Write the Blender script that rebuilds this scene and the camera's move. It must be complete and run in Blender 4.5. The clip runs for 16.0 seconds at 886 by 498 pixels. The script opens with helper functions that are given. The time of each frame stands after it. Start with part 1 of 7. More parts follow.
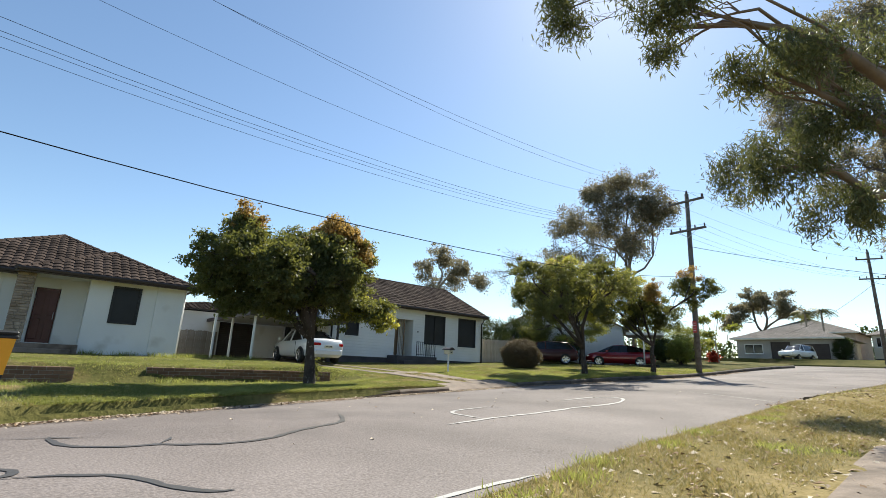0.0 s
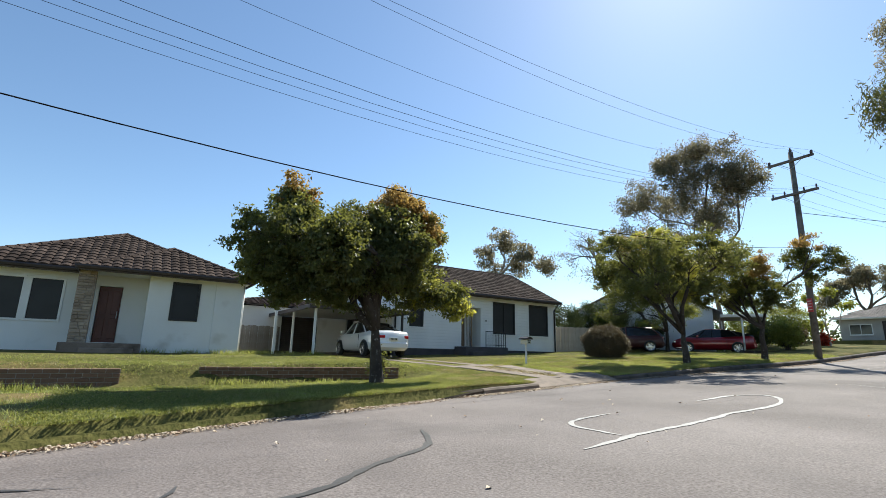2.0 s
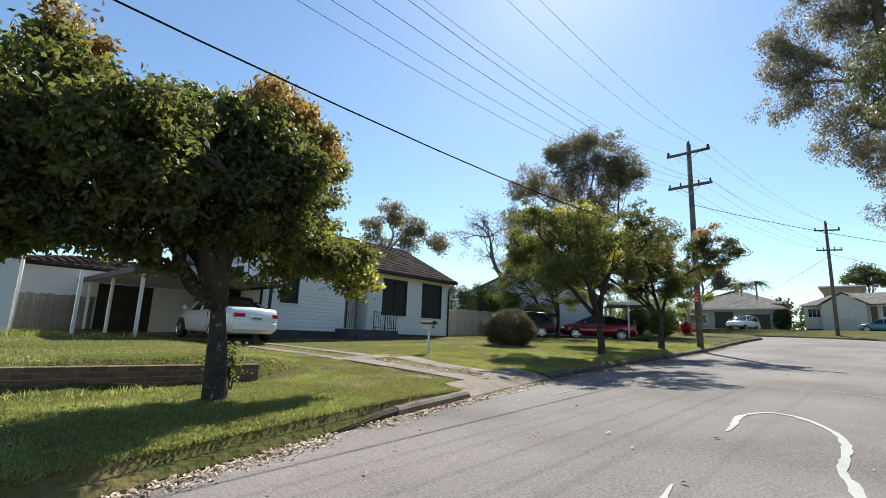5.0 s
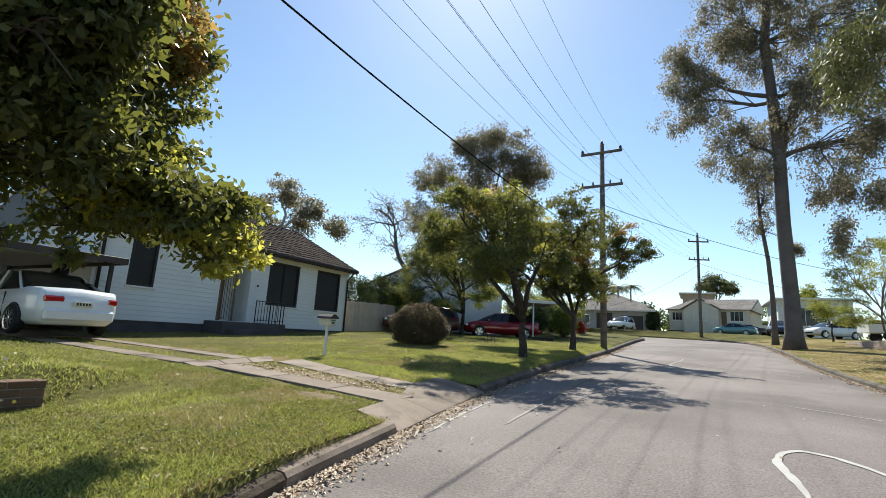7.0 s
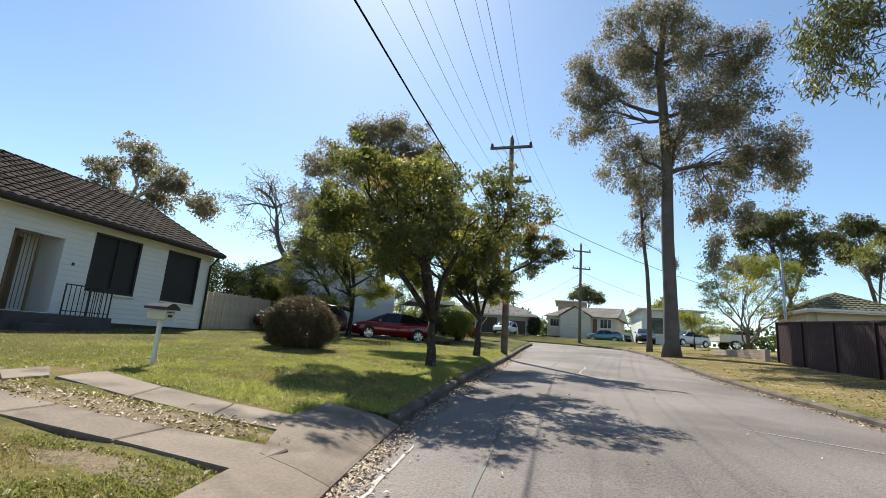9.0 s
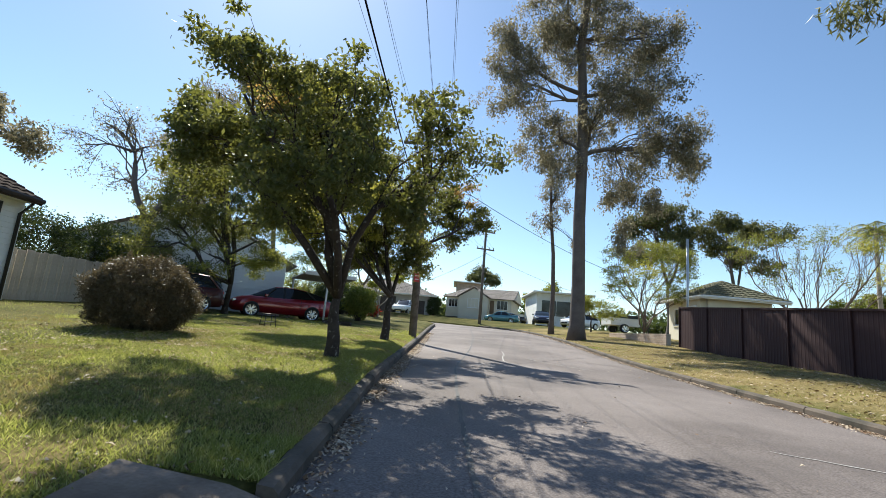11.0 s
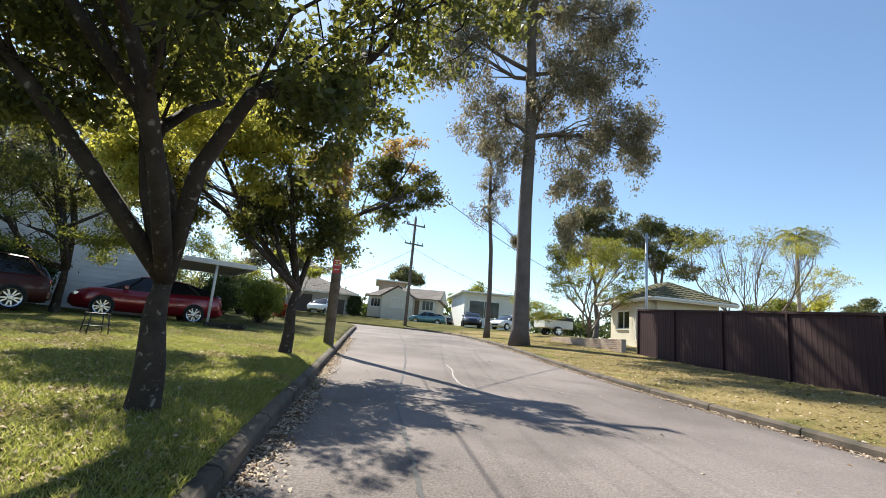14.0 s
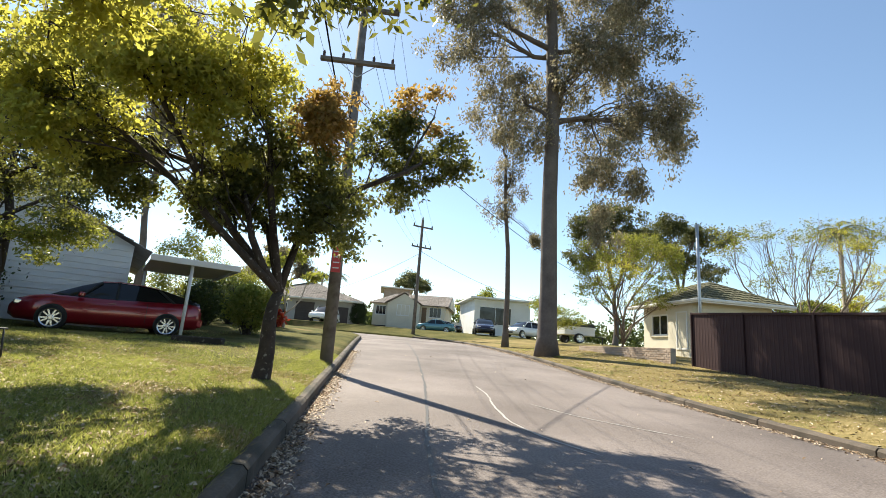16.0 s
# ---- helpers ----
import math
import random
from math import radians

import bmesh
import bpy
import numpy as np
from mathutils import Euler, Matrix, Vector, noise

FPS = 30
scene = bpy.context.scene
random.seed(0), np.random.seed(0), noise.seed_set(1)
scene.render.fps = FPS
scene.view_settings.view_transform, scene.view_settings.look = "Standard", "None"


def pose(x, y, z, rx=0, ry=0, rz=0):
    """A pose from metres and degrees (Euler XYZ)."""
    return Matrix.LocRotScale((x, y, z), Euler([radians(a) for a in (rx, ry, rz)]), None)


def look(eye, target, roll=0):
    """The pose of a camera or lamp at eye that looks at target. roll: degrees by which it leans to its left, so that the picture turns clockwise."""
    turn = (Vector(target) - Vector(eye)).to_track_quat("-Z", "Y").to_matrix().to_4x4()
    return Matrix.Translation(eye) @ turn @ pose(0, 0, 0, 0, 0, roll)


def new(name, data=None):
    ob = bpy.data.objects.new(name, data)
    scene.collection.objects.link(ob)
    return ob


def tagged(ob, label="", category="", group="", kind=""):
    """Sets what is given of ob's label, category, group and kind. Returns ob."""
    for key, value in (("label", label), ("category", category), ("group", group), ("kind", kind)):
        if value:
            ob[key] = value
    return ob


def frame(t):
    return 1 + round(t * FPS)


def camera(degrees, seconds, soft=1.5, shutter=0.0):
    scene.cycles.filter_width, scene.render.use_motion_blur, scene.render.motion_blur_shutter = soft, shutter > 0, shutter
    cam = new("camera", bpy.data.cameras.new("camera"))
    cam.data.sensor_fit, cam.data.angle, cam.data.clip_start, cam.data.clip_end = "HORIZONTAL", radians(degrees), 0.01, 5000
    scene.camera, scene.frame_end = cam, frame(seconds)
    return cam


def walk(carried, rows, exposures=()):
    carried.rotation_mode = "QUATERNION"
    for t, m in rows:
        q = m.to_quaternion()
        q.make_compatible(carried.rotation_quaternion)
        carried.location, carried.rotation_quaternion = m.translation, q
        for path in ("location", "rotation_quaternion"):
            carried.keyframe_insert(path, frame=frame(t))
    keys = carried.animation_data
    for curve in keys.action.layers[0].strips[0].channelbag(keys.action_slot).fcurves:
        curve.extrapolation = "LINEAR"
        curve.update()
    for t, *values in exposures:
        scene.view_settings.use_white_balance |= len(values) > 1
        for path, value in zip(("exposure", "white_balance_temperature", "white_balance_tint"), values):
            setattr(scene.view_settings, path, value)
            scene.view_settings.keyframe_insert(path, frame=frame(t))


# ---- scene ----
cam = camera(86.9, 16.0, soft=0.6)
METRES, EYE, TILT, LEAN, TURN = 21.0, 1.2, 0.0, 0.0, -39.8
ROWS = [
    (0.0, 0.0, 0.0, 0.0, -0.58, 14.01, -2.32),
    (0.5, -0.0065, 0.0205, 0.0011, 0.88, 14.02, -2.03),
    (1.0, -0.0095, 0.0441, 0.001, 3.7, 13.75, -1.58),
    (1.5, -0.0176, 0.0694, 0.0015, 6.09, 13.06, -1.26),
    (2.0, -0.0283, 0.0947, 0.0026, 6.6, 12.65, -1.14),
    (2.5, -0.0376, 0.1216, 0.0031, 5.07, 12.73, -1.2),
    (3.0, -0.0453, 0.1489, 0.0055, 2.52, 12.92, -1.38),
    (3.5, -0.0517, 0.1798, 0.0075, -0.21, 12.52, -1.57),
    (4.0, -0.0564, 0.2096, 0.009, -3.12, 11.87, -1.75),
    (6.5, -0.0619, 0.3578, 0.0199, -18.0, 9.95, -3.01),
    (7.0, -0.0588, 0.3892, 0.0193, -21.86, 10.42, -3.31),
    (7.5, -0.0511, 0.4208, 0.0198, -25.33, 10.88, -3.61),
    (8.0, -0.0428, 0.4531, 0.02, -28.68, 11.37, -3.82),
    (8.5, -0.0309, 0.4852, 0.0204, -32.15, 11.61, -4.08),
    (9.0, -0.0189, 0.5165, 0.02, -36.16, 11.57, -4.33),
    (9.5, -0.0031, 0.5462, 0.0207, -40.05, 11.26, -4.59),
    (12.0, 0.0932, 0.6824, 0.0245, -53.9, 9.73, -5.11),
    (12.5, 0.1169, 0.7039, 0.0253, -56.31, 9.84, -5.17),
    (13.0, 0.1409, 0.7268, 0.0268, -58.11, 10.39, -5.23),
    (13.5, 0.1676, 0.7482, 0.0291, -58.77, 10.91, -5.14),
    (14.0, 0.1905, 0.7694, 0.0314, -58.72, 11.0, -5.01),
    (14.5, 0.2169, 0.7912, 0.033, -58.45, 10.9, -4.79),
    (15.0, 0.2413, 0.8156, 0.0336, -58.35, 10.98, -4.62),
    (15.5, 0.2673, 0.8355, 0.0351, -58.15, 11.41, -4.45),
    (16.0, 0.2913, 0.8599, 0.0369, -58.12, 11.83, -4.31),
]
EXPOSURES = [(0.0, 0.73, 6500, 4), (2.5, 0.67, 6130, 3), (4.0, 0.66, 6080, 3), (9.0, 0.72, 6450, 4), (12.5, 0.77, 6130, 5), (14.0, 0.95, 6500, 6), (15.0, 1.03, 6780, 5), (16.0, 1.08, 6950, 5)]
walk(cam, [(t, pose(0, 0, EYE, TILT, LEAN, TURN) @ pose(METRES * x, METRES * y, METRES * z, 90 + pitch, roll, yaw)) for t, x, y, z, yaw, pitch, roll in ROWS], EXPOSURES)

# ---------------- world, sun ----------------
SUN_AZ, SUN_EL = 27.0, 46.5
world = bpy.data.worlds.new("sky_world")
scene.world = world
world.use_nodes = True
wn = world.node_tree.nodes
wn.clear()
sky = wn.new("ShaderNodeTexSky")
sky.sky_type = "NISHITA"
sky.sun_disc = False
sky.sun_elevation = radians(SUN_EL)
sky.sun_rotation = radians(90 - SUN_AZ)
sky.altitude, sky.air_density, sky.dust_density, sky.ozone_density = 900, 1.1, 0.5, 2.1
wbg = wn.new("ShaderNodeBackground")
wbg.inputs["Strength"].default_value = 0.104
wout = wn.new("ShaderNodeOutputWorld")
world.node_tree.links.new(sky.outputs[0], wbg.inputs["Color"])
world.node_tree.links.new(wbg.outputs[0], wout.inputs["Surface"])
sun = new("sun", bpy.data.lights.new("sun", "SUN"))
sun.data.energy, sun.data.angle, sun.data.color = 5.0, radians(0.53), (1.0, 0.93, 0.82)
sun.matrix_world = look((0, 0, 40), (-math.cos(radians(SUN_AZ)), -math.sin(radians(SUN_AZ)), 40 - math.tan(radians(SUN_EL))))


# ---------------- materials ----------------
def material(name, a, b, size=1.0, rough=0.8, bump=0.0, fine=30.0, metal=0.0, spots=None, per_object=0.0, island=0.0, spec=0.4, grain=0.55):
    """Two colours mixed by a coarse and a fine noise, with relief. size: metres of the coarse stains."""
    m = bpy.data.materials.new(name)
    m.use_nodes = True
    n, l = m.node_tree.nodes, m.node_tree.links
    bsdf = n["Principled BSDF"]
    co = n.new("ShaderNodeTexCoord")
    n1, n2 = n.new("ShaderNodeTexNoise"), n.new("ShaderNodeTexNoise")
    n1.inputs["Scale"].default_value, n1.inputs["Detail"].default_value = 1.0 / size, 5
    n2.inputs["Scale"].default_value, n2.inputs["Detail"].default_value = fine, 3
    l.new(co.outputs["Object"], n1.inputs["Vector"]), l.new(co.outputs["Object"], n2.inputs["Vector"])
    add = n.new("ShaderNodeMath")
    add.operation = "MULTIPLY_ADD"
    l.new(n2.outputs["Fac"], add.inputs[0])
    add.inputs[1].default_value = grain
    half = n.new("ShaderNodeMath")
    half.operation = "MULTIPLY_ADD"
    half.inputs[1].default_value, half.inputs[2].default_value = 1.5, -0.245 - grain / 2
    l.new(n1.outputs["Fac"], half.inputs[0]), l.new(half.outputs[0], add.inputs[2])
    last = add.outputs[0]
    if per_object or island:
        src = n.new("ShaderNodeObjectInfo").outputs["Random"] if per_object else n.new("ShaderNodeNewGeometry").outputs["Random Per Island"]
        more = n.new("ShaderNodeMath")
        more.operation = "MULTIPLY_ADD"
        k = per_object or island
        shift = n.new("ShaderNodeMath")
        shift.operation = "SUBTRACT"
        l.new(src, shift.inputs[0])
        shift.inputs[1].default_value = 0.5
        l.new(shift.outputs[0], more.inputs[0])
        more.inputs[1].default_value = k
        l.new(last, more.inputs[2])
        last = more.outputs[0]
    ramp = n.new("ShaderNodeMix")
    ramp.data_type = "RGBA"
    l.new(last, ramp.inputs["Factor"])
    ramp.inputs["A"].default_value, ramp.inputs["B"].default_value = (*a, 1), (*b, 1)
    col = ramp.outputs["Result"]
    if spots:
        colour, scale, low, high = spots
        n3 = n.new("ShaderNodeTexNoise")
        n3.inputs["Scale"].default_value, n3.inputs["Detail"].default_value = scale, 6
        l.new(co.outputs["Object"], n3.inputs["Vector"])
        rng = n.new("ShaderNodeMapRange")
        rng.inputs["From Min"].default_value, rng.inputs["From Max"].default_value = low, high
        l.new(n3.outputs["Fac"], rng.inputs["Value"])
        mix = n.new("ShaderNodeMix")
        mix.data_type = "RGBA"
        l.new(rng.outputs[0], mix.inputs["Factor"]), l.new(col, mix.inputs["A"])
        mix.inputs["B"].default_value = (*colour, 1)
        col = mix.outputs["Result"]
    l.new(col, bsdf.inputs["Base Color"])
    bsdf.inputs["Roughness"].default_value, bsdf.inputs["Metallic"].default_value = rough, metal
    bsdf.inputs["Specular IOR Level"].default_value = spec
    if bump:
        bp = n.new("ShaderNodeBump")
        bp.inputs["Strength"].default_value, bp.inputs["Distance"].default_value = 0.6, bump
        l.new(n2.outputs["Fac"], bp.inputs["Height"]), l.new(bp.outputs[0], bsdf.inputs["Normal"])
    return m


def leaf_material(name, a, b, c, through_light=0.45, tint=(0.30, 0.34, 0.05)):
    """Leaves: three colours picked leaf by leaf, a waxy face and light that comes through."""
    m = bpy.data.materials.new(name)
    m.use_nodes = True
    n, l = m.node_tree.nodes, m.node_tree.links
    bsdf, out = n["Principled BSDF"], n["Material Output"]
    geo = n.new("ShaderNodeNewGeometry")
    ramp = n.new("ShaderNodeValToRGB")
    e = ramp.color_ramp.elements
    e[0].color, e[1].color = (*a, 1), (*c, 1)
    e.new(0.6).color = (*b, 1)
    l.new(geo.outputs["Random Per Island"], ramp.inputs[0])
    l.new(ramp.outputs[0], bsdf.inputs["Base Color"])
    bsdf.inputs["Roughness"].default_value = 0.5
    bsdf.inputs["Specular IOR Level"].default_value = 0.35
    tr = n.new("ShaderNodeBsdfTranslucent")
    mul = n.new("ShaderNodeMix")
    mul.data_type = "RGBA"
    mul.inputs["Factor"].default_value = 0.55
    l.new(ramp.outputs[0], mul.inputs["A"])
    mul.inputs["B"].default_value = (*tint, 1)
    l.new(mul.outputs["Result"], tr.inputs["Color"])
    mix = n.new("ShaderNodeMixShader")
    mix.inputs[0].default_value = through_light
    l.new(bsdf.outputs[0], mix.inputs[1]), l.new(tr.outputs[0], mix.inputs[2])
    l.new(mix.outputs[0], out.inputs["Surface"])
    return m


def glossy(name, colour, rough=0.1, metal=0.0, coat=0.0, alpha_glass=False):
    m = bpy.data.materials.new(name)
    m.use_nodes = True
    bsdf = m.node_tree.nodes["Principled BSDF"]
    bsdf.inputs["Base Color"].default_value = (*colour, 1)
    bsdf.inputs["Roughness"].default_value, bsdf.inputs["Metallic"].default_value = rough, metal
    bsdf.inputs["Coat Weight"].default_value = coat
    bsdf.inputs["Coat Roughness"].default_value = 0.04
    return m


GRASS_GROUND = material("grass_ground", (0.04, 0.05, 0.014), (0.16, 0.14, 0.05), 1.6, 0.95, 0.05, 14, spots=((0.25, 0.18, 0.085), 0.45, 0.57, 0.75), spec=0.05, grain=1.2)
GRASS_STRAW = material("straw_ground", (0.11, 0.095, 0.035), (0.34, 0.26, 0.125), 1.4, 0.95, 0.05, 14, spots=((0.07, 0.085, 0.02), 0.5, 0.56, 0.7), spec=0.05, grain=1.2)
ASPHALT = material("asphalt", (0.098, 0.080, 0.073), (0.285, 0.244, 0.228), 3.0, 0.85, 0.012, 48, spots=((0.10, 0.085, 0.08), 0.45, 0.55, 0.8), spec=0.25, grain=1.5)
SEALANT = material("crack_sealant", (0.045, 0.042, 0.04), (0.08, 0.072, 0.068), 0.4, 0.6, 0.004, 30)
PALE_PATCH = material("pale_crack_filler", (0.32, 0.30, 0.285), (0.50, 0.475, 0.45), 0.4, 0.8, 0.004, 40)
CONCRETE = material("concrete", (0.15, 0.112, 0.084), (0.285, 0.222, 0.175), 0.8, 0.9, 0.008, 40, per_object=0.35, spots=((0.085, 0.062, 0.045), 1.6, 0.5, 0.72), grain=0.9)
KERB = material("kerb_concrete", (0.065, 0.052, 0.042), (0.17, 0.138, 0.11), 0.6, 0.9, 0.008, 35, spots=((0.05, 0.045, 0.035), 1.5, 0.5, 0.66))
KERB_EARTH = material("earth_covered_kerb", (0.035, 0.025, 0.017), (0.095, 0.068, 0.045), 0.4, 0.95, 0.02, 30, grain=0.9)
RENDER_WALL = material("painted_render", (0.66, 0.66, 0.63), (0.78, 0.78, 0.76), 1.6, 0.85, 0.004, 60, spots=((0.52, 0.50, 0.45), 0.9, 0.6, 0.8))
BOARD = material("white_boards", (0.70, 0.70, 0.68), (0.82, 0.82, 0.80), 1.2, 0.6, 0.002, 40, per_object=0.12)
BOARD_OLD = material("grey_white_boards", (0.52, 0.51, 0.48), (0.66, 0.65, 0.62), 1.0, 0.7, 0.003, 40, per_object=0.15)
CREAM = material("cream_wall", (0.60, 0.55, 0.44), (0.72, 0.67, 0.55), 1.2, 0.8, 0.003, 40)
TILE_DARK = material("dark_roof_tile", (0.030, 0.022, 0.019), (0.105, 0.078, 0.066), 1.1, 0.95, 0.006, 30, island=0.5, spec=0.05)
TILE_GREY = material("grey_roof_tile", (0.22, 0.195, 0.175), (0.40, 0.355, 0.32), 1.2, 0.95, 0.006, 30, island=0.35, spec=0.1)
TILE_MOSS = material("mossy_roof_tile", (0.06, 0.06, 0.035), (0.15, 0.14, 0.08), 0.7, 0.9, 0.006, 30, island=0.3)
ROOF_PALE = material("pale_sheet_roof", (0.42, 0.40, 0.38), (0.55, 0.53, 0.50), 2.0, 0.6, 0.002, 30)
FASCIA = material("dark_fascia", (0.035, 0.025, 0.022), (0.065, 0.048, 0.042), 0.7, 0.5, 0.001, 30)
WHITE_TRIM = material("white_trim", (0.68, 0.67, 0.64), (0.80, 0.79, 0.76), 0.7, 0.6, 0.001, 30)
BRICK_DARK = material("dark_painted_brick", (0.05, 0.045, 0.05), (0.10, 0.09, 0.095), 0.5, 0.8, 0.01, 40)
BRICK_RED = material("weathered_brick", (0.11, 0.06, 0.038), (0.25, 0.15, 0.10), 0.5, 0.9, 0.01, 40, per_object=0.5)
BRICK_PALE = material("pale_brick", (0.34, 0.25, 0.19), (0.52, 0.42, 0.34), 0.5, 0.9, 0.01, 40, per_object=0.5)
MORTAR = material("mortar", (0.25, 0.22, 0.19), (0.36, 0.33, 0.29), 0.5, 0.95, 0.008, 60)
STONE = material("ledge_stone", (0.20, 0.15, 0.11), (0.42, 0.34, 0.26), 0.3, 0.85, 0.012, 25, per_object=0.6)
DOOR_RED = material("stained_door", (0.065, 0.018, 0.013), (0.12, 0.035, 0.025), 0.6, 0.4, 0.002, 30)
DOOR_BROWN = material("brown_door", (0.12, 0.075, 0.04), (0.20, 0.13, 0.075), 0.6, 0.5, 0.002, 30)
GLASS_DARK = glossy("dark_window_glass", (0.012, 0.014, 0.016), 0.06)
SCREEN = material("dark_flyscreen", (0.012, 0.012, 0.013), (0.025, 0.025, 0.026), 0.6, 0.45, 0.0, 200)
BLACK_METAL = material("black_metal", (0.015, 0.015, 0.016), (0.035, 0.034, 0.033), 0.5, 0.5, 0.001, 40)
STEEL = material("galvanised_steel", (0.38, 0.40, 0.42), (0.52, 0.54, 0.56), 0.5, 0.45, 0.0005, 40, metal=0.7)
PALING = material("grey_palings", (0.24, 0.20, 0.16), (0.40, 0.35, 0.29), 0.5, 0.9, 0.004, 18, per_object=0.4)
PALING_PALE = material("pale_palings", (0.40, 0.33, 0.25), (0.58, 0.50, 0.40), 0.5, 0.9, 0.004, 18, per_object=0.35)
POLE_WOOD = material("weathered_pole", (0.105, 0.092, 0.080), (0.20, 0.18, 0.16), 0.5, 0.9, 0.008, 14, spots=((0.07, 0.055, 0.045), 3, 0.5, 0.7))
BARK_DARK = material("dark_bark", (0.022, 0.017, 0.014), (0.075, 0.06, 0.048), 0.25, 0.95, 0.02, 24, spots=((0.22, 0.205, 0.18), 15.0, 0.61, 0.69))
RENDER_GREY = material("grey_render", (0.30, 0.28, 0.255), (0.42, 0.395, 0.36), 1.5, 0.9, 0.003, 30)
BARK_GUM = material("gum_bark", (0.075, 0.062, 0.055), (0.17, 0.145, 0.13), 0.8, 0.9, 0.02, 12)
BARK_PALE = material("pale_bark", (0.26, 0.22, 0.18), (0.44, 0.39, 0.33), 0.5, 0.85, 0.006, 18)
BARK_BRANCH = material("smooth_gum_branch", (0.10, 0.07, 0.05), (0.23, 0.17, 0.12), 0.5, 0.8, 0.006, 18)
FENCE_BROWN = material("brown_steel_fence", (0.036, 0.019, 0.020), (0.052, 0.028, 0.029), 1.5, 0.7, 0.0, 30, spec=0.2)
RUBBER = material("tyre_rubber", (0.012, 0.012, 0.012), (0.028, 0.027, 0.026), 0.2, 0.85, 0.001, 60)
PLASTIC_DARK = material("dark_plastic", (0.012, 0.014, 0.016), (0.03, 0.032, 0.034), 0.5, 0.55, 0.0005, 60)
BIN_YELLOW = material("yellow_plastic", (0.75, 0.32, 0.015), (0.85, 0.40, 0.03), 0.5, 0.5, 0.0005, 60)
DIRT = material("bare_earth", (0.11, 0.078, 0.045), (0.25, 0.18, 0.115), 0.5, 0.95, 0.03, 24, grain=1.0)
LITTER = material("dry_leaves", (0.22, 0.13, 0.07), (0.62, 0.52, 0.40), 0.3, 0.85, 0.0, 30, island=1.2)
BLADE_GREEN = leaf_material("grass_blades", (0.055, 0.092, 0.018), (0.185, 0.225, 0.05), (0.58, 0.51, 0.27), 0.53, (0.64, 0.64, 0.14))
BLADE_DRY = leaf_material("dry_grass_blades", (0.16, 0.16, 0.04), (0.38, 0.30, 0.12), (0.58, 0.47, 0.26), 0.35, (0.45, 0.36, 0.12))
LEAF_CLOVER = leaf_material("clover_leaves", (0.05, 0.07, 0.018), (0.12, 0.145, 0.035), (0.33, 0.31, 0.12), 0.4, (0.5, 0.5, 0.11))
LEAF_STREET = leaf_material("street_tree_leaves", (0.028, 0.042, 0.02), (0.055, 0.076, 0.027), (0.125, 0.125, 0.046), 0.40, (0.46, 0.45, 0.08))
# yellow leaves; the bright tint also paints sun glow into parts of crowns
LEAF_YELLOW_SUNLIT = leaf_material("yellow_and_sunlit_leaves", (0.085, 0.105, 0.025), (0.17, 0.185, 0.042), (0.30, 0.25, 0.065), 0.64, (0.92, 0.85, 0.14))
LEAF_ORANGE = leaf_material("orange_new_leaves", (0.13, 0.10, 0.03), (0.27, 0.17, 0.05), (0.44, 0.26, 0.10), 0.5, (0.72, 0.48, 0.13))
LEAF_GUM = leaf_material("gum_leaves", (0.075, 0.082, 0.06), (0.15, 0.15, 0.105), (0.31, 0.235, 0.16), 0.42, (0.50, 0.43, 0.24))
LEAF_GUM_NEAR = leaf_material("hanging_gum_leaves", (0.045, 0.06, 0.03), (0.085, 0.10, 0.04), (0.17, 0.16, 0.06), 0.35, (0.28, 0.28, 0.08))
LEAF_LIGHT = leaf_material("light_green_leaves", (0.09, 0.125, 0.025), (0.18, 0.21, 0.045), (0.32, 0.28, 0.08), 0.5, (0.45, 0.45, 0.06))
LEAF_BUSH = leaf_material("brown_green_twigs", (0.06, 0.05, 0.03), (0.11, 0.09, 0.05), (0.20, 0.155, 0.10), 0.25, (0.25, 0.18, 0.08))
LEAF_RED = leaf_material("red_leaves", (0.20, 0.02, 0.015), (0.42, 0.05, 0.03), (0.55, 0.12, 0.05), 0.4, (0.7, 0.1, 0.05))
LEAF_DARK = leaf_material("dark_hedge_leaves", (0.02, 0.035, 0.012), (0.04, 0.06, 0.018), (0.07, 0.09, 0.025), 0.3, (0.18, 0.22, 0.04))
CAR_WHITE = glossy("white_car_paint", (0.78, 0.78, 0.77), 0.25, 0.0, 1.0)
CAR_RED = glossy("deep_red_car_paint", (0.25, 0.006, 0.018), 0.3, 0.3, 1.0)
CAR_MAROON = glossy("dull_maroon_car_paint", (0.055, 0.009, 0.010), 0.5, 0.2, 0.4)
CAR_TEAL = glossy("teal_car_paint", (0.10, 0.24, 0.27), 0.25, 0.3, 1.0)
CAR_BLACK = glossy("black_car_paint", (0.01, 0.01, 0.014), 0.2, 0.2, 1.0)
CAR_BLUE = glossy("dark_blue_car_paint", (0.03, 0.03, 0.06), 0.25, 0.3, 1.0)
CAR_GLASS = glossy("tinted_car_glass", (0.012, 0.014, 0.016), 0.03)
LAMP_RED = glossy("red_lamp_lens", (0.45, 0.01, 0.01), 0.1, 0.0, 1.0)
LAMP_CLEAR = glossy("clear_lamp_lens", (0.6, 0.62, 0.63), 0.1, 0.3, 1.0)
ALLOY = glossy("alloy_rim", (0.62, 0.62, 0.63), 0.25, 0.9)
PLATE = material("pale_plate", (0.55, 0.52, 0.40), (0.66, 0.62, 0.48), 0.1, 0.5, 0.0, 40)
SIGN_RED = material("red_sign", (0.50, 0.05, 0.05), (0.62, 0.09, 0.08), 0.2, 0.5, 0.0, 40)
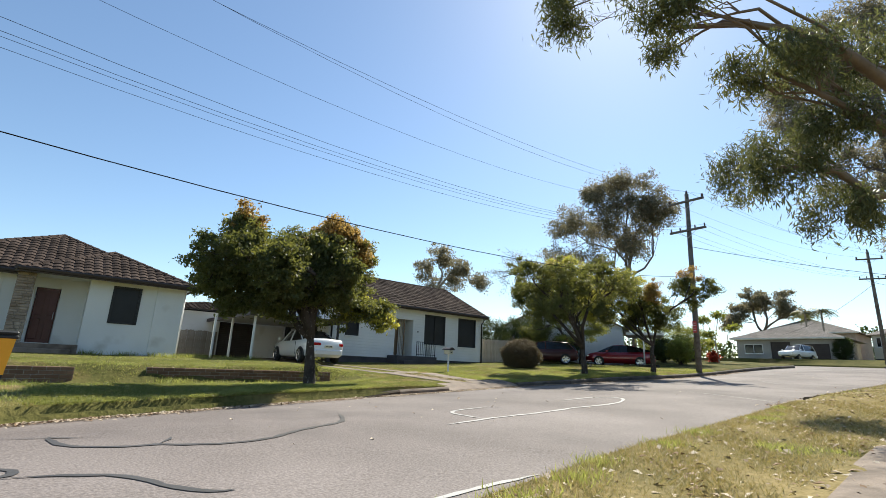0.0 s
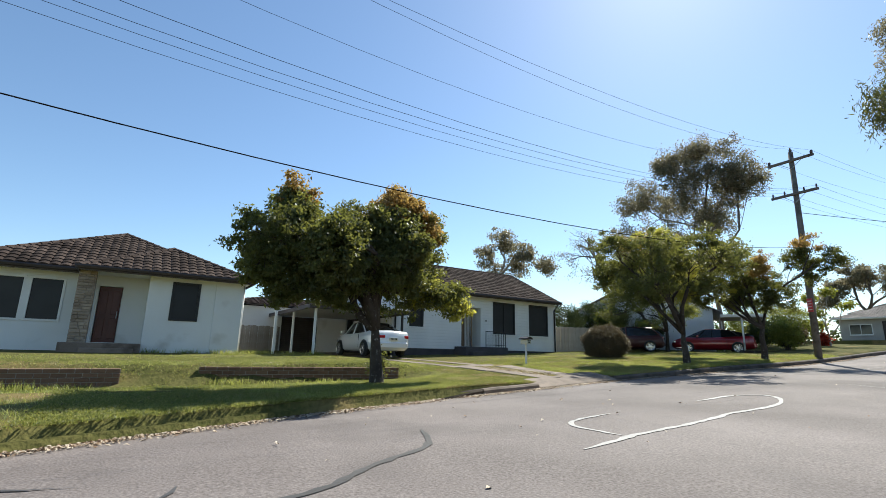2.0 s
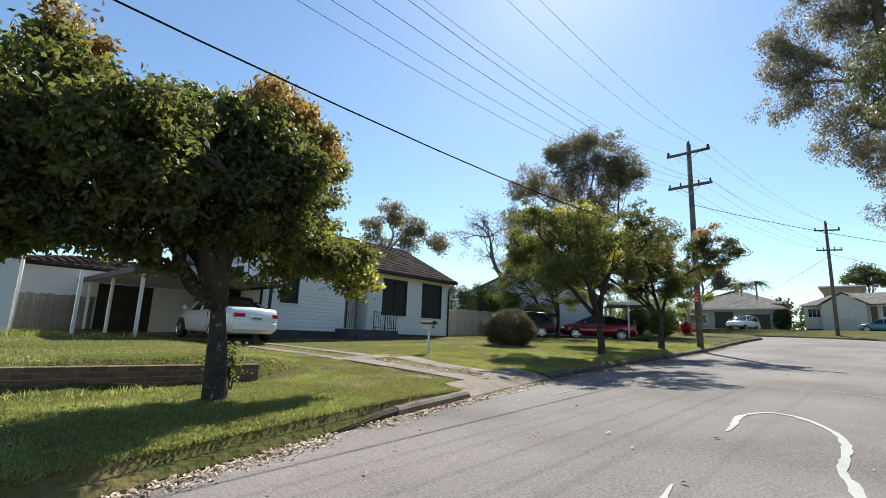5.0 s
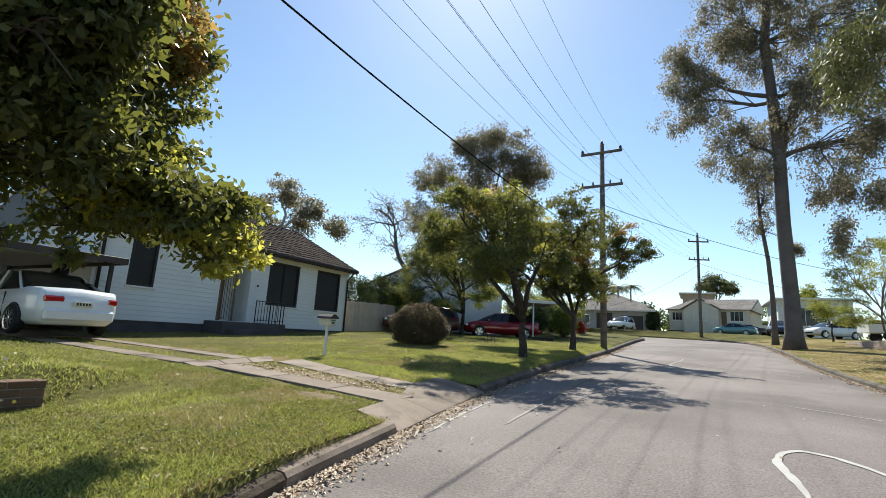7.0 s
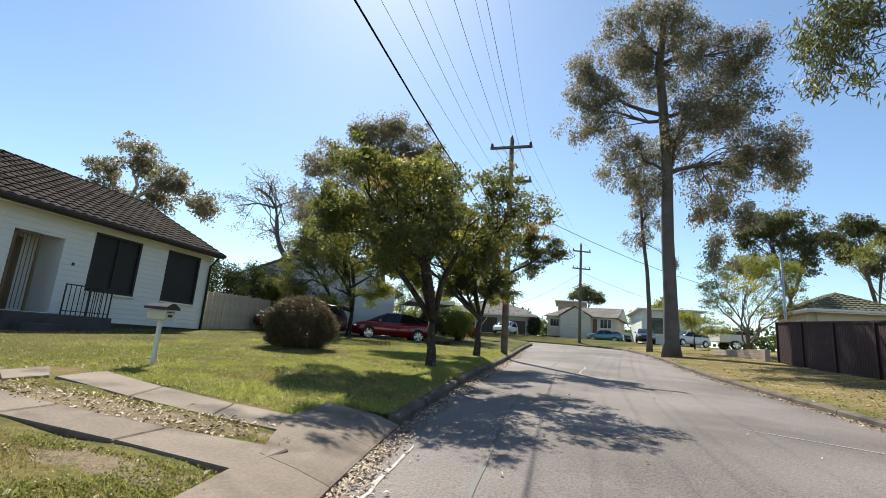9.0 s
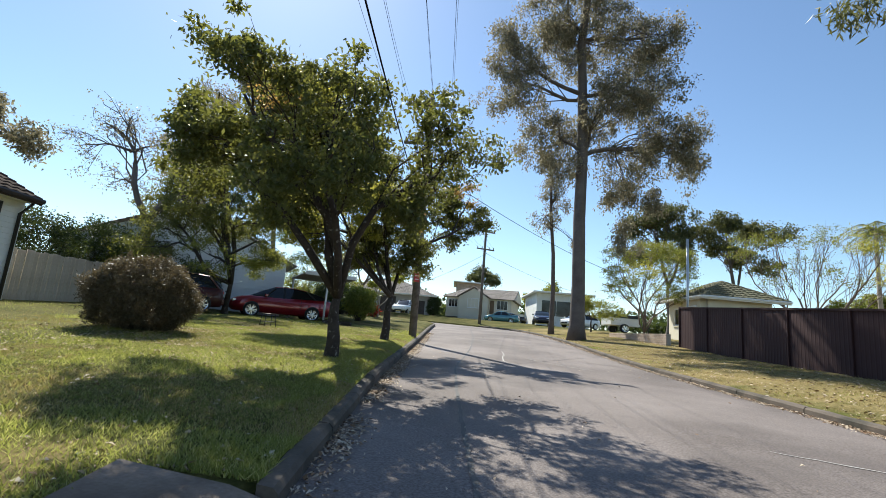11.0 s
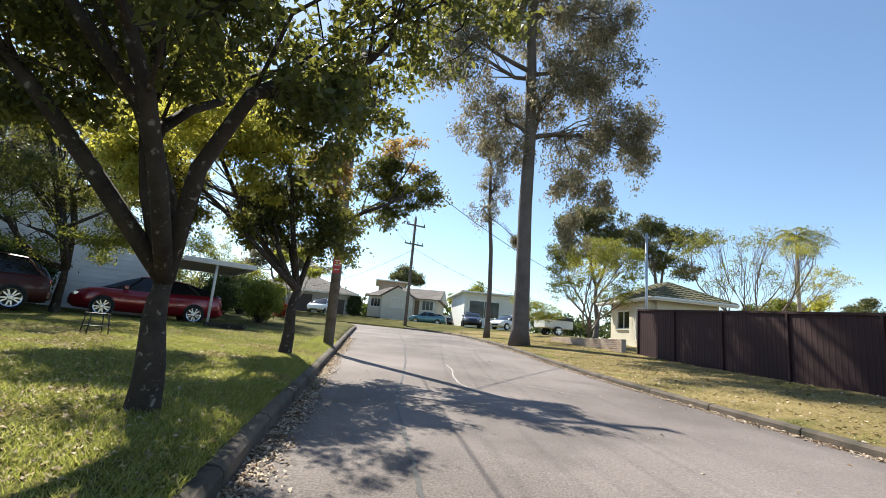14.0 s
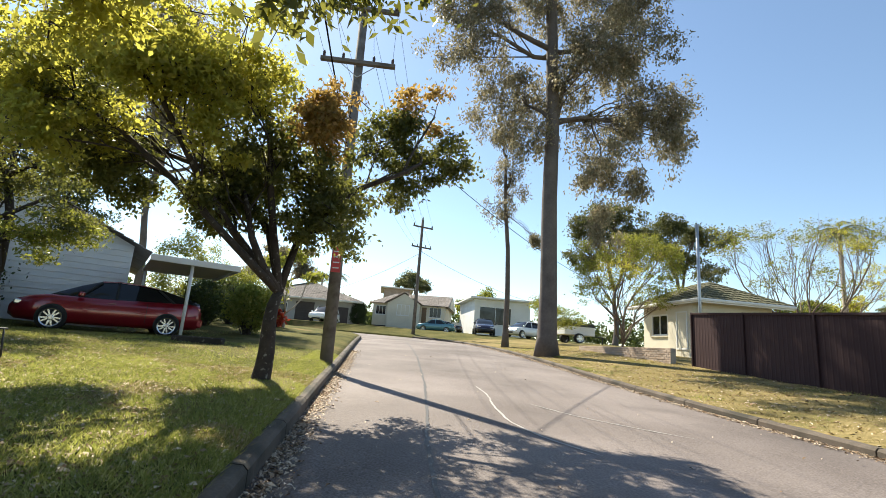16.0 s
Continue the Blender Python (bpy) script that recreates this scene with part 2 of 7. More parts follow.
CONE_ORANGE = material("orange_plastic", (0.70, 0.13, 0.03), (0.80, 0.19, 0.05), 0.3, 0.5, 0.0, 40)
CABLE = material("dull_black_cable", (0.012, 0.012, 0.013), (0.022, 0.022, 0.023), 0.5, 1.0, 0.0, 40, spec=0.0)
CERAMIC = material("brown_insulator", (0.05, 0.03, 0.025), (0.09, 0.055, 0.045), 0.1, 0.25, 0.0, 40)


# ---------------- mesh helpers ----------------
class Shape:
    """Collects corners and faces of one mesh."""

    def __init__(self):
        self.v, self.f = [], []

    def add(self, verts, faces):
        o = len(self.v)
        self.v.extend([tuple(p) for p in verts])
        self.f.extend([tuple(i + o for i in f) for f in faces])
        return self

    def box(self, x0, y0, z0, x1, y1, z1, c=0.0, m=None):
        """A box, its edges cut off by c."""
        if c <= 0:
            v = [(x, y, z) for x in (x0, x1) for y in (y0, y1) for z in (z0, z1)]
            f = [(0, 1, 3, 2), (4, 6, 7, 5), (0, 4, 5, 1), (2, 3, 7, 6), (0, 2, 6, 4), (1, 5, 7, 3)]
        else:
            v, idx = [], {}
            lo, hi = (x0, y0, z0), (x1, y1, z1)
            for sx in (0, 1):
                for sy in (0, 1):
                    for sz in (0, 1):
                        s = (sx, sy, sz)
                        for ax in range(3):
                            p = []
                            for k in range(3):
                                e = hi[k] if s[k] else lo[k]
                                p.append(e if k == ax else e + (-c if s[k] else c))
                            idx[s, ax] = len(v)
                            v.append(tuple(p))
            f = [tuple(idx[s, a] for a in range(3)) for s in [(i, j, k) for i in (0, 1) for j in (0, 1) for k in (0, 1)]]
            for ax in range(3):
                b, d = [k for k in range(3) if k != ax]
                for side in (0, 1):
                    ring = []
                    for q in ((0, 0), (1, 0), (1, 1), (0, 1)):
                        s = [0, 0, 0]
                        s[ax], s[b], s[d] = side, q[0], q[1]
                        ring.append(idx[tuple(s), ax])
                    f.append(tuple(ring))
                for q in ((0, 0), (1, 0), (1, 1), (0, 1)):
                    s0, s1 = [0, 0, 0], [0, 0, 0]
                    s0[b], s0[d], s1[b], s1[d], s1[ax] = q[0], q[1], q[0], q[1], 1
                    f.append((idx[tuple(s0), b], idx[tuple(s1), b], idx[tuple(s1), d], idx[tuple(s0), d]))
        if m is not None:
            v = [tuple(m @ Vector(p)) for p in v]
        return self.add(v, f)

    def tube(self, points, radii, sides=8, cap=True):
        pts = [Vector(p) for p in points]
        rings, up = [], Vector((0.13, 0.07, 1)).normalized()
        for i, p in enumerate(pts):
            d = (pts[min(i + 1, len(pts) - 1)] - pts[max(i - 1, 0)]).normalized()
            a = d.cross(up if abs(d.dot(up)) < 0.95 else Vector((1, 0, 0))).normalized()
            b = d.cross(a)
            r = radii[i] if isinstance(radii, (list, tuple)) else radii
            rings.append([p + a * (r * math.cos(6.28318 * k / sides)) + b * (r * math.sin(6.28318 * k / sides)) for k in range(sides)])
        v = [q for r in rings for q in r]
        f = []
        for i in range(len(pts) - 1):
            for k in range(sides):
                a0, a1 = i * sides + k, i * sides + (k + 1) % sides
                f.append((a0, a1, a1 + sides, a0 + sides))
        if cap:
            f.append(tuple(range(sides))), f.append(tuple(range((len(pts) - 1) * sides, len(pts) * sides)))
        return self.add(v, f)

    def lathe(self, profile, sides=16, m=None, caps=True):
        """profile: (radius, height) from below to above, round the z axis."""
        v = [(r * math.cos(6.28318 * k / sides), r * math.sin(6.28318 * k / sides), z) for r, z in profile for k in range(sides)]
        f = [(i * sides + k, i * sides + (k + 1) % sides, (i + 1) * sides + (k + 1) % sides, (i + 1) * sides + k) for i in range(len(profile) - 1) for k in range(sides)]
        if caps:
            f += [tuple(range(sides)), tuple(range((len(profile) - 1) * sides, len(profile) * sides))]
        if m is not None:
            v = [tuple(m @ Vector(p)) for p in v]
        return self.add(v, f)

    def prism(self, outline, y0, y1, m=None):
        """An outline in x and z, pushed from y0 to y1."""
        n = len(outline)
        v = [(x, y0, z) for x, z in outline] + [(x, y1, z) for x, z in outline]
        f = [tuple(range(n)), tuple(range(2 * n - 1, n - 1, -1))] + [(i, (i + 1) % n, n + (i + 1) % n, n + i) for i in range(n)]
        if m is not None:
            v = [tuple(m @ Vector(p)) for p in v]
        return self.add(v, f)


def mesh_of(name, shape, mat, off=(0, 0, 0), smooth=False):
    me = bpy.data.meshes.new(name)
    ox, oy, oz = off
    me.from_pydata([(x - ox, y - oy, z - oz) for x, y, z in shape.v], [], shape.f)
    bm = bmesh.new()
    bm.from_mesh(me)
    if name == "wall":
        bmesh.ops.remove_doubles(bm, verts=bm.verts, dist=0.0005)
    bmesh.ops.recalc_face_normals(bm, faces=bm.faces)
    bm.to_mesh(me)
    bm.free()
    if smooth:
        me.polygons.foreach_set("use_smooth", [True] * len(me.polygons))
    me.materials.append(mat)
    return me


ORIGIN = {}


def thing(name, at, label, category, group="", turn=0.0, kind=""):
    """An Empty at the base of a thing."""
    ob = new(name)
    ob.empty_display_size = 0.2
    ob.matrix_basis = pose(*at, 0, 0, turn)
    tagged(ob, label, category, group, kind)
    ORIGIN[ob.name] = tuple(at)
    return ob


def part(name, shape, mat, parent, label="", smooth=False, local=False):
    """One mesh under a thing or a part. Corners are in the world, or in the thing's own frame if local."""
    off = (0, 0, 0) if local else ORIGIN[parent.name]
    ob = new(name, mesh_of(name, shape, mat, off, smooth))
    ob.parent = parent
    ORIGIN[ob.name] = off
    if label:
        ob["label"] = label
    return ob


def single(name, shape, mat, label, category, group="", kind="", at=None, smooth=False):
    """A thing of one mesh."""
    at = at or (0, 0, 0)
    ob = new(name, mesh_of(name, shape, mat, at, smooth))
    ob.location = at
    ORIGIN[ob.name] = at
    return tagged(ob, label, category, group, kind)


def cloud(name, verts, faces, mat, parent=None):
    """A big mesh of many small faces, all with the same number of corners."""
    me = bpy.data.meshes.new(name)
    verts, faces = np.asarray(verts, np.float32), np.asarray(faces, np.int32)
    k = faces.shape[1]
    me.vertices.add(len(verts)), me.loops.add(faces.size), me.polygons.add(len(faces))
    me.vertices.foreach_set("co", verts.ravel())
    me.loops.foreach_set("vertex_index", faces.ravel())
    me.polygons.foreach_set("loop_start", np.arange(0, faces.size, k, dtype=np.int32))
    me.update(calc_edges=True)
    me.materials.append(mat)
    ob = new(name, me)
    if parent:
        ob.parent = parent
    return ob


# ---------------- lie of the land ----------------
RX = (-300, -60, -20, 0, 5, 9, 17, 25, 28, 37, 45, 57, 70, 82, 140, 600)
RZ = (-0.66, -0.06, 0.19, 0.34, 0.39, 0.53, 0.79, 1.06, 1.20, 1.77, 2.12, 2.55, 3.0, 3.4, 4.2, 5.0)
LX = (-300, -40, -20, -5, 0, 3, 5, 7, 9.7, 12, 17, 25, 45, 47, 48.5, 49.5, 50.2, 50.7, 51, 600)
LY = (-160, -12, -2.5, 5.0, 7.5, 8.75, 9.3, 9.72, 10.15, 10.45, 10.72, 10.87, 10.9, 11.3, 12.3, 14, 17, 30, 400, 400)
KX = (-300, -40, -20, -5, 0, 2, 5, 9.6, 15, 36, 45, 50, 53, 55.5, 57.5, 59, 60, 60.7, 61, 600)
KY = (-168, -20, -10.5, -1.2, 1.75, 2.35, 2.85, 3.2, 3.3, 3.2, 3.3, 3.8, 4.8, 6.4, 9.0, 13, 18, 30, 400, 400)


def rz(x):
    x = np.asarray(x, float)
    return sum(np.interp(x + d, RX, RZ) for d in (-3, -1.5, 0, 1.5, 3)) / 5


def kl(x):
    return (np.interp(np.asarray(x) - 0.6, LX, LY) + np.interp(x, LX, LY) + np.interp(np.asarray(x) + 0.6, LX, LY)) / 3


def kr(x):
    return (np.interp(np.asarray(x) - 0.6, KX, KY) + np.interp(x, KX, KY) + np.interp(np.asarray(x) + 0.6, KX, KY)) / 3


def ease(x, a, b):
    t = np.clip((np.asarray(x, float) - a) / (b - a), 0, 1)
    return t * t * (3 - 2 * t)


def lift_left(d, x):
    """Rise of the lawns behind the kerb; a terrace with brick edging lies before the first house."""
    d = np.asarray(d, float)
    plain = 0.13 + 0.035 * np.clip(d, 0, 12) + 0.02 * np.clip(d - 12, 0, 20) + 0.12 * ease(x, 12, 19) * ease(d, -0.2, 0.5) * (1 - ease(d, 4, 10))
    terrace = 0.19 + 0.008 * np.clip(d, 0, 5) + 0.30 * ease(kl(x) + d, 13.5, 14.1) - 0.12 * ease(kl(x) + d, 11.4, 12.6) * (1 - ease(kl(x) + d, 13.3, 13.9)) + 0.022 * np.clip(d - 5, 0, 30)
    plain = plain - 0.21 * np.exp(-((np.asarray(x, float) - 32.0) / 2.6) ** 2 - ((d - 7.2) / 3.0) ** 2)
    f = 1 - ease(x, 6.9, 9.0)
    return terrace * f + plain * (1 - f)


def lift_right(x, d):
    s = ease(x, 9, 16)
    return s * 0.13 + (0.02 + 0.075 * s) * np.clip(d, 0, 5) + 0.01 * np.clip(d - 5, 0, 10)


def ground_z(x, y):
    """Height of lawn, verge or road at a place."""
    l, r = float(kl(x)), float(kr(x))
    if y > l:
        return float(rz(x) + lift_left(y - l, x))
    if y < r:
        return float(rz(x) + lift_right(x, r - y))
    return float(rz(x))


def grid(name, cols, rows, mat, label, category):
    """A sheet from rows of points, all rows equally long."""
    n = len(rows[0])
    v = [p for r in rows for p in r]
    f = [(i * n + j, i * n + j + 1, (i + 1) * n + j + 1, (i + 1) * n + j) for i in range(len(rows) - 1) for j in range(n - 1)]
    ob = cloud(name, v, f, mat)
    ob.data.polygons.foreach_set("use_smooth", [True] * len(ob.data.polygons))
    return tagged(ob, label, category, kind="structure")


GX = np.concatenate([[-600, -300, -150, -90], np.arange(-60, -12, 4), np.arange(-12, 62, 0.5), np.arange(62, 110, 4), [120, 160, 250, 400, 600]])
OFF = (0, 0.11, 0.13, 0.3, 0.5, 0.9, 1.4, 2, 2.8, 3.4, 3.8, 4.2, 4.6, 5, 5.4, 5.8, 6.2, 6.6, 7.2, 8, 10, 12, 15, 20, 30, 50, 90, 200, 600)
rows = []
for x in GX:
    l, r, z = float(kl(x)), float(kr(x)), float(rz(x))
    row = [(x, r - d, z + float(lift_right(x, d)) + (0.02 * math.sin(3 * x + 5 * d) if 0.3 < d < 6 else 0)) for d in reversed(OFF)]
    row += [(x, r + 0.01, z - 0.12), (x, l - 0.01, z - 0.12)]
    row += [(x, l + d, z + float(lift_left(d, x)) + (0.02 * math.sin(2.3 * x + 4 * d) if 0.3 < d < 8 else 0)) for d in OFF]
    n = len(OFF)
    if 8.6 < x < 12.2:
        for k, d in enumerate(OFF):
            row[n + 2 + k] = (*row[n + 2 + k][:2], row[n + 2 + k][2] - 0.11 * max(0.0, 1 - d / 0.6))
    for k in (n - 2, n - 1):
        row[k] = (*row[k][:2], row[k][2] - (0.1 if 14 <= x <= 56 else 0.0))
    for k in (n + 2, n + 3):
        row[k] = (*row[k][:2], row[k][2] - (0.1 if -16 <= x <= 48 else 0.0))
    rows.append(row)
sheet = grid("ground", GX, rows, GRASS_GROUND, "patchy green and straw-coloured lawns and verges beside the street", "ground")
sheet.data.materials.append(GRASS_STRAW)
wide = len(rows[0]) - 1
sheet.data.polygons.foreach_set("material_index", [1 if i % wide < len(OFF) and -5 < GX[i // wide] < 52 else 0 for i in range(len(sheet.data.polygons))])

rows = []
for x in GX:
    if -300 <= x <= 60.5:
        l, r, z = min(float(kl(x)), 120.0), float(kr(x)), float(rz(x))
        rows.append([(x, r - 0.02 + (l + 0.02 - r) * k / 12, z + 0.05 * (1 - (k / 6 - 1) ** 2)) for k in range(13)])
grid("road", GX, rows, ASPHALT, "worn grey-pink asphalt street with a bend at its end", "road")


def kerb_run(name, xs, line, side, top, label, mat=None):
    """A concrete kerb along a road edge, in lengths with open joints."""
    kerb = thing(name, (0, 0, 0), label, "kerb", kind="structure")
    for a, b in zip(xs[:-1], xs[1:]):
        s, n = Shape(), 5
        for i in range(n + 1):
            x = a + 0.012 + (b - a - 0.024) * i / n
            y, z, w = float(line(x)), float(rz(x)), side
            t = top(x)
            s.v += [(x, y - 0.02 * w, z - 0.15), (x, y - 0.02 * w, z + t - 0.035), (x, y + 0.015 * w, z + t), (x, y + 0.11 * w, z + t + 0.008 + 0.006 * math.sin(9 * x)), (x, y + 0.11 * w, z - 0.15)]
        s.f += [(i * 5 + j, i * 5 + (j + 1) % 5, i * 5 + 5 + (j + 1) % 5, i * 5 + 5 + j) for i in range(n) for j in range(5)]
        s.f += [(0, 1, 2, 3, 4), tuple(n * 5 + j for j in range(5))]
        part("kerb_length", s, mat or KERB, kerb)
    return kerb


for xs, mat in ((np.linspace(-16, 6.9, 16), KERB_EARTH), (np.linspace(6.9, 8.75, 2), CONCRETE), (np.linspace(12.1, 48, 24), KERB)):
    kerb_run("kerb_left", list(xs), kl, 1, lambda x: 0.12 + 0.06 * float(ease(x, 12, 20)) - 0.08 * (1 - float(ease(x, 5.5, 7.0))), "earth-stained concrete kerb edging the lawn side of the street", mat)
kerb_run("kerb_right", [x for x in np.arange(14, 56.1, 2.0)], kr, -1, lambda x: 0.135, "stained concrete kerb along the far verge")


# ---------------- builders: roofs, walls, windows ----------------
def tile_slope(s, o, u, v, ua, ub, uc, ud, rise, tw=0.30, th=0.33):
    """Overlapping waved tiles on a sloping four-sided plane: o corner, u along the eave, v up the slope."""
    o, u, v = Vector(o), Vector(u).normalized(), Vector(v).normalized()
    n = u.cross(v)
    if n.z < 0:
        n = -n
    wave = (0.0, 0.028, 0.04, 0.028, 0.0)
    for j in range(int(rise / th) + 1):
        v0, v1 = j * th, min((j + 1) * th + 0.05, rise)
        vm = min((v0 + v1) / 2, rise)
        lo, hi = ua + (uc - ua) * vm / rise, ub + (ud - ub) * vm / rise
        i = math.floor(lo / tw)
        while i * tw < hi:
            a, b = max(lo, i * tw), min(hi, (i + 1) * tw - 0.012)
            i += 1
            if b - a < 0.05:
                continue
            low, top, lip = [], [], []
            for k, h in enumerate(wave):
                at = o + u * (a + (b - a) * k / 4)
                low.append(at + v * v0 + n * (0.05 + h)), top.append(at + v * v1 + n * (0.012 + h)), lip.append(at + v * v0 + n * (0.015 + h * 0.6))
            s.add(low + top + lip, [(k, k + 1, 6 + k, 5 + k) for k in range(4)] + [(10 + k, 11 + k, k + 1, k) for k in range(4)])


def ridge_caps(s, a, b, r=0.13, step=0.38):
    a, b = Vector(a), Vector(b)
    d = b - a
    n = max(1, int(d.length / step))
    side = d.cross(Vector((0, 0, 1))).normalized()
    up = side.cross(d).normalized()
    for i in range(n):
        p, q = a + d * (i / n), a + d * ((i + 1.12) / n)
        ring = []
        for at, k in ((p, 1.12), (q, 0.92)):
            ring += [at + side * (r * k * math.cos(t)) + up * (r * k * 0.8 * math.sin(t) - 0.02) for t in (0, 0.8, 1.57, 2.34, 3.14)]
        s.add(ring, [(j, j + 1, 6 + j, 5 + j) for j in range(4)] + [(0, 1, 2, 3, 4)])


def roof(parent, x0, x1, y0, y1, z, slope, mat, left="hip", right="hip", caps=True):
    """A roof with its ridge along x. z: eave height. Ends are hips or gables."""
    half = (y1 - y0) / 2
    top, ym = z + half * slope, (y0 + y1) / 2
    ra, rb = x0 + (half if left == "hip" else 0), x1 - (half if right == "hip" else 0)
    up = math.hypot(half, half * slope)
    deck, tiles, cap = Shape(), Shape(), Shape()
    a, b, c, d, e, f = (x0, y0, z), (x1, y0, z), (x1, y1, z), (x0, y1, z), (ra, ym, top), (rb, ym, top)
    deck.add([a, b, c, d, e, f], [(0, 1, 5, 4), (2, 3, 4, 5), (1, 2, 5), (3, 0, 4), (0, 3, 2, 1)])
    part("roof_deck", deck, FASCIA, parent)
    w = x1 - x0
    tile_slope(tiles, a, (1, 0, 0), (0, 1, slope), 0, w, ra - x0, rb - x0, up)
    tile_slope(tiles, d, (1, 0, 0), (0, -1, slope), 0, w, ra - x0, rb - x0, up)
    if right == "hip":
        tile_slope(tiles, b, (0, 1, 0), (-1, 0, slope), 0, y1 - y0, half, half, up)
    if left == "hip":
        tile_slope(tiles, a, (0, 1, 0), (1, 0, slope), 0, y1 - y0, half, half, up)
    part("roof_tiles", tiles, mat, parent)["kind"] = "stuff"
    ridge_caps(cap, e, f)
    for p, q in ((a, e), (d, e)) if left == "hip" else ():
        ridge_caps(cap, p, q)
    for p, q in ((b, f), (c, f)) if right == "hip" else ():
        ridge_caps(cap, p, q)
    part("ridge_tiles", Shape().add(cap.v, cap.f), mat, parent)
    return top


def roof_y(parent, x0, x1, y0, y1, z, slope, mat, front="hip"):
    """A roof with its ridge along y; its front end (low y) is a hip or a gable, its back runs into another roof."""
    half, xm = (x1 - x0) / 2, (x0 + x1) / 2
    top = z + half * slope
    ra = y0 + (half if front == "hip" else 0)
    up = math.hypot(half, half * slope)
    deck, tiles, cap = Shape(), Shape(), Shape()
    deck.add([(x0, y0, z), (x1, y0, z), (x1, y1, z), (x0, y1, z), (xm, ra, top), (xm, y1, top)], [(0, 1, 4), (1, 2, 5, 4), (3, 0, 4, 5), (0, 3, 2, 1), (2, 3, 5)])
    part("roof_deck", deck, FASCIA, parent)
    n = y1 - y0
    if front == "hip":
        tile_slope(tiles, (x0, y0, z), (1, 0, 0), (0, 1, slope), 0, x1 - x0, half, half, up)
    tile_slope(tiles, (x1, y0, z), (0, 1, 0), (-1, 0, slope), 0, n, ra - y0, n, up)
    tile_slope(tiles, (x0, y0, z), (0, 1, 0), (1, 0, slope), 0, n, ra - y0, n, up)
    part("roof_tiles", tiles, mat, parent)["kind"] = "stuff"
    ridge_caps(cap, (xm, ra, top), (xm, y1, top))
    if front == "hip":
        ridge_caps(cap, (x0, y0, z), (xm, ra, top)), ridge_caps(cap, (x1, y0, z), (xm, ra, top))
    part("ridge_tiles", Shape().add(cap.v, cap.f), mat, parent)


def gutter(parent, points, mat, label="", h=0.16):
    """A fascia board with a gutter along the eaves."""
    s = Shape()
    for p, q in zip(points[:-1], points[1:]):
        p, q = Vector(p), Vector(q)
        d = (q - p).normalized()
        side = Vector((d.y, -d.x, 0))
        prof = [(0.0, -h), (0.0, 0.03), (0.10, 0.03), (0.12, -0.02), (0.10, -0.09), (0.03, -0.10), (0.02, -h)]
        ring = [[at + side * x + Vector((0, 0, z)) for x, z in prof] for at in (p - d * 0.02, q + d * 0.02)]
        n = len(prof)
        s.add(ring[0] + ring[1], [(i, (i + 1) % n, n + (i + 1) % n, n + i) for i in range(n)] + [tuple(range(n)), tuple(range(n, 2 * n))])
    return part("gutter", s, mat, parent, label)


def wall_boxes(s, axis, at, thick, a0, a1, z0, z1, holes=()):
    """A wall along x or y with openings (a, b, z low, z high) through it. It stands from at to at + thick."""
    cuts = sorted({a0, a1, *[c for h in holes for c in h[:2]]})
    for p, q in zip(cuts[:-1], cuts[1:]):
        spans = [(z0, z1)]
        for a, b, lo, hi in holes:
            if a <= p + 1e-6 and q <= b + 1e-6:
                spans = [r for u, v in spans for r in ((u, min(v, lo)), (max(u, hi), v)) if r[1] - r[0] > 1e-4]
        for u, v in spans:
            if axis == "x":
                s.box(p, at, u, q, at + thick, v)
            else:
                s.box(at, p, u, at + thick, q, v)


def boards(parent, axis, at, out, a0, a1, z0, z1, holes=(), mat=None, step=0.15, clip=None):
    """Lapped weatherboards on a wall face; out: the sign of the side on which they lie. clip(z) narrows them under a gable."""
    z = z0
    while z < z1 - 0.02:
        top = min(z + step, z1)
        runs = [clip(z + 0.5 * (top - z)) if clip else (a0, a1)]
        for a, b, lo, hi in holes:
            if hi > z + 0.06 and lo < top - 0.06:
                runs = [r for p, q in runs for r in ((p, min(q, a)), (max(p, b), q)) if r[1] - r[0] > 0.02]
        for p, q in runs:
            if q - p < 0.05:
                continue
            s = Shape()
            prof = [(0.0, z), (0.018, z), (0.020, z + 0.015), (0.006, top), (0.0, top)]
            v = []
            for a in (p, q):
                v += [(a, at + out * d, h) if axis == "x" else (at + out * d, a, h) for d, h in prof]
            s.add(v, [(i, (i + 1) % 5, 5 + (i + 1) % 5, 5 + i) for i in range(5)] + [tuple(range(5)), tuple(range(5, 10))])
            part("weatherboard", s, mat or BOARD, parent)
        z = top


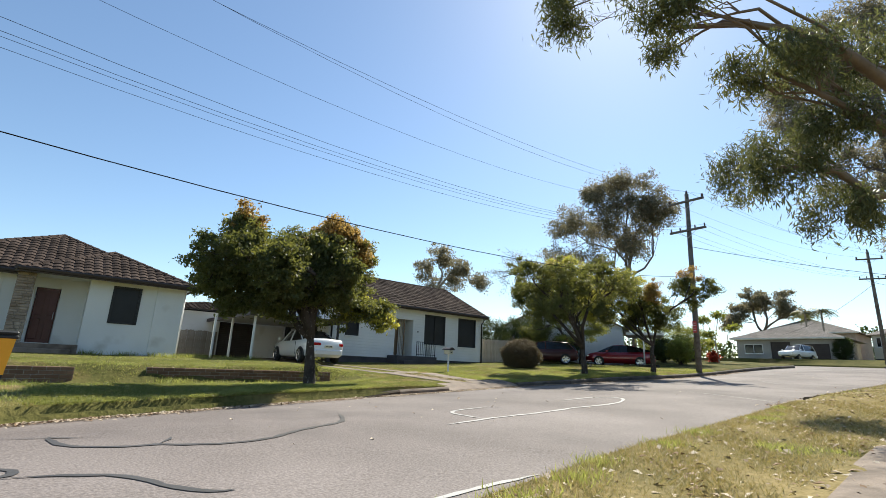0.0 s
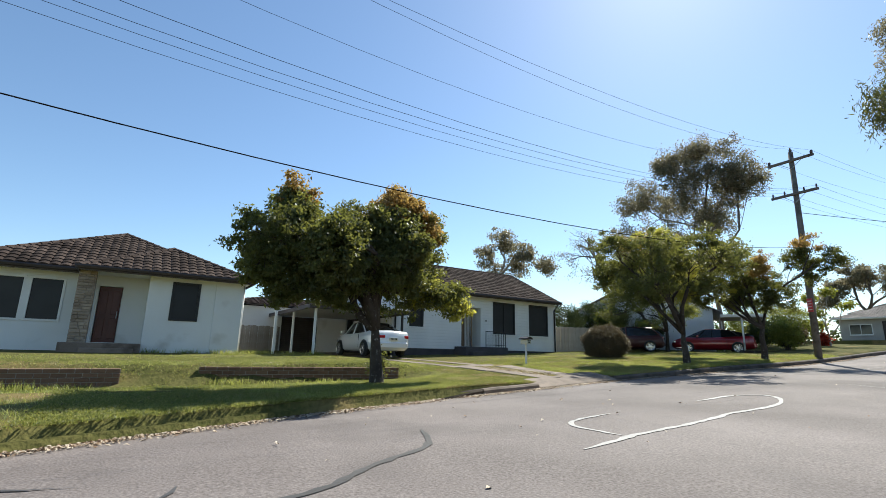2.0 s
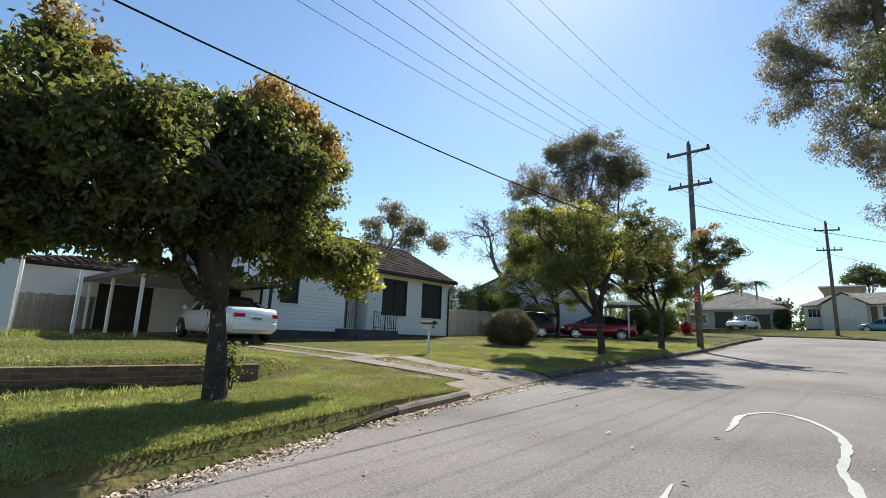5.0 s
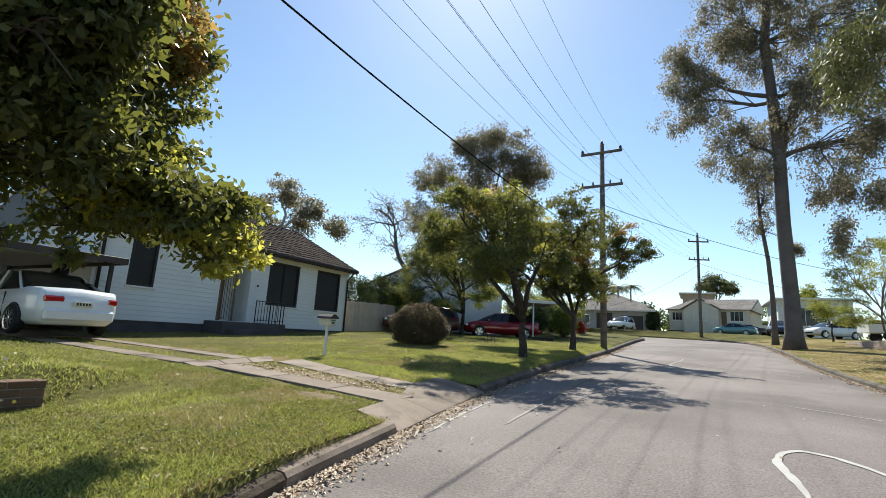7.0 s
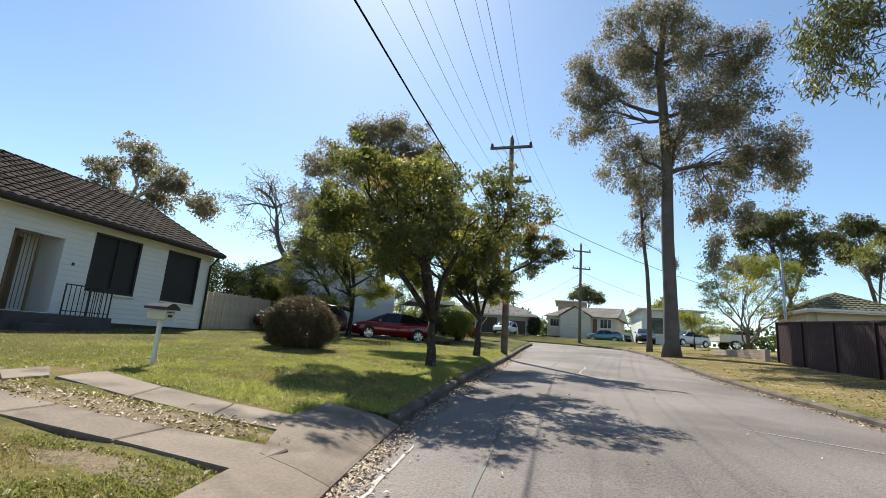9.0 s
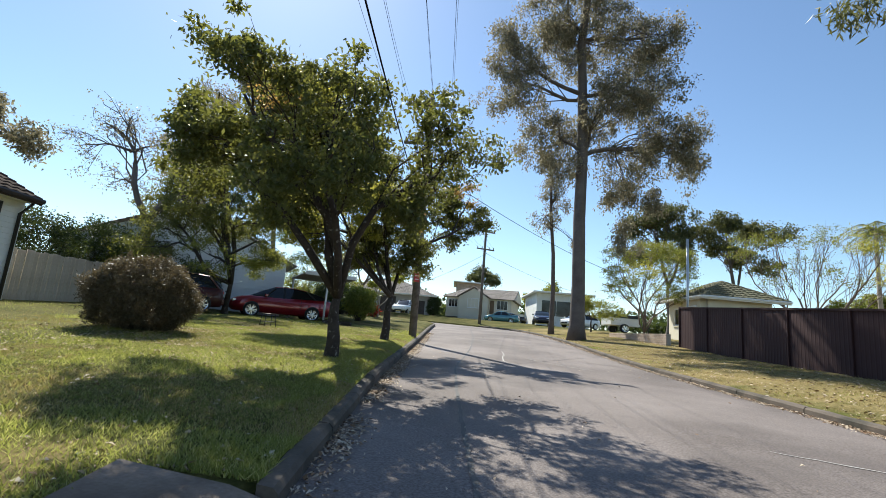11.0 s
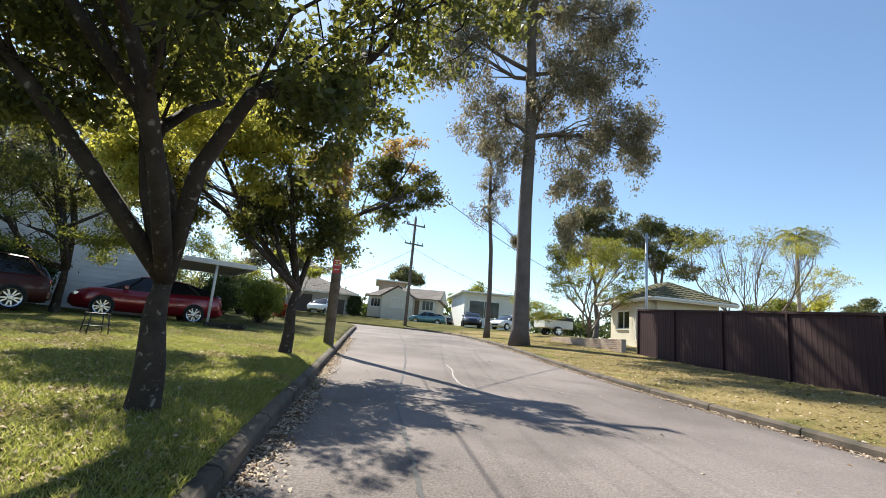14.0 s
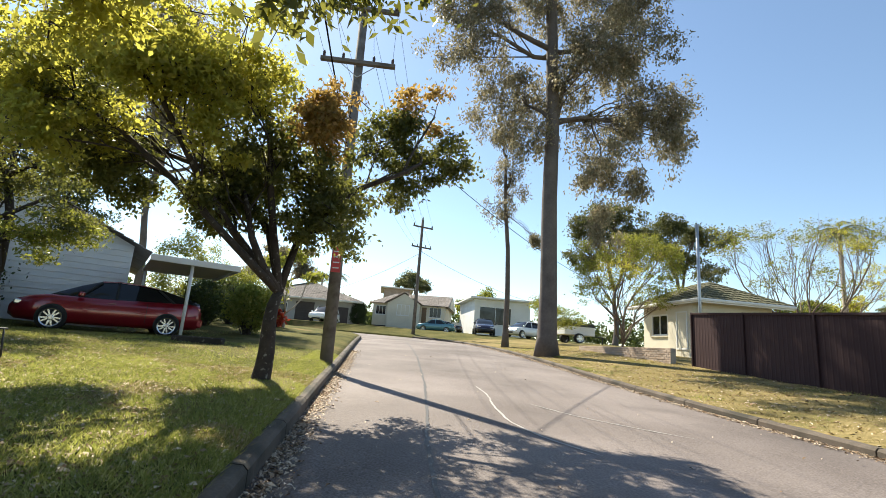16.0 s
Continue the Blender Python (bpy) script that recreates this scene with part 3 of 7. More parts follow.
def window(parent, axis, at, out, a, b, lo, hi, frame_mat, pane_mat, bars=1, label="", sill=None):
    """A window in an opening: frame, panes and sill. at: the wall's face; out: the sign of its outer side."""
    def put(s, p, q, u, v, d0, d1):
        e0, e1 = sorted((at + out * d0, at + out * d1))
        s.box(p, e0, u, q, e1, v, 0.006) if axis == "x" else s.box(e0, p, u, e1, q, v, 0.006)
    s = Shape()
    w = 0.055
    put(s, a - 0.02, b + 0.02, hi - w, hi + 0.02, -0.06, 0.035), put(s, a - 0.02, b + 0.02, lo - 0.02, lo + w, -0.06, 0.035)
    put(s, a - 0.02, a + w, lo + w, hi - w, -0.06, 0.03), put(s, b - w, b + 0.02, lo + w, hi - w, -0.06, 0.03)
    for k in range(1, bars):
        x = a + (b - a) * k / bars
        put(s, x - 0.025, x + 0.025, lo + w, hi - w, -0.055, 0.02)
    win = part("window", s, frame_mat, parent, label)
    for k in range(bars):
        g = Shape()
        put(g, a + (b - a) * k / bars + 0.02, a + (b - a) * (k + 1) / bars - 0.02, lo + 0.03, hi - 0.03, -0.05, -0.03)
        part("pane", g, pane_mat, win)
    if sill:
        g = Shape()
        put(g, a - 0.06, b + 0.06, lo - 0.08, lo - 0.022, -0.02, 0.075)
        part("sill", g, sill, win)
    return win


def downpipe(parent, x, y, z0, z1, mat, reach=0.35):
    part("downpipe", Shape().tube([(x, y - reach, z1), (x, y - reach, z1 - 0.12), (x, y - 0.05, z1 - 0.42), (x, y - 0.05, z0)], 0.045, 8), mat, parent, "", True)


# ---------------- trees ----------------
def bent(a, b, sag, n=5, seed=0, wander=0.09):
    """A limb's line from a to b that bows upwards and wanders a little."""
    r = random.Random(seed)
    a, b = Vector(a), Vector(b)
    k = (b - a).length
    j1, j2 = [Vector((r.uniform(-1, 1), r.uniform(-1, 1), r.uniform(-1, 1))) * wander * k for _ in range(2)]
    out = []
    for i in range(n + 1):
        t = i / n
        w = 4 * t * (1 - t)
        out.append(a.lerp(b, t) + Vector((0, 0, sag * k * w)) + j1 * w + j2 * math.sin(6.28 * t))
    return out


def leaves(centres, per, spread, length, width, droop, rng, flat=0.6):
    """Small diamond leaves scattered round the twig ends."""
    c = np.repeat(np.asarray(centres, np.float32), per, 0)
    n = len(c)
    q = rng.normal(0, 1, (n, 3))
    q *= rng.random((n, 1)) ** 0.45 * (1 + 1.1 * rng.random((n, 1)) ** 7) / (np.linalg.norm(q, axis=1, keepdims=True) + 1e-6)
    size = np.repeat(rng.uniform(0.55, 1.3, len(centres)), per)[:, None]
    p = c + q * size * 1.75 * np.array([spread, spread, spread * flat])
    d = rng.normal(0, 1, (n, 3))
    d[:, 2] -= droop * 1.6
    d /= np.linalg.norm(d, axis=1, keepdims=True) + 1e-6
    s = np.cross(d, rng.normal(0, 1, (n, 3)))
    s /= np.linalg.norm(s, axis=1, keepdims=True) + 1e-6
    k = rng.uniform(0.6, 1.25, (n, 1))
    up = np.cross(s, d) * width * 0.35
    mid = p + d * length * k * 0.45 + up
    v = np.stack([p, mid + s * width * k, p + d * length * k, mid - s * width * k], 1).reshape(-1, 3)
    return v, np.arange(4 * n).reshape(-1, 4)


def blob_points(blob, n, rng, shell=0.35, lumpy=0.42):
    """Places of leaf clumps in a lumpy ball: (x, y, z, rx, ry, rz)."""
    d = rng.normal(0, 1, (n, 3))
    d /= np.linalg.norm(d, axis=1, keepdims=True)
    r = shell + (1 - shell) * rng.random((n, 1)) ** 0.5
    lump = np.array([0.82 + lumpy * noise.noise(Vector(q) * 1.7 + Vector(blob[:3])) for q in d])[:, None]
    return np.array(blob[:3]) + d * r * lump * np.array(blob[3:6])


def tree(name, base, fork, trunk_r, blobs, bark, label, clumps=60, per=60, spread=0.22, leaf=(0.09, 0.02), droop=0.2, seed=1, category="tree", limbs_from=None, twig=0.012, trunk_path=None, shell=0.35, group="", flare=1.5, sag=0.10, flat=0.6, split=5, limb_r=1.0, q_range=(0.45, 0.8), q_tall=1.2, mains=None):
    """blobs: (x, y, z, rx, ry, rz, leaf material, share of clumps)."""
    rng, r = np.random.default_rng(seed), random.Random(seed)
    t = thing(name, base, label, category, group)
    wood = Shape()
    path = [Vector(p) for p in (trunk_path or bent(base, fork, 0.0, 6, seed, 0.03))]
    path[0] = Vector(base) - Vector((0, 0, 0.15))
    n = len(path)
    rad = [trunk_r * (1 - 0.45 * i / (n - 1)) * (flare if i == 0 else 1) for i in range(n)]
    foot = path[0].lerp(path[1], 0.3)
    wood.tube([path[0], foot] + path[1:], [rad[0], trunk_r * 1.06] + rad[1:], 12)
    part("trunk", wood, bark, t, "", True)
    twigs, groups = Shape(), {}
    pool = []
    main = max(3, min(6, len(blobs) // 2)) if mains is None else mains
    for k, blob in enumerate(sorted(blobs, key=lambda q: -q[7])):
        c = Vector(blob[:3])
        size = (blob[3] + blob[4] + blob[5]) / 3
        if k < main:
            # a main limb starts on the trunk below its clump
            starts = path[max(1, n // 2):] if limbs_from is None else [p for p in path if p.z > limbs_from] or path[-1:]
            s0 = min(starts, key=lambda p: (p - c).length + 1.3 * max(0, p.z - c.z + 0.3 * (p - c).length))
            lr = min(trunk_r * 0.62, 0.03 + 0.045 * size + 0.014 * (c - s0).length) * limb_r
        else:
            # a lesser limb leaves a main one
            s0, pr = min(pool, key=lambda e: (e[0] - c).length + 1.1 * max(0, e[0].z - c.z + 0.2))
            lr = min(pr * 0.75, (0.02 + 0.03 * size) * limb_r)
        limb = bent(s0, c, sag, 6, seed * 31 + k)
        pool += [(limb[i], lr * (1 - 0.12 * i)) for i in (1, 2, 3, 4)]
        branch = Shape().tube(limb, [lr * (1 - 0.72 * i / 6) for i in range(7)], 7)
        found = []
        for m, sc in enumerate(blob_points(blob, split, rng, 0.35) if split > 1 else [tuple(c)]):
            q = r.uniform(*q_range) if split > 1 else 1.0
            sb = (*sc, blob[3] * q, blob[4] * q, blob[5] * q * (q_tall if split > 1 else 1))
            nodes = list(limb[3:])
            stem = bent(limb[2 + m % 4], sc, sag * 0.8, 4, seed * 77 + k * 9 + m)
            branch.tube(stem, [lr * 0.26 * (1 - 0.6 * i / 4) for i in range(5)], 5)
            nodes += stem[1:]
            for j in range(3):
                sub = bent(stem[2 + j % 2], blob_points(sb, 1, rng, 0.5)[0], sag * 0.6, 3, seed * 99 + k * 37 + m * 5 + j)
                branch.tube(sub, [lr * 0.13 * (1 - 0.7 * i / 3) for i in range(4)], 4)
                nodes += sub[1:]
            pts = blob_points(sb, max(3, int(clumps * blob[7] * 1.25 / split)), rng, shell)
            nd = np.array([tuple(n_) for n_ in nodes])
            for p in pts[::3]:
                n_ = nd[np.argmin(((nd - p) ** 2).sum(1))]
                mid = (n_ + p) / 2 + rng.normal(0, 0.05, 3)
                twigs.tube([tuple(n_), tuple(mid), tuple(p)], [twig, twig * 0.7, twig * 0.35], 3, False)
            found.append(pts)
        part("limb", branch, bark, t, "", True)
        groups.setdefault(blob[6].name, (blob[6], []))[1].extend(found)
    part("fine_wood", twigs, bark, t)["kind"] = "stuff"
    for mat, pts in groups.values():
        v, f = leaves(np.concatenate(pts), per, spread, leaf[0], leaf[1], droop, rng, flat)
        ob = cloud("crown", v - np.array(base, np.float32), f, mat, t)
        ob["kind"] = "stuff"
    return t


def shrub(name, base, radii, mat, label, clumps=120, per=40, leaf=(0.07, 0.018), seed=1, stems=9, category="shrub", bark=None, spread=0.12, shell=0.55, lumpy=0.42):
    """A bush: stems from the ground and leaf clumps in a lumpy ball."""
    rng, r = np.random.default_rng(seed), random.Random(seed)
    t = thing(name, base, label, category)
    s = Shape()
    blob = (base[0], base[1], base[2] + radii[2] * (1.0 if lumpy > 0.3 else 0.78), *radii)
    pts = blob_points(blob, clumps, rng, shell, lumpy)
    pts[:, 2] = np.maximum(pts[:, 2], base[2] + 0.08)
    for p in pts[:: max(1, clumps // (stems * 4))]:
        a = Vector(base) + Vector((r.uniform(-0.15, 0.15), r.uniform(-0.15, 0.15), -0.05))
        s.tube(bent(a, p, 0.08, 4, r.random()), [0.02, 0.016, 0.012, 0.008, 0.005], 5, False)
    part("fine_wood", s, bark or BARK_DARK, t)["kind"] = "stuff"
    v, f = leaves(pts, per, spread, leaf[0], leaf[1], 0.0, rng, 0.9)
    ob = cloud("crown", v - np.array(base, np.float32), f, mat, t)
    ob["kind"] = "stuff"
    return t


# ---------------- cars ----------------
FASTBACK = ((-2.25, 0.36, 0.8, 0.8, 0.66), (-2.15, 0.27, 1.0, 1.05, 0.76), (-1.9, 0.24, 1.02, 1.14, 0.82), (-1.45, 0.22, 1.0, 1.28, 0.86), (-1.0, 0.2, 0.98, 1.39, 0.88), (-0.5, 0.2, 0.96, 1.45, 0.89), (0.0, 0.2, 0.94, 1.47, 0.89), (0.4, 0.2, 0.93, 1.43, 0.89), (0.85, 0.2, 0.93, 1.25, 0.88), (1.3, 0.2, 0.93, 1.02, 0.87), (1.45, 0.2, 0.93, 0.94, 0.87), (1.8, 0.22, 0.87, 0.87, 0.84), (2.1, 0.24, 0.76, 0.76, 0.76), (2.25, 0.34, 0.6, 0.6, 0.6))
SEDAN = ((-2.25, 0.36, 0.66, 0.66, 0.62), (-2.2, 0.27, 0.93, 0.93, 0.74), (-2.05, 0.24, 1.03, 1.03, 0.80), (-1.55, 0.22, 1.05, 1.05, 0.86), (-1.25, 0.2, 1.0, 1.16, 0.88), (-0.6, 0.2, 0.97, 1.42, 0.89), (0.0, 0.2, 0.95, 1.46, 0.89), (0.45, 0.2, 0.94, 1.42, 0.89), (1.0, 0.2, 0.94, 1.1, 0.88), (1.2, 0.2, 0.95, 0.97, 0.87), (1.75, 0.22, 0.86, 0.86, 0.83), (2.1, 0.24, 0.74, 0.74, 0.74), (2.25, 0.34, 0.58, 0.58, 0.58))
HATCH = ((-2.1, 0.36, 0.7, 0.7, 0.68), (-2.05, 0.26, 0.95, 0.97, 0.78), (-1.9, 0.24, 0.98, 1.2, 0.83), (-1.5, 0.22, 0.97, 1.44, 0.86), (-0.6, 0.2, 0.95, 1.5, 0.87), (0.0, 0.2, 0.94, 1.5, 0.87), (0.5, 0.2, 0.94, 1.44, 0.87), (1.1, 0.2, 0.95, 1.08, 0.86), (1.25, 0.2, 0.95, 0.97, 0.86), (1.7, 0.22, 0.86, 0.86, 0.82), (1.98, 0.25, 0.75, 0.75, 0.74), (2.1, 0.34, 0.6, 0.6, 0.58))
WAGON = ((-2.3, 0.5, 0.95, 0.95, 0.78), (-2.25, 0.4, 1.1, 1.12, 0.84), (-2.15, 0.38, 1.12, 1.6, 0.88), (-1.9, 0.36, 1.12, 1.74, 0.9), (-0.6, 0.36, 1.1, 1.78, 0.9), (0.0, 0.36, 1.1, 1.78, 0.9), (0.4, 0.36, 1.1, 1.72, 0.9), (0.95, 0.36, 1.1, 1.2, 0.9), (1.1, 0.36, 1.1, 1.13, 0.9), (1.8, 0.4, 1.04, 1.04, 0.88), (2.2, 0.42, 0.92, 0.92, 0.82), (2.3, 0.5, 0.75, 0.75, 0.7))


def wheel(parent, x, y, r, side):
    m = pose(x, y, r, 90, 0, 0)
    t = Shape().lathe([(r * 0.74, -0.1), (r * 0.94, -0.1), (r, -0.06), (r, 0.06), (r * 0.94, 0.1), (r * 0.74, 0.1)], 24, m, False)
    w = part("wheel", t, RUBBER, parent, "", True, True)
    d = 0.085 * side
    rim = Shape()
    mm = pose(x, y + 0, r, 90, 0, 0)
    rim.lathe([(r * 0.66, -d - 0.004 * side), (r * 0.76, -d - 0.018 * side), (r * 0.76, -d * 0.3)], 24, mm, False)
    for k in range(10):
        rim.box(0.03, -0.02, -abs(d) - 0.006, r * 0.7, 0.02, -abs(d) + 0.012, 0, mm @ (pose(0, 0, 0) if side > 0 else pose(0, 0, 0, 180, 0, 0)) @ pose(0, 0, 0, 0, 0, 36 * k + (4 if k % 2 else -4)))
    rim.lathe([(0.07, -d - 0.015 * side), (0.05, -d - 0.022 * side), (0.05, -d)], 12, mm)
    part("rim", rim, ALLOY, w, "alloy rim", False, True)
    hub = Shape().lathe([(r * 0.72, -d * 0.35), (r * 0.72, -d * 0.2)], 20, mm)
    part("brake_disc", hub, BLACK_METAL, w, "", False, True)


def car(name, at, turn, stations, paint, label, group="", wheels=(-1.32, 1.35), r=0.32, pitch=0.0):
    """Along x, nose at +x, origin on the ground under its middle."""
    t = thing(name, at, label, "car", group, turn)
    if pitch:
        t.matrix_basis = pose(*at, 0, 0, turn) @ pose(0, 0, 0, 0, -pitch, 0)
    body, n = Shape(), 13
    for x, zb, belt, top, w in stations:
        half = [(w * 0.80, zb), (w * 0.97, zb + 0.10), (w * 1.0, zb + (belt - zb) * 0.45), (w * 0.985, zb + (belt - zb) * 0.72), (w * 0.95, belt - 0.04), (w * 0.88, belt)]
        ring = [(x, y, z) for y, z in half] + [(x, 0, belt + 0.015 + 0.02 * (belt == top))] + [(x, -y, z) for y, z in reversed(half)]
        body.v += ring
    m = len(stations)
    body.f += [(i * n + j, i * n + (j + 1) % n, (i + 1) * n + (j + 1) % n, (i + 1) * n + j) for i in range(m - 1) for j in range(n)]
    body.f += [tuple(range(n)), tuple((m - 1) * n + j for j in range(n))]
    b = part("body", body, paint, t, "", True, True)
    # cabin: glass all round below a painted roof
    cab = [q for q in stations if q[3] > q[2] + 0.015]
    i0, i1 = stations.index(cab[0]), stations.index(cab[-1])
    cab = [stations[max(0, i0 - 1)]] + cab + ([stations[i1 + 1]] if i1 + 1 < m else [])
    glass, lid = Shape(), Shape()
    full = max(q[3] for q in cab)
    for x, zb, belt, top, w in cab:
        k = max(0.0, min(1.0, (top - belt) / (full - belt)))
        wr = w * (0.87 - 0.17 * k)
        glass.v += [(x, w * 0.875, belt - 0.02), (x, wr, top - 0.05 * k), (x, wr * 0.9, top - 0.012 * k), (x, 0, top + 0.012), (x, -wr * 0.9, top - 0.012 * k), (x, -wr, top - 0.05 * k), (x, -w * 0.875, belt - 0.02)]
    c = len(cab)
    glass.f += [(i * 7 + j, i * 7 + j + 1, i * 7 + 8 + j, i * 7 + 7 + j) for i in range(c - 1) for j in range(6)]
    part("cabin_glass", glass, CAR_GLASS, t, "dark tinted windows", True, True)
    high = [i for i, q in enumerate(cab) if q[3] > full - 0.12]
    lid.v += [(p[0], p[1] * 1.012, p[2] + 0.012) for i in range(high[0], high[-1] + 1) for p in glass.v[i * 7 + 1: i * 7 + 6]]
    h = high[-1] - high[0] + 1
    lid.f += [(i * 5 + j, i * 5 + j + 1, i * 5 + 6 + j, i * 5 + 5 + j) for i in range(h - 1) for j in range(4)]
    part("roof", lid, paint, t, "", True, True)
    # pillars
    for s in (1, -1):
        for i in (high[0], high[len(high) // 2], high[-1]):
            e = glass.v[i * 7 + (1 if s > 0 else 5)]
            j = i if i == high[len(high) // 2] else (i - 1 if i == high[0] else i + 1)
            g = glass.v[j * 7 + (0 if s > 0 else 6)]
            part("pillar", Shape().tube([(g[0], g[1] * 1.01, g[2]), (e[0], e[1] * 1.015, e[2])], [0.04, 0.032], 5), PLASTIC_DARK if paint is CAR_RED else paint, t, "", False, True)
        part("door_seam", Shape().box(wheels[0] + 0.55, s * stations[6][4] * 0.985 - 0.012, 0.35, wheels[0] + 0.562, s * stations[6][4] * 0.985 + 0.012, 0.9), PLASTIC_DARK, t, "", False, True)
        part("door_handle", Shape().box(0.0, s * stations[6][4] * 0.975 - 0.02, 0.80, 0.18, s * stations[6][4] * 0.975 + 0.02, 0.83, 0.006), paint, t, "", False, True)
        mir = stations[8]
        part("side_mirror", Shape().box(mir[0] - 0.12, s * (mir[4] + 0.06) - 0.08, mir[2] + 0.0, mir[0] + 0.03, s * (mir[4] + 0.06) + 0.08, mir[2] + 0.13, 0.03), paint, t, "", False, True)
        tail = stations[1]
        part("tail_lamp", Shape().box(tail[0] - 0.045, s * tail[4] * 0.72 - 0.2, tail[2] - 0.2, tail[0] + 0.16, s * tail[4] * 0.84 + 0.1, tail[2] - 0.06, 0.03), LAMP_RED, t, "red tail lamp", False, True)
        nose = stations[-2]
        part("headlamp", Shape().box(nose[0] - 0.16, s * nose[4] * 0.76 - 0.18, nose[2] - 0.16, nose[0] + 0.07, s * nose[4] * 0.76 + 0.18, nose[2] - 0.03, 0.03), LAMP_CLEAR, t, "clear headlamp", False, True)
        for x in wheels:
            arch = Shape().lathe([(r * 1.07, -0.03), (r * 1.07, 0.03)], 24, pose(x, s * (stations[6][4] - 0.03), r + 0.02, 90, 0, 0))
            part("wheel_arch", arch, PLASTIC_DARK, t, "", False, True)
            wheel(t, x, s * (stations[6][4] - 0.06), r, s)
    back, front = stations[0], stations[-1]
    part("rear_bumper", Shape().box(back[0] - 0.05, -back[4] * 1.12, 0.33, back[0] + 0.2, back[4] * 1.12, 0.60, 0.05), paint, t, "", False, True)
    plate = part("number_plate", Shape().box(back[0] - 0.062, -0.19, 0.66, back[0] - 0.03, 0.19, 0.77, 0.004), PLATE, t, "pale plate", False, True)
    for k in range(5):
        part("plate_bar", Shape().box(back[0] - 0.066, -0.14 + 0.06 * k, 0.69, back[0] - 0.06, -0.105 + 0.06 * k, 0.745), PLASTIC_DARK, plate, "", False, True)
    part("grille", Shape().box(front[0] - 0.05, -0.42, 0.36, front[0] + 0.015, 0.42, 0.52, 0.02), PLASTIC_DARK, t, "", False, True)
    return t


# ---------------- house with the stone pier ----------------
def house_stone_pier():
    z0, zt = 1.05, 3.9
    h = thing("rendered_house", (0.0, 22.1, z0), "pale rendered bungalow with dark tiled hip roof and stone porch pier", "house")
    s = Shape()
    wall_boxes(s, "x", 22.1, 0.22, 1.1, 4.3, z0 - 0.3, zt, [(1.86, 2.78, 2.28, 3.68)])
    wall_boxes(s, "y", 4.08, 0.22, 22.32, 33.3, z0 - 0.3, zt)
    wall_boxes(s, "x", 23.1, 0.22, -4.1, 1.1, z0 - 0.3, zt, [(-3.45, -1.42, 2.1, 3.6), (-0.42, 0.30, 1.42, 3.45)])
    wall_boxes(s, "y", 1.1, 0.2, 22.32, 23.1, z0 - 0.3, zt)
    wall_boxes(s, "x", 33.3, 0.2, -4.1, 4.08, z0 - 0.3, zt)
    wall_boxes(s, "y", -4.1, 0.2, 23.32, 33.3, z0 - 0.3, zt)
    part("wall", s, RENDER_WALL, h)
    part("wall_pilaster", Shape().box(3.32, 22.04, z0 - 0.2, 4.34, 22.1, zt, 0.01), RENDER_WALL, h)
    # porch pier of ledge stones
    pier = part("porch_pier", Shape().box(-0.98, 21.99, z0 - 0.3, -0.50, 22.5, zt), MORTAR, h, "rough ledge-stone porch pier")
    r = random.Random(3)
    z = z0 - 0.2
    while z < zt - 0.05:
        hh = r.uniform(0.06, 0.13)
        x = -1.0
        while x < -0.5:
            w = min(r.uniform(0.14, 0.34), -0.48 - x)
            part("stone", Shape().box(x + 0.006, 21.93 + r.uniform(0, 0.035), z + 0.005, x + w - 0.006, 22.1, min(z + hh, zt) - 0.005, 0.012), STONE, pier)
            x += w
        z += hh
    part("porch_slab", Shape().box(-1.2, 21.7, z0 - 0.3, 1.1, 23.1, z0 + 0.34, 0.02), CONCRETE, h)
    part("porch_step", Shape().box(-0.6, 21.35, z0 - 0.3, 0.9, 21.7, z0 + 0.17, 0.02), CONCRETE, h)
    d = Shape().box(-0.40, 23.14, 1.40, 0.28, 23.2, 3.43, 0.005)
    for a in (-0.34, 0.02):
        for lo, hi in ((1.55, 2.3), (2.42, 3.3)):
            d.box(a, 23.115, lo, a + 0.22, 23.15, hi, 0.015)
    door = part("door", d, DOOR_RED, h, "dark red stained panelled door")
    part("door_handle", Shape().tube([(0.22, 23.14, 2.3), (0.22, 23.05, 2.3), (0.22, 23.05, 2.55)], 0.012, 6), STEEL, door)
    window(h, "x", 22.1, -1, 1.86, 2.78, 2.28, 3.68, BLACK_METAL, SCREEN)
    window(h, "x", 23.1, -1, -3.45, -2.5, 2.1, 3.6, WHITE_TRIM, SCREEN)
    window(h, "x", 23.1, -1, -2.38, -1.42, 2.1, 3.6, WHITE_TRIM, SCREEN)
    part("window_mullion", Shape().box(-2.5, 23.07, 2.1, -2.38, 23.18, 3.6, 0.01), WHITE_TRIM, h)
    roof_y(h, -4.6, 4.6, 22.55, 34.0, 3.96, 0.5, TILE_DARK)
    roof_y(h, -1.0, 4.62, 21.55, 27.0, 3.93, 0.5, TILE_DARK)
    part("eave_lining", Shape().box(-0.95, 21.6, 3.83, 4.56, 23.1, 3.86), WHITE_TRIM, h)
    part("eave_lining", Shape().box(-4.5, 22.6, 3.83, -0.95, 23.1, 3.86), WHITE_TRIM, h)
    gutter(h, [(-4.6, 34.0, 3.95), (-4.6, 22.55, 3.95), (-1.0, 22.55, 3.94), (-1.0, 21.55, 3.94), (4.62, 21.55, 3.94), (4.62, 34.0, 3.94)], FASCIA, "dark brown gutter")
    part("downpipe", Shape().tube([(4.4, 22.3, 3.95), (4.4, 22.3, 1.1)], 0.04, 8), WHITE_TRIM, h, "", True)
    return h


house_stone_pier()


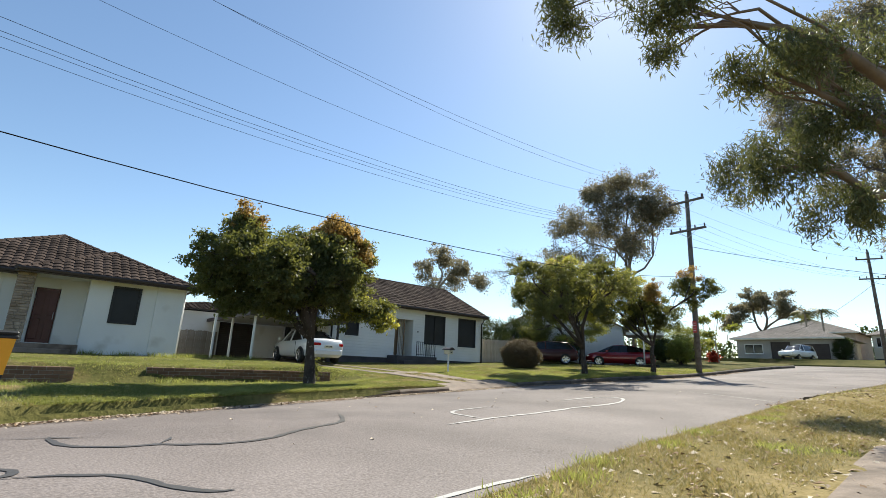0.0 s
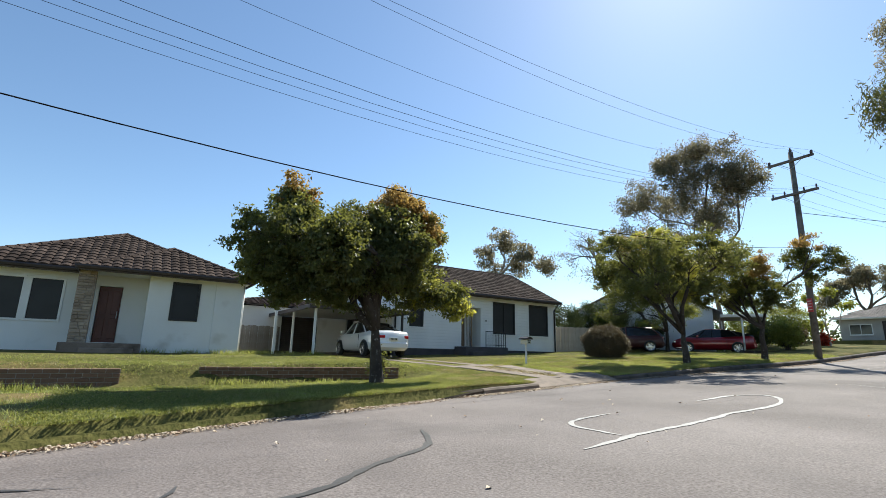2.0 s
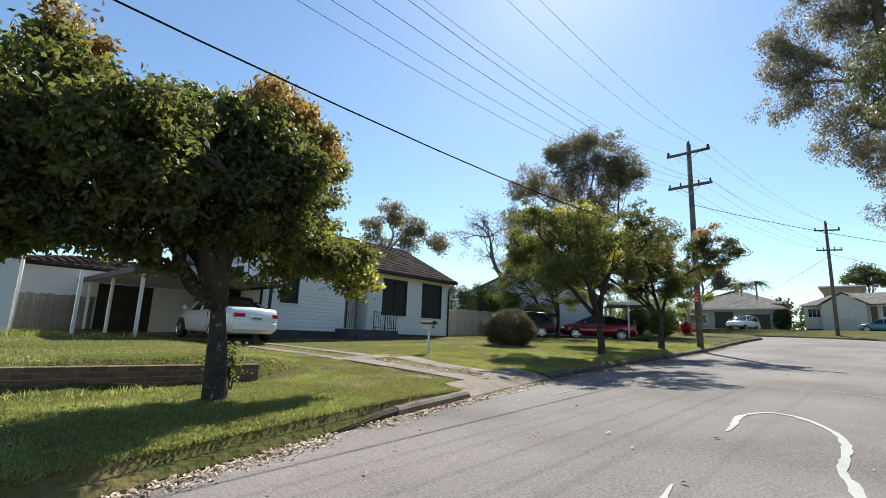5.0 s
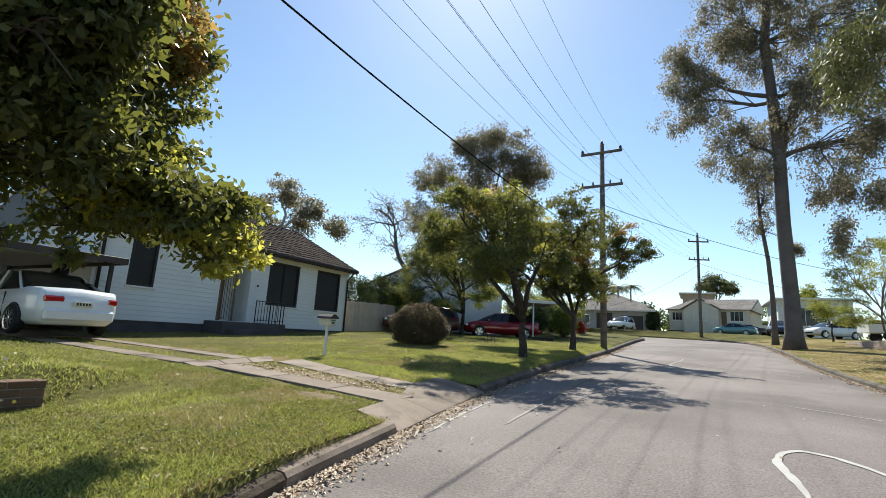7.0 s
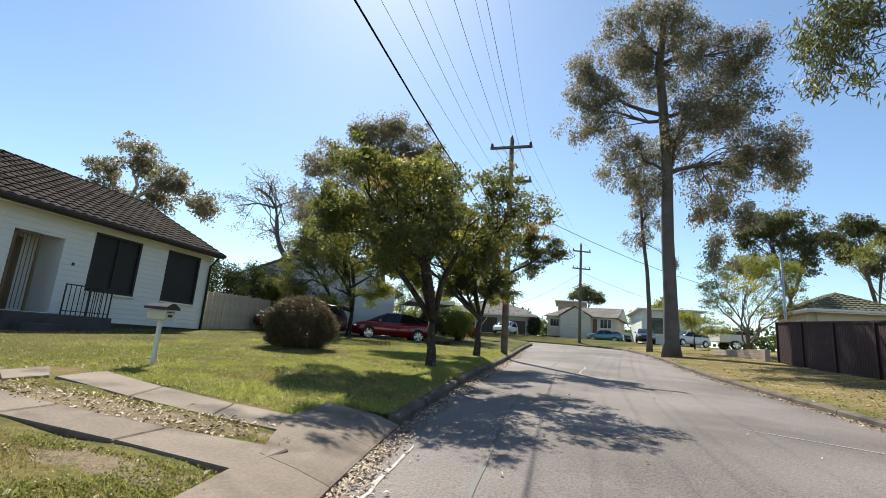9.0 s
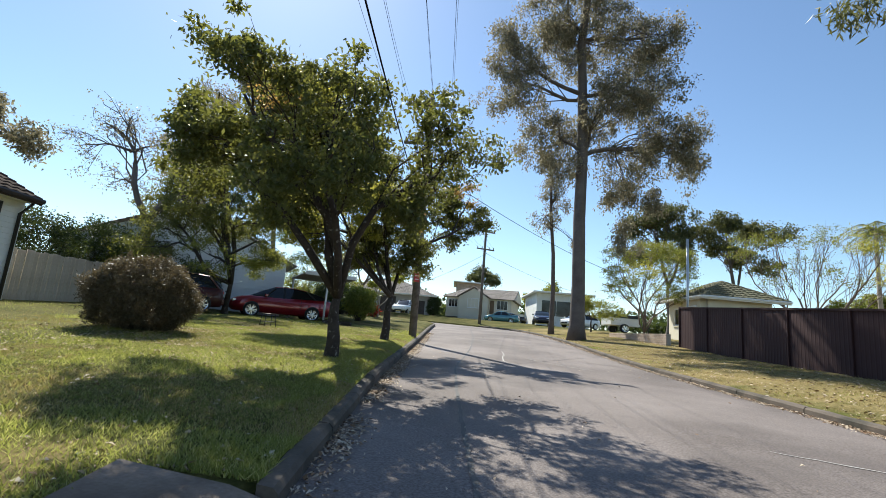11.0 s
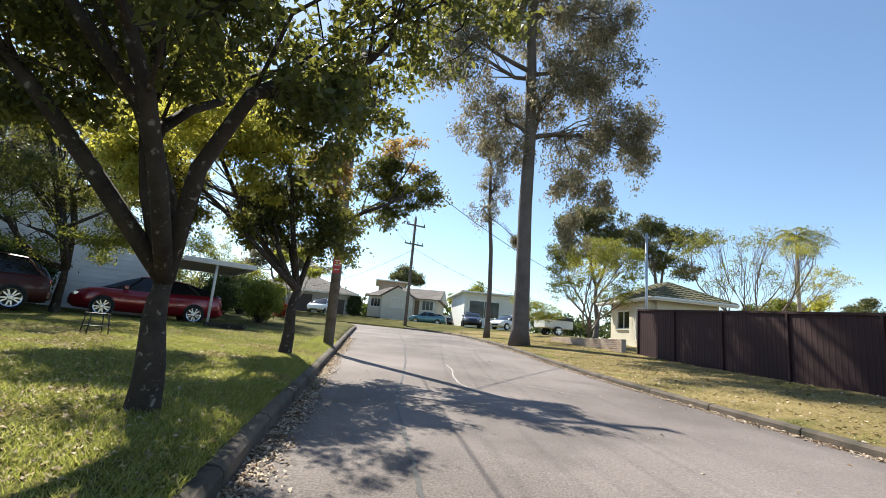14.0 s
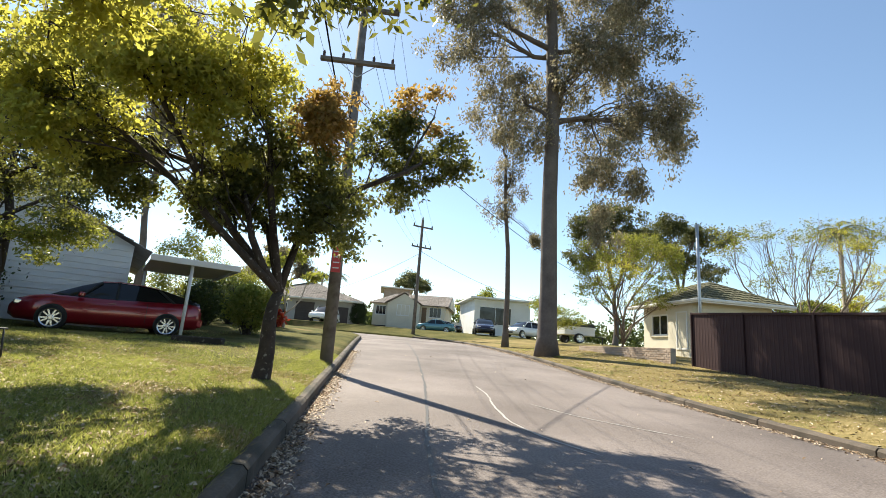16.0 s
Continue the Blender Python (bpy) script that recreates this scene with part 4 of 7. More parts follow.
# ---------------- weatherboard house ----------------
def house_boards():
    x0, x1, y0, y1, z0, zt = 11.0, 21.85, 21.9, 29.5, 1.05, 4.32
    h = thing("weatherboard_house", (16.4, 21.9, z0), "white weatherboard cottage with dark tiled gable roof and dark brick base", "house")
    base = Shape()
    for a in ((x0 + 0.03, y0 + 0.03, x1 - 0.03, y0 + 0.25), (x0 + 0.03, y1 - 0.25, x1 - 0.03, y1 - 0.03), (x0 + 0.03, y0 + 0.25, x0 + 0.25, y1 - 0.25), (x1 - 0.25, y0 + 0.25, x1 - 0.03, y1 - 0.25)):
        base.box(a[0], a[1], z0 - 0.4, a[2], a[3], 1.52)
    part("brick_base", base, BRICK_DARK, h, "dark painted brick base")
    holes = [(11.93, 12.68, 2.55, 4.08), (15.0, 16.25, 1.66, 3.68), (17.1, 18.65, 2.38, 4.07), (19.75, 21.22, 2.38, 4.10)]
    s = Shape()
    wall_boxes(s, "x", y0, 0.14, x0, x1, 1.52, zt, holes)
    side = [(23.2, 23.95, 2.3, 3.9), (26.6, 27.4, 2.3, 3.9)]
    wall_boxes(s, "y", x0, 0.14, y0 + 0.14, y1, 1.52, zt, side)
    wall_boxes(s, "y", x1 - 0.14, 0.14, y0 + 0.14, y1, 1.52, zt)
    wall_boxes(s, "x", y1 - 0.14, 0.14, x0 + 0.14, x1 - 0.14, 1.52, zt)
    part("wall", s, BOARD, h)
    boards(h, "x", y0 - 0.001, -1, x0 - 0.03, x1 + 0.03, 1.5, zt, holes)
    boards(h, "y", x0 - 0.001, -1, y0, y1, 1.5, zt, side)
    boards(h, "y", x1 + 0.001, 1, y0, y1, 1.5, zt)
    ym, slope = (y0 + y1) / 2, 0.5
    top = zt + (ym - y0 + 0.45) * slope
    for x, e in ((x0, 0.16), (x1, -0.16)):
        g = Shape().add([(x, y0, zt), (x, y1, zt), (x, ym, top - 0.25), (x + e, y0, zt), (x + e, y1, zt), (x + e, ym, top - 0.25)], [(0, 1, 2), (3, 5, 4), (0, 2, 5, 3), (1, 4, 5, 2), (0, 3, 4, 1)])
        part("gable", g, BOARD, h)
    # recessed entry
    s = Shape()
    s.box(14.96, y0 + 0.14, 1.62, 15.0, y0 + 1.0, 3.72), s.box(16.25, y0 + 0.14, 1.62, 16.29, y0 + 1.0, 3.72)
    s.box(14.96, y0 + 1.0, 1.62, 16.29, y0 + 1.06, 3.72), s.box(14.96, y0 + 0.14, 3.68, 16.29, y0 + 1.0, 3.72)
    part("entry_recess", s, BOARD, h)
    d = Shape().box(15.06, y0 + 0.93, 1.66, 15.86, y0 + 0.985, 3.62, 0.005)
    d.box(15.14, y0 + 0.91, 1.8, 15.78, y0 + 0.94, 2.5, 0.012), d.box(15.14, y0 + 0.91, 2.62, 15.78, y0 + 0.94, 3.5, 0.012)
    part("door", d, DOOR_BROWN, h, "brown timber front door")
    s = Shape()
    s.box(15.01, y0 - 0.04, 1.66, 15.07, y0 + 0.02, 3.66, 0.01), s.box(15.60, y0 - 0.04, 1.66, 15.66, y0 + 0.02, 3.66, 0.01), s.box(15.01, y0 - 0.04, 3.60, 15.66, y0 + 0.02, 3.66, 0.01)
    for k in range(1, 6):
        s.box(15.01 + 0.1 * k, y0 - 0.02, 1.7, 15.02 + 0.1 * k, y0, 3.62)
    part("screen_door", s, DOOR_BROWN, h, "open brown slatted screen door")
    window(h, "x", y0, -1, *holes[0], BLACK_METAL, SCREEN, 1, "", BOARD)
    window(h, "x", y0, -1, *holes[2], BLACK_METAL, SCREEN, 2, "", BOARD)
    window(h, "x", y0, -1, *holes[3], BLACK_METAL, SCREEN, 1, "", BOARD)
    for q in side:
        window(h, "y", x0, -1, *q, BLACK_METAL, SCREEN)
    # porch
    part("porch", Shape().box(14.55, 20.85, z0 - 0.3, 17.25, y0 - 0.035, 1.64, 0.02), BRICK_DARK, h, "dark brick porch")
    part("porch_step", Shape().box(14.75, 20.5, z0 - 0.3, 15.75, 20.85, 1.40, 0.02), BRICK_DARK, h)
    rail = Shape().tube([(15.85, 20.95, 2.42), (17.2, 20.95, 2.42)], 0.018, 6)
    rail.tube([(15.85, 20.95, 1.74), (17.2, 20.95, 1.74)], 0.012, 6), rail.tube([(17.2, 20.95, 2.42), (17.2, 21.86, 2.42)], 0.018, 6)
    rl = part("porch_railing", rail, BLACK_METAL, h, "black wrought iron railing")
    for k in range(11):
        x = 15.87 + 0.13 * k
        part("baluster", Shape().tube([(x, 20.95, 1.64), (x, 20.95, 2.42)], 0.011 if k % 5 else 0.02, 6), BLACK_METAL, rl)
    for k in range(1, 5):
        part("baluster", Shape().tube([(17.2, 20.95 + 0.2 * k, 1.64), (17.2, 20.95 + 0.2 * k, 2.42)], 0.011, 6), BLACK_METAL, rl)
    part("house_number", Shape().box(16.55, 21.84, 3.0, 16.62, 21.868, 3.08, 0.004), BLACK_METAL, h)
    roof(h, x0 - 0.3, x1 + 0.05, y0 - 0.45, y1 + 0.45, zt + 0.02, slope, TILE_DARK, "gable", "gable")
    part("eave_lining", Shape().box(x0 - 0.2, y0 - 0.42, zt - 0.08, x1 + 0.0, y0 - 0.032, zt - 0.05), BOARD, h)
    gutter(h, [(x0 - 0.3, y0 - 0.45, zt + 0.03), (x1 + 0.05, y0 - 0.45, zt + 0.03)], FASCIA, "dark gutter", 0.14)
    for x in (x0 - 0.31, x1 + 0.06):
        for ya, yb in ((y0 - 0.45, ym), (y1 + 0.45, ym)):
            b = Shape()
            za, zb = zt - 0.0, zt + 0.0 + (ym - y0 + 0.45) * slope
            b.add([(x - 0.02, ya, za - 0.13), (x - 0.02, yb, zb - 0.13), (x - 0.02, yb, zb + 0.07), (x - 0.02, ya, za + 0.07), (x + 0.03, ya, za - 0.13), (x + 0.03, yb, zb - 0.13), (x + 0.03, yb, zb + 0.07), (x + 0.03, ya, za + 0.07)], [(0, 1, 2, 3), (4, 7, 6, 5), (0, 4, 5, 1), (1, 5, 6, 2), (2, 6, 7, 3), (3, 7, 4, 0)])
            part("barge_board", b, BOARD if x < 15 else FASCIA, h)
    downpipe(h, x1 - 0.12, y0 - 0.03, 1.3, zt, BLACK_METAL)
    downpipe(h, x0 + 0.12, y0 - 0.03, 1.3, zt, BLACK_METAL)
    return h


house_boards()


# ---------------- carport, garage, fences beside it ----------------
cp = thing("carport", (8.8, 23.5, 1.1), "flat carport on thin steel posts beside the cottage", "carport")
for x, y in ((10.78, 20.5), (6.85, 20.5), (5.75, 22.3), (10.78, 23.6), (6.85, 23.6), (10.78, 26.6), (6.85, 26.6)):
    part("post", Shape().box(x - 0.045, y - 0.045, 0.9, x + 0.045, y + 0.045, 2.98, 0.008), WHITE_TRIM if x < 10 else BLACK_METAL, cp)
part("roof_sheet", Shape().box(6.55, 20.2, 3.02, 10.95, 26.9, 3.07), ROOF_PALE, cp)
part("beam", Shape().box(6.5, 20.15, 2.92, 11.0, 20.21, 3.09, 0.01), FASCIA, cp)
for x in (6.5, 10.95):
    part("beam", Shape().box(x, 20.21, 2.92, x + 0.06, 26.9, 3.09, 0.01), FASCIA, cp)
gar = thing("garage", (7.5, 28.5, 1.15), "old pale garage with dark roller door and brown tiled roof", "garage")
s = Shape()
wall_boxes(s, "x", 27.0, 0.15, 4.6, 10.7, 0.8, 3.45, [(7.2, 9.1, 0.8, 3.0)])
wall_boxes(s, "y", 4.6, 0.15, 27.15, 32, 0.8, 3.45), wall_boxes(s, "y", 10.55, 0.15, 27.15, 32, 0.8, 3.45), wall_boxes(s, "x", 32, 0.15, 4.6, 10.7, 0.8, 3.45)
part("wall", s, RENDER_WALL, gar)
door = part("roller_door", Shape().box(7.2, 27.09, 0.85, 9.1, 27.11, 3.0), FASCIA, gar, "dark closed roller door")
for k in range(22):
    part("slat", Shape().box(7.2, 27.05, 0.85 + 0.1 * k, 9.1, 27.09, 0.94 + 0.1 * k, 0.015), FASCIA, door)
roof(gar, 3.9, 11.0, 26.6, 32.4, 3.5, 0.22, TILE_DARK, "hip", "gable")


def palings(name, a, b, height, mat, label, step=0.115, capped=False):
    """An upright timber paling fence from a to b."""
    a, b = Vector(a), Vector(b)
    f = thing(name, tuple(a), label, "fence")
    d = Vector((b.x - a.x, b.y - a.y, 0))
    n, turn = int(d.length / step), math.degrees(math.atan2(d.y, d.x))
    me = mesh_of("paling", Shape().box(0.004, -0.012, 0, step - 0.006, 0.012, height, 0.003), mat)
    r = random.Random(5)
    for k in range(n):
        p = a.lerp(b, k / n)
        ob = new("paling", me)
        ob.matrix_basis = Matrix.Translation(p - a) @ pose(0, r.uniform(-0.004, 0.004), r.uniform(-0.03, 0.02) - 0.05, 0, r.uniform(-0.7, 0.7), turn)
        ob.parent = f
    for h in (0.3, height - 0.3):
        part("rail", Shape().tube([a + Vector((0, 0.04, h)), b + Vector((0, 0.04, h))], 0.035, 4), mat, f)
    return f


palings("paling_fence", (4.35, 25.5, 1.2), (7.1, 26.9, 1.25), 1.25, PALING, "weathered grey timber paling fence between the houses")
palings("paling_fence", (22.0, 22.5, 1.45), (26.9, 22.5, 1.55), 1.62, PALING_PALE, "pale timber paling fence beside the cottage", 0.15)


# ---------------- cars on the left ----------------
car("white_sedan", (9.72, 21.5, 1.11), 90, SEDAN, CAR_WHITE, "white sedan parked nose-in under the carport", pitch=0.5)
car("red_sedan", (31.4, 17.75, ground_z(31.4, 17.75) - 0.01), 118.8, FASTBACK, CAR_RED, "deep red sedan parked on the lawn under a carport")


car("maroon_hatchback", (27.0, 20.8, ground_z(27.0, 20.8)), 128, HATCH, CAR_MAROON, "dull maroon hatchback parked in deep shade under the garden tree")


# ---------------- low brick retaining walls ----------------
def brick_wall(name, a, b, z0, courses, label, mat, width=0.23, cap=True, bl=0.24, bh=0.086):
    a, b = Vector((*a, z0)), Vector((*b, z0))
    w = thing(name, tuple(a), label, "wall")
    d = b - a
    turn = pose(0, 0, 0, 0, 0, math.degrees(math.atan2(d.y, d.x)))
    core = Shape().box(0, 0.012, -0.3, d.length, width - 0.012, courses * bh - 0.01, 0, turn)
    part("mortar_core", core, MORTAR, w, "", False, True)
    me = mesh_of("brick", Shape().box(0.005, 0, 0.005, bl - 0.005, width, bh - 0.005, 0.006), mat)
    r = random.Random(7)
    for c in range(courses):
        x = -bl / 2 if c % 2 else 0.0
        while x < d.length - 0.05:
            ob = new("brick", me)
            lo, hi = max(x, 0), min(x + bl, d.length)
            ob.matrix_basis = turn @ pose(lo, r.uniform(-0.006, 0.006), c * bh, 0, 0, r.uniform(-0.6, 0.6)) @ Matrix.Diagonal(((hi - lo) / bl, 1, 1, 1))
            ob.parent = w
            x += bl
    return w


# ---------------- wheelie bin, letterbox, poles ----------------
def wheelie_bin():
    x, y = -0.52, 7.75
    z = ground_z(x, y)
    t = thing("wheelie_bin", (x, y, z), "dark wheelie bin with a bright yellow body front and lid", "bin", turn=12)
    b = Shape()
    lo, hi = [(-0.19, -0.22), (0.19, -0.22), (0.19, 0.2), (-0.19, 0.2)], [(-0.26, -0.30), (0.26, -0.30), (0.26, 0.28), (-0.26, 0.28)]
    b.add([(p, q, 0.03) for p, q in lo] + [(p * 0.86, q * 0.86, 0.36) for p, q in hi], [(0, 1, 2, 3), (0, 1, 5, 4), (1, 2, 6, 5), (2, 3, 7, 6), (3, 0, 4, 7)])
    part("body", b, PLASTIC_DARK, t, "", False, True)
    u = Shape()
    u.add([(p * 0.87, q * 0.87, 0.36) for p, q in hi] + [(p, q, 0.78) for p, q in hi], [(0, 1, 2, 3), (0, 1, 5, 4), (1, 2, 6, 5), (2, 3, 7, 6), (3, 0, 4, 7), (4, 5, 6, 7)])
    part("upper_body", u, BIN_YELLOW, t, "yellow plastic", False, True)
    part("rim", Shape().box(-0.28, -0.32, 0.77, 0.28, 0.30, 0.81, 0.012), PLASTIC_DARK, t, "", False, True)
    part("lid", Shape().box(-0.275, -0.33, 0.812, 0.275, 0.28, 0.86, 0.02), PLASTIC_DARK, t, "", False, True)
    part("handle", Shape().tube([(-0.22, 0.3, 0.80), (-0.22, 0.38, 0.82), (0.22, 0.38, 0.82), (0.22, 0.3, 0.80)], 0.016, 6), PLASTIC_DARK, t, "", False, True)
    for s in (-1, 1):
        part("wheel", Shape().lathe([(0.06, -0.025), (0.1, -0.025), (0.1, 0.025), (0.06, 0.025)], 16, pose(s * 0.24, 0.22, 0.1, 0, 90, 0)), RUBBER, t, "", False, True)


wheelie_bin()


def letterbox():
    x, y = 12.95, 14.9
    z = ground_z(x, y)
    t = thing("letterbox", (x, y, z), "small pale letterbox on a white post in the lawn", "letterbox", turn=8)
    part("post", Shape().box(-0.028, -0.028, -0.2, 0.028, 0.028, 0.72, 0.006), WHITE_TRIM, t, "", False, True)
    part("box", Shape().box(-0.12, -0.15, 0.72, 0.12, 0.17, 0.88, 0.012), PLATE, t, "", False, True)
    part("roof", Shape().prism([(-0.18, 0.89), (0.18, 0.89), (0.16, 0.93), (0.04, 0.99), (-0.04, 0.99), (-0.16, 0.93)], -0.19, 0.2), FASCIA, t, "", False, True)
    part("slot", Shape().box(-0.09, -0.156, 0.84, 0.09, -0.146, 0.855), BLACK_METAL, t, "", False, True)
    part("number_bar", Shape().box(-0.05, -0.156, 0.77, 0.05, -0.148, 0.81), BLACK_METAL, t, "", False, True)


letterbox()


def power_pole(x, y, z, top, arms, yaw, label, sign=False, lean=(0.0, 0.0), reach=0.98):
    """A timber pole with two crossarms; yaw turns the arms. Returns the wire ends, arm by arm."""
    t = thing("power_pole", (x, y, z), label, "power pole", "power poles")
    h = top - z
    tilt = Vector((0, 0, 1)).rotation_difference(Vector((lean[0], lean[1], h))).to_matrix().to_4x4()
    stand = Matrix.Translation(Vector((x, y, z))) @ tilt
    t.matrix_basis = stand
    part("pole", Shape().tube([(0, 0, -0.3), (0, 0, h * 0.5), (0, 0, h)], [0.155, 0.14, 0.115], 14), POLE_WOOD, t, "", True, True)
    m = pose(0, 0, 0, 0, 0, yaw)
    ends = []
    for k, za in enumerate(arms):
        za -= z
        arm = part("crossarm", Shape().box(-0.06 - 0.1, -reach, za - 0.06, 0.06 - 0.1, reach, za + 0.06, 0.008, m @ pose(-0.1, 0, 0)), POLE_WOOD, t, "", False, True)
        for s in (-1, 1):
            part("brace", Shape().tube([m @ Vector((-0.16, s * 0.5, za - 0.04)), m @ Vector((-0.14, 0, za - 0.45))], 0.014, 5), STEEL, t, "", False, True)
        row = []
        for q in ((-0.92 * reach, 0.92 * reach) if k == 0 else (-0.92 * reach, -0.41 * reach, 0.41 * reach, 0.92 * reach)):
            big = 1.0 if k == 0 else 0.6
            at = m @ Vector((-0.2, q, za + 0.06))
            part("insulator", Shape().lathe([(0.02 * big, 0), (0.055 * big, 0.03), (0.075 * big, 0.07), (0.06 * big, 0.1), (0.075 * big, 0.13), (0.045 * big, 0.2), (0.02 * big, 0.22)], 10, pose(*at)), CERAMIC, arm, "", True, True)
            row.append(stand @ (at + Vector((0, 0, 0.2 * big))))
        ends.append(row)
    at = Vector((0, 0, h))
    part("top_insulator", Shape().lathe([(0.03, -0.02), (0.06, 0.05), (0.08, 0.1), (0.06, 0.14), (0.03, 0.25)], 10, pose(*at)), CERAMIC, t, "", True, True)
    ends[0].insert(1, stand @ Vector((0, 0, h + 0.2)))
    if sign:
        sg = part("sign_plate", Shape().box(-0.19, -0.11, 2.15, -0.16, 0.11, 2.8, 0.004), SIGN_RED, t, "red sign plate with pale bars", False, True)
        for k in range(4):
            part("sign_bar", Shape().box(-0.194, -0.075, 2.24 + 0.14 * k, -0.189, 0.075, 2.27 + 0.14 * k), WHITE_TRIM, sg, "", False, True)
    return ends


P1 = power_pole(27.9, 11.1, 1.42, 12.2, (11.62, 9.72), 0, "weathered timber power pole at the kerb with two crossarms", True, (1.05, 0.24), 1.05)
P2 = power_pole(57.2, 6.95, float(rz(57.2)) + 0.15, 13.1, (12.35, 10.5), 22, "timber power pole with two crossarms where the street bends")
power_pole(-20.0, 9.6, 0.9, 11.7, (10.6, 8.4), 0, "timber power pole further back along the street")


def wire(a, b, sag, r, mat=CABLE):
    a, b = Vector(a), Vector(b)
    pts = [a.lerp(b, i / 24) - Vector((0, 0, sag * 4 * (i / 24) * (1 - i / 24))) for i in range(25)]
    single("power_line", Shape().tube(pts, r, 5), mat, "thin overhead power line strung between the poles", "cable", "overhead lines")


BACK = (((8.82, 10.26, 2.65), (9.2, 11.9, 3.3), (10.18, 10.93, 3.14)), ((8.75, 8.93, 3.27), (9.26, 8.47, 2.93), (10.0, 8.56, 2.67), (10.38, 8.41, 2.56)))
for near_end, back in zip(P1, BACK):
    for p, (y, z, sag) in zip(near_end, back):
        wire((-20, y, z), p, sag, 0.0045)
for near_end, far_end in zip(P1, P2):
    for p, q in zip(near_end, far_end):
        wire(p, q, 0.65, 0.0055)
wire((-20, 9.64, 6.25), (28.4, 11.22, 6.85), 1.9, 0.012)
wire((28.6, 11.25, 8.7), (52.0, -9.0, 7.5), 0.9, 0.014)
wire((57.2, 6.95, 10.0), (75.0, 20.0, 6.8), 0.8, 0.014)
wire((57.2, 6.95, 10.2), (68.0, -9.0, 7.4), 0.6, 0.014)


# ---------------- street trees ----------------
def at_ground(x, y):
    return (x, y, ground_z(x, y))


S, Y, O = LEAF_STREET, LEAF_YELLOW_SUNLIT, LEAF_ORANGE
tree("street_tree", at_ground(5.2, 11.1), (5.1, 11.1, 1.75), 0.15,
     [(4.0, 11.1, 3.35, 1.25, 1.4, 0.95, S, 1.5), (5.7, 11.0, 3.55, 1.1, 1.3, 0.95, S, 1.4), (4.3, 10.0, 3.2, 1.0, 0.7, 0.65, S, 0.5), (3.2, 10.2, 3.3, 0.75, 0.7, 0.6, S, 0.4), (5.6, 10.1, 3.4, 0.7, 0.6, 0.5, S, 0.35), (2.85, 11.3, 3.2, 0.65, 0.8, 0.75, S, 0.6), (3.2, 11.4, 4.0, 0.65, 0.8, 0.5, S, 0.5), (3.3, 11.3, 4.4, 0.5, 0.6, 0.28, O, 0.18), (5.5, 11.3, 4.45, 0.7, 0.7, 0.38, O, 0.42),
      (4.5, 10.7, 2.9, 1.2, 0.9, 0.6, S, 0.8), (6.5, 10.9, 2.75, 0.6, 0.6, 0.45, Y, 0.22), (6.4, 11.0, 2.8, 0.6, 0.6, 0.45, S, 0.25), (6.95, 10.9, 2.5, 0.5, 0.5, 0.36, Y, 0.12), (6.9, 11.0, 2.55, 0.5, 0.5, 0.36, S, 0.16), (3.5, 11.0, 2.45, 0.65, 0.7, 0.35, S, 0.4), (6.15, 11.1, 4.1, 0.55, 0.7, 0.45, O, 0.25), (4.7, 11.3, 3.75, 0.9, 0.9, 0.6, S, 0.6)],
     BARK_DARK, "street tree with dense dark leaves and orange-tipped new growth", 150, 85, 0.105, (0.085, 0.021), 0.35, 11, group="street trees", limb_r=1.15)
tree("street_tree", at_ground(17.75, 11.65), (17.7, 11.65, 2.15), 0.135,
     [(16.0, 11.4, 4.5, 1.5, 1.5, 1.15, S, 0.8), (18.7, 11.9, 4.8, 1.5, 1.7, 1.15, S, 0.8), (17.3, 10.0, 4.9, 1.3, 1.0, 0.8, S, 0.45), (17.0, 13.8, 4.6, 1.6, 1.2, 1.0, S, 1.0), (16.2, 13.2, 5.2, 1.2, 1.2, 0.8, S, 0.6), (17.3, 12.2, 5.4, 1.4, 1.3, 0.6, S, 0.5), (17.0, 12.9, 3.7, 0.9, 0.9, 0.5, S, 0.35), (17.4, 10.8, 3.8, 0.9, 0.8, 0.45, S, 0.3),
      (17.3, 12.4, 5.85, 1.2, 1.1, 0.3, Y, 0.25), (17.2, 12.9, 5.8, 1.1, 1.1, 0.3, O, 0.12), (15.2, 12.3, 3.8, 0.9, 0.9, 0.6, S, 0.25), (19.8, 12.6, 4.9, 1.1, 1.3, 0.8, Y, 0.4), (19.0, 10.2, 4.7, 0.8, 0.7, 0.4, S, 0.2)],
     BARK_DARK, "street tree with a forked dark trunk and open leafy crown", 100, 76, 0.13, (0.09, 0.022), 0.35, 12, group="street trees", limb_r=0.95, q_range=(0.4, 0.65))
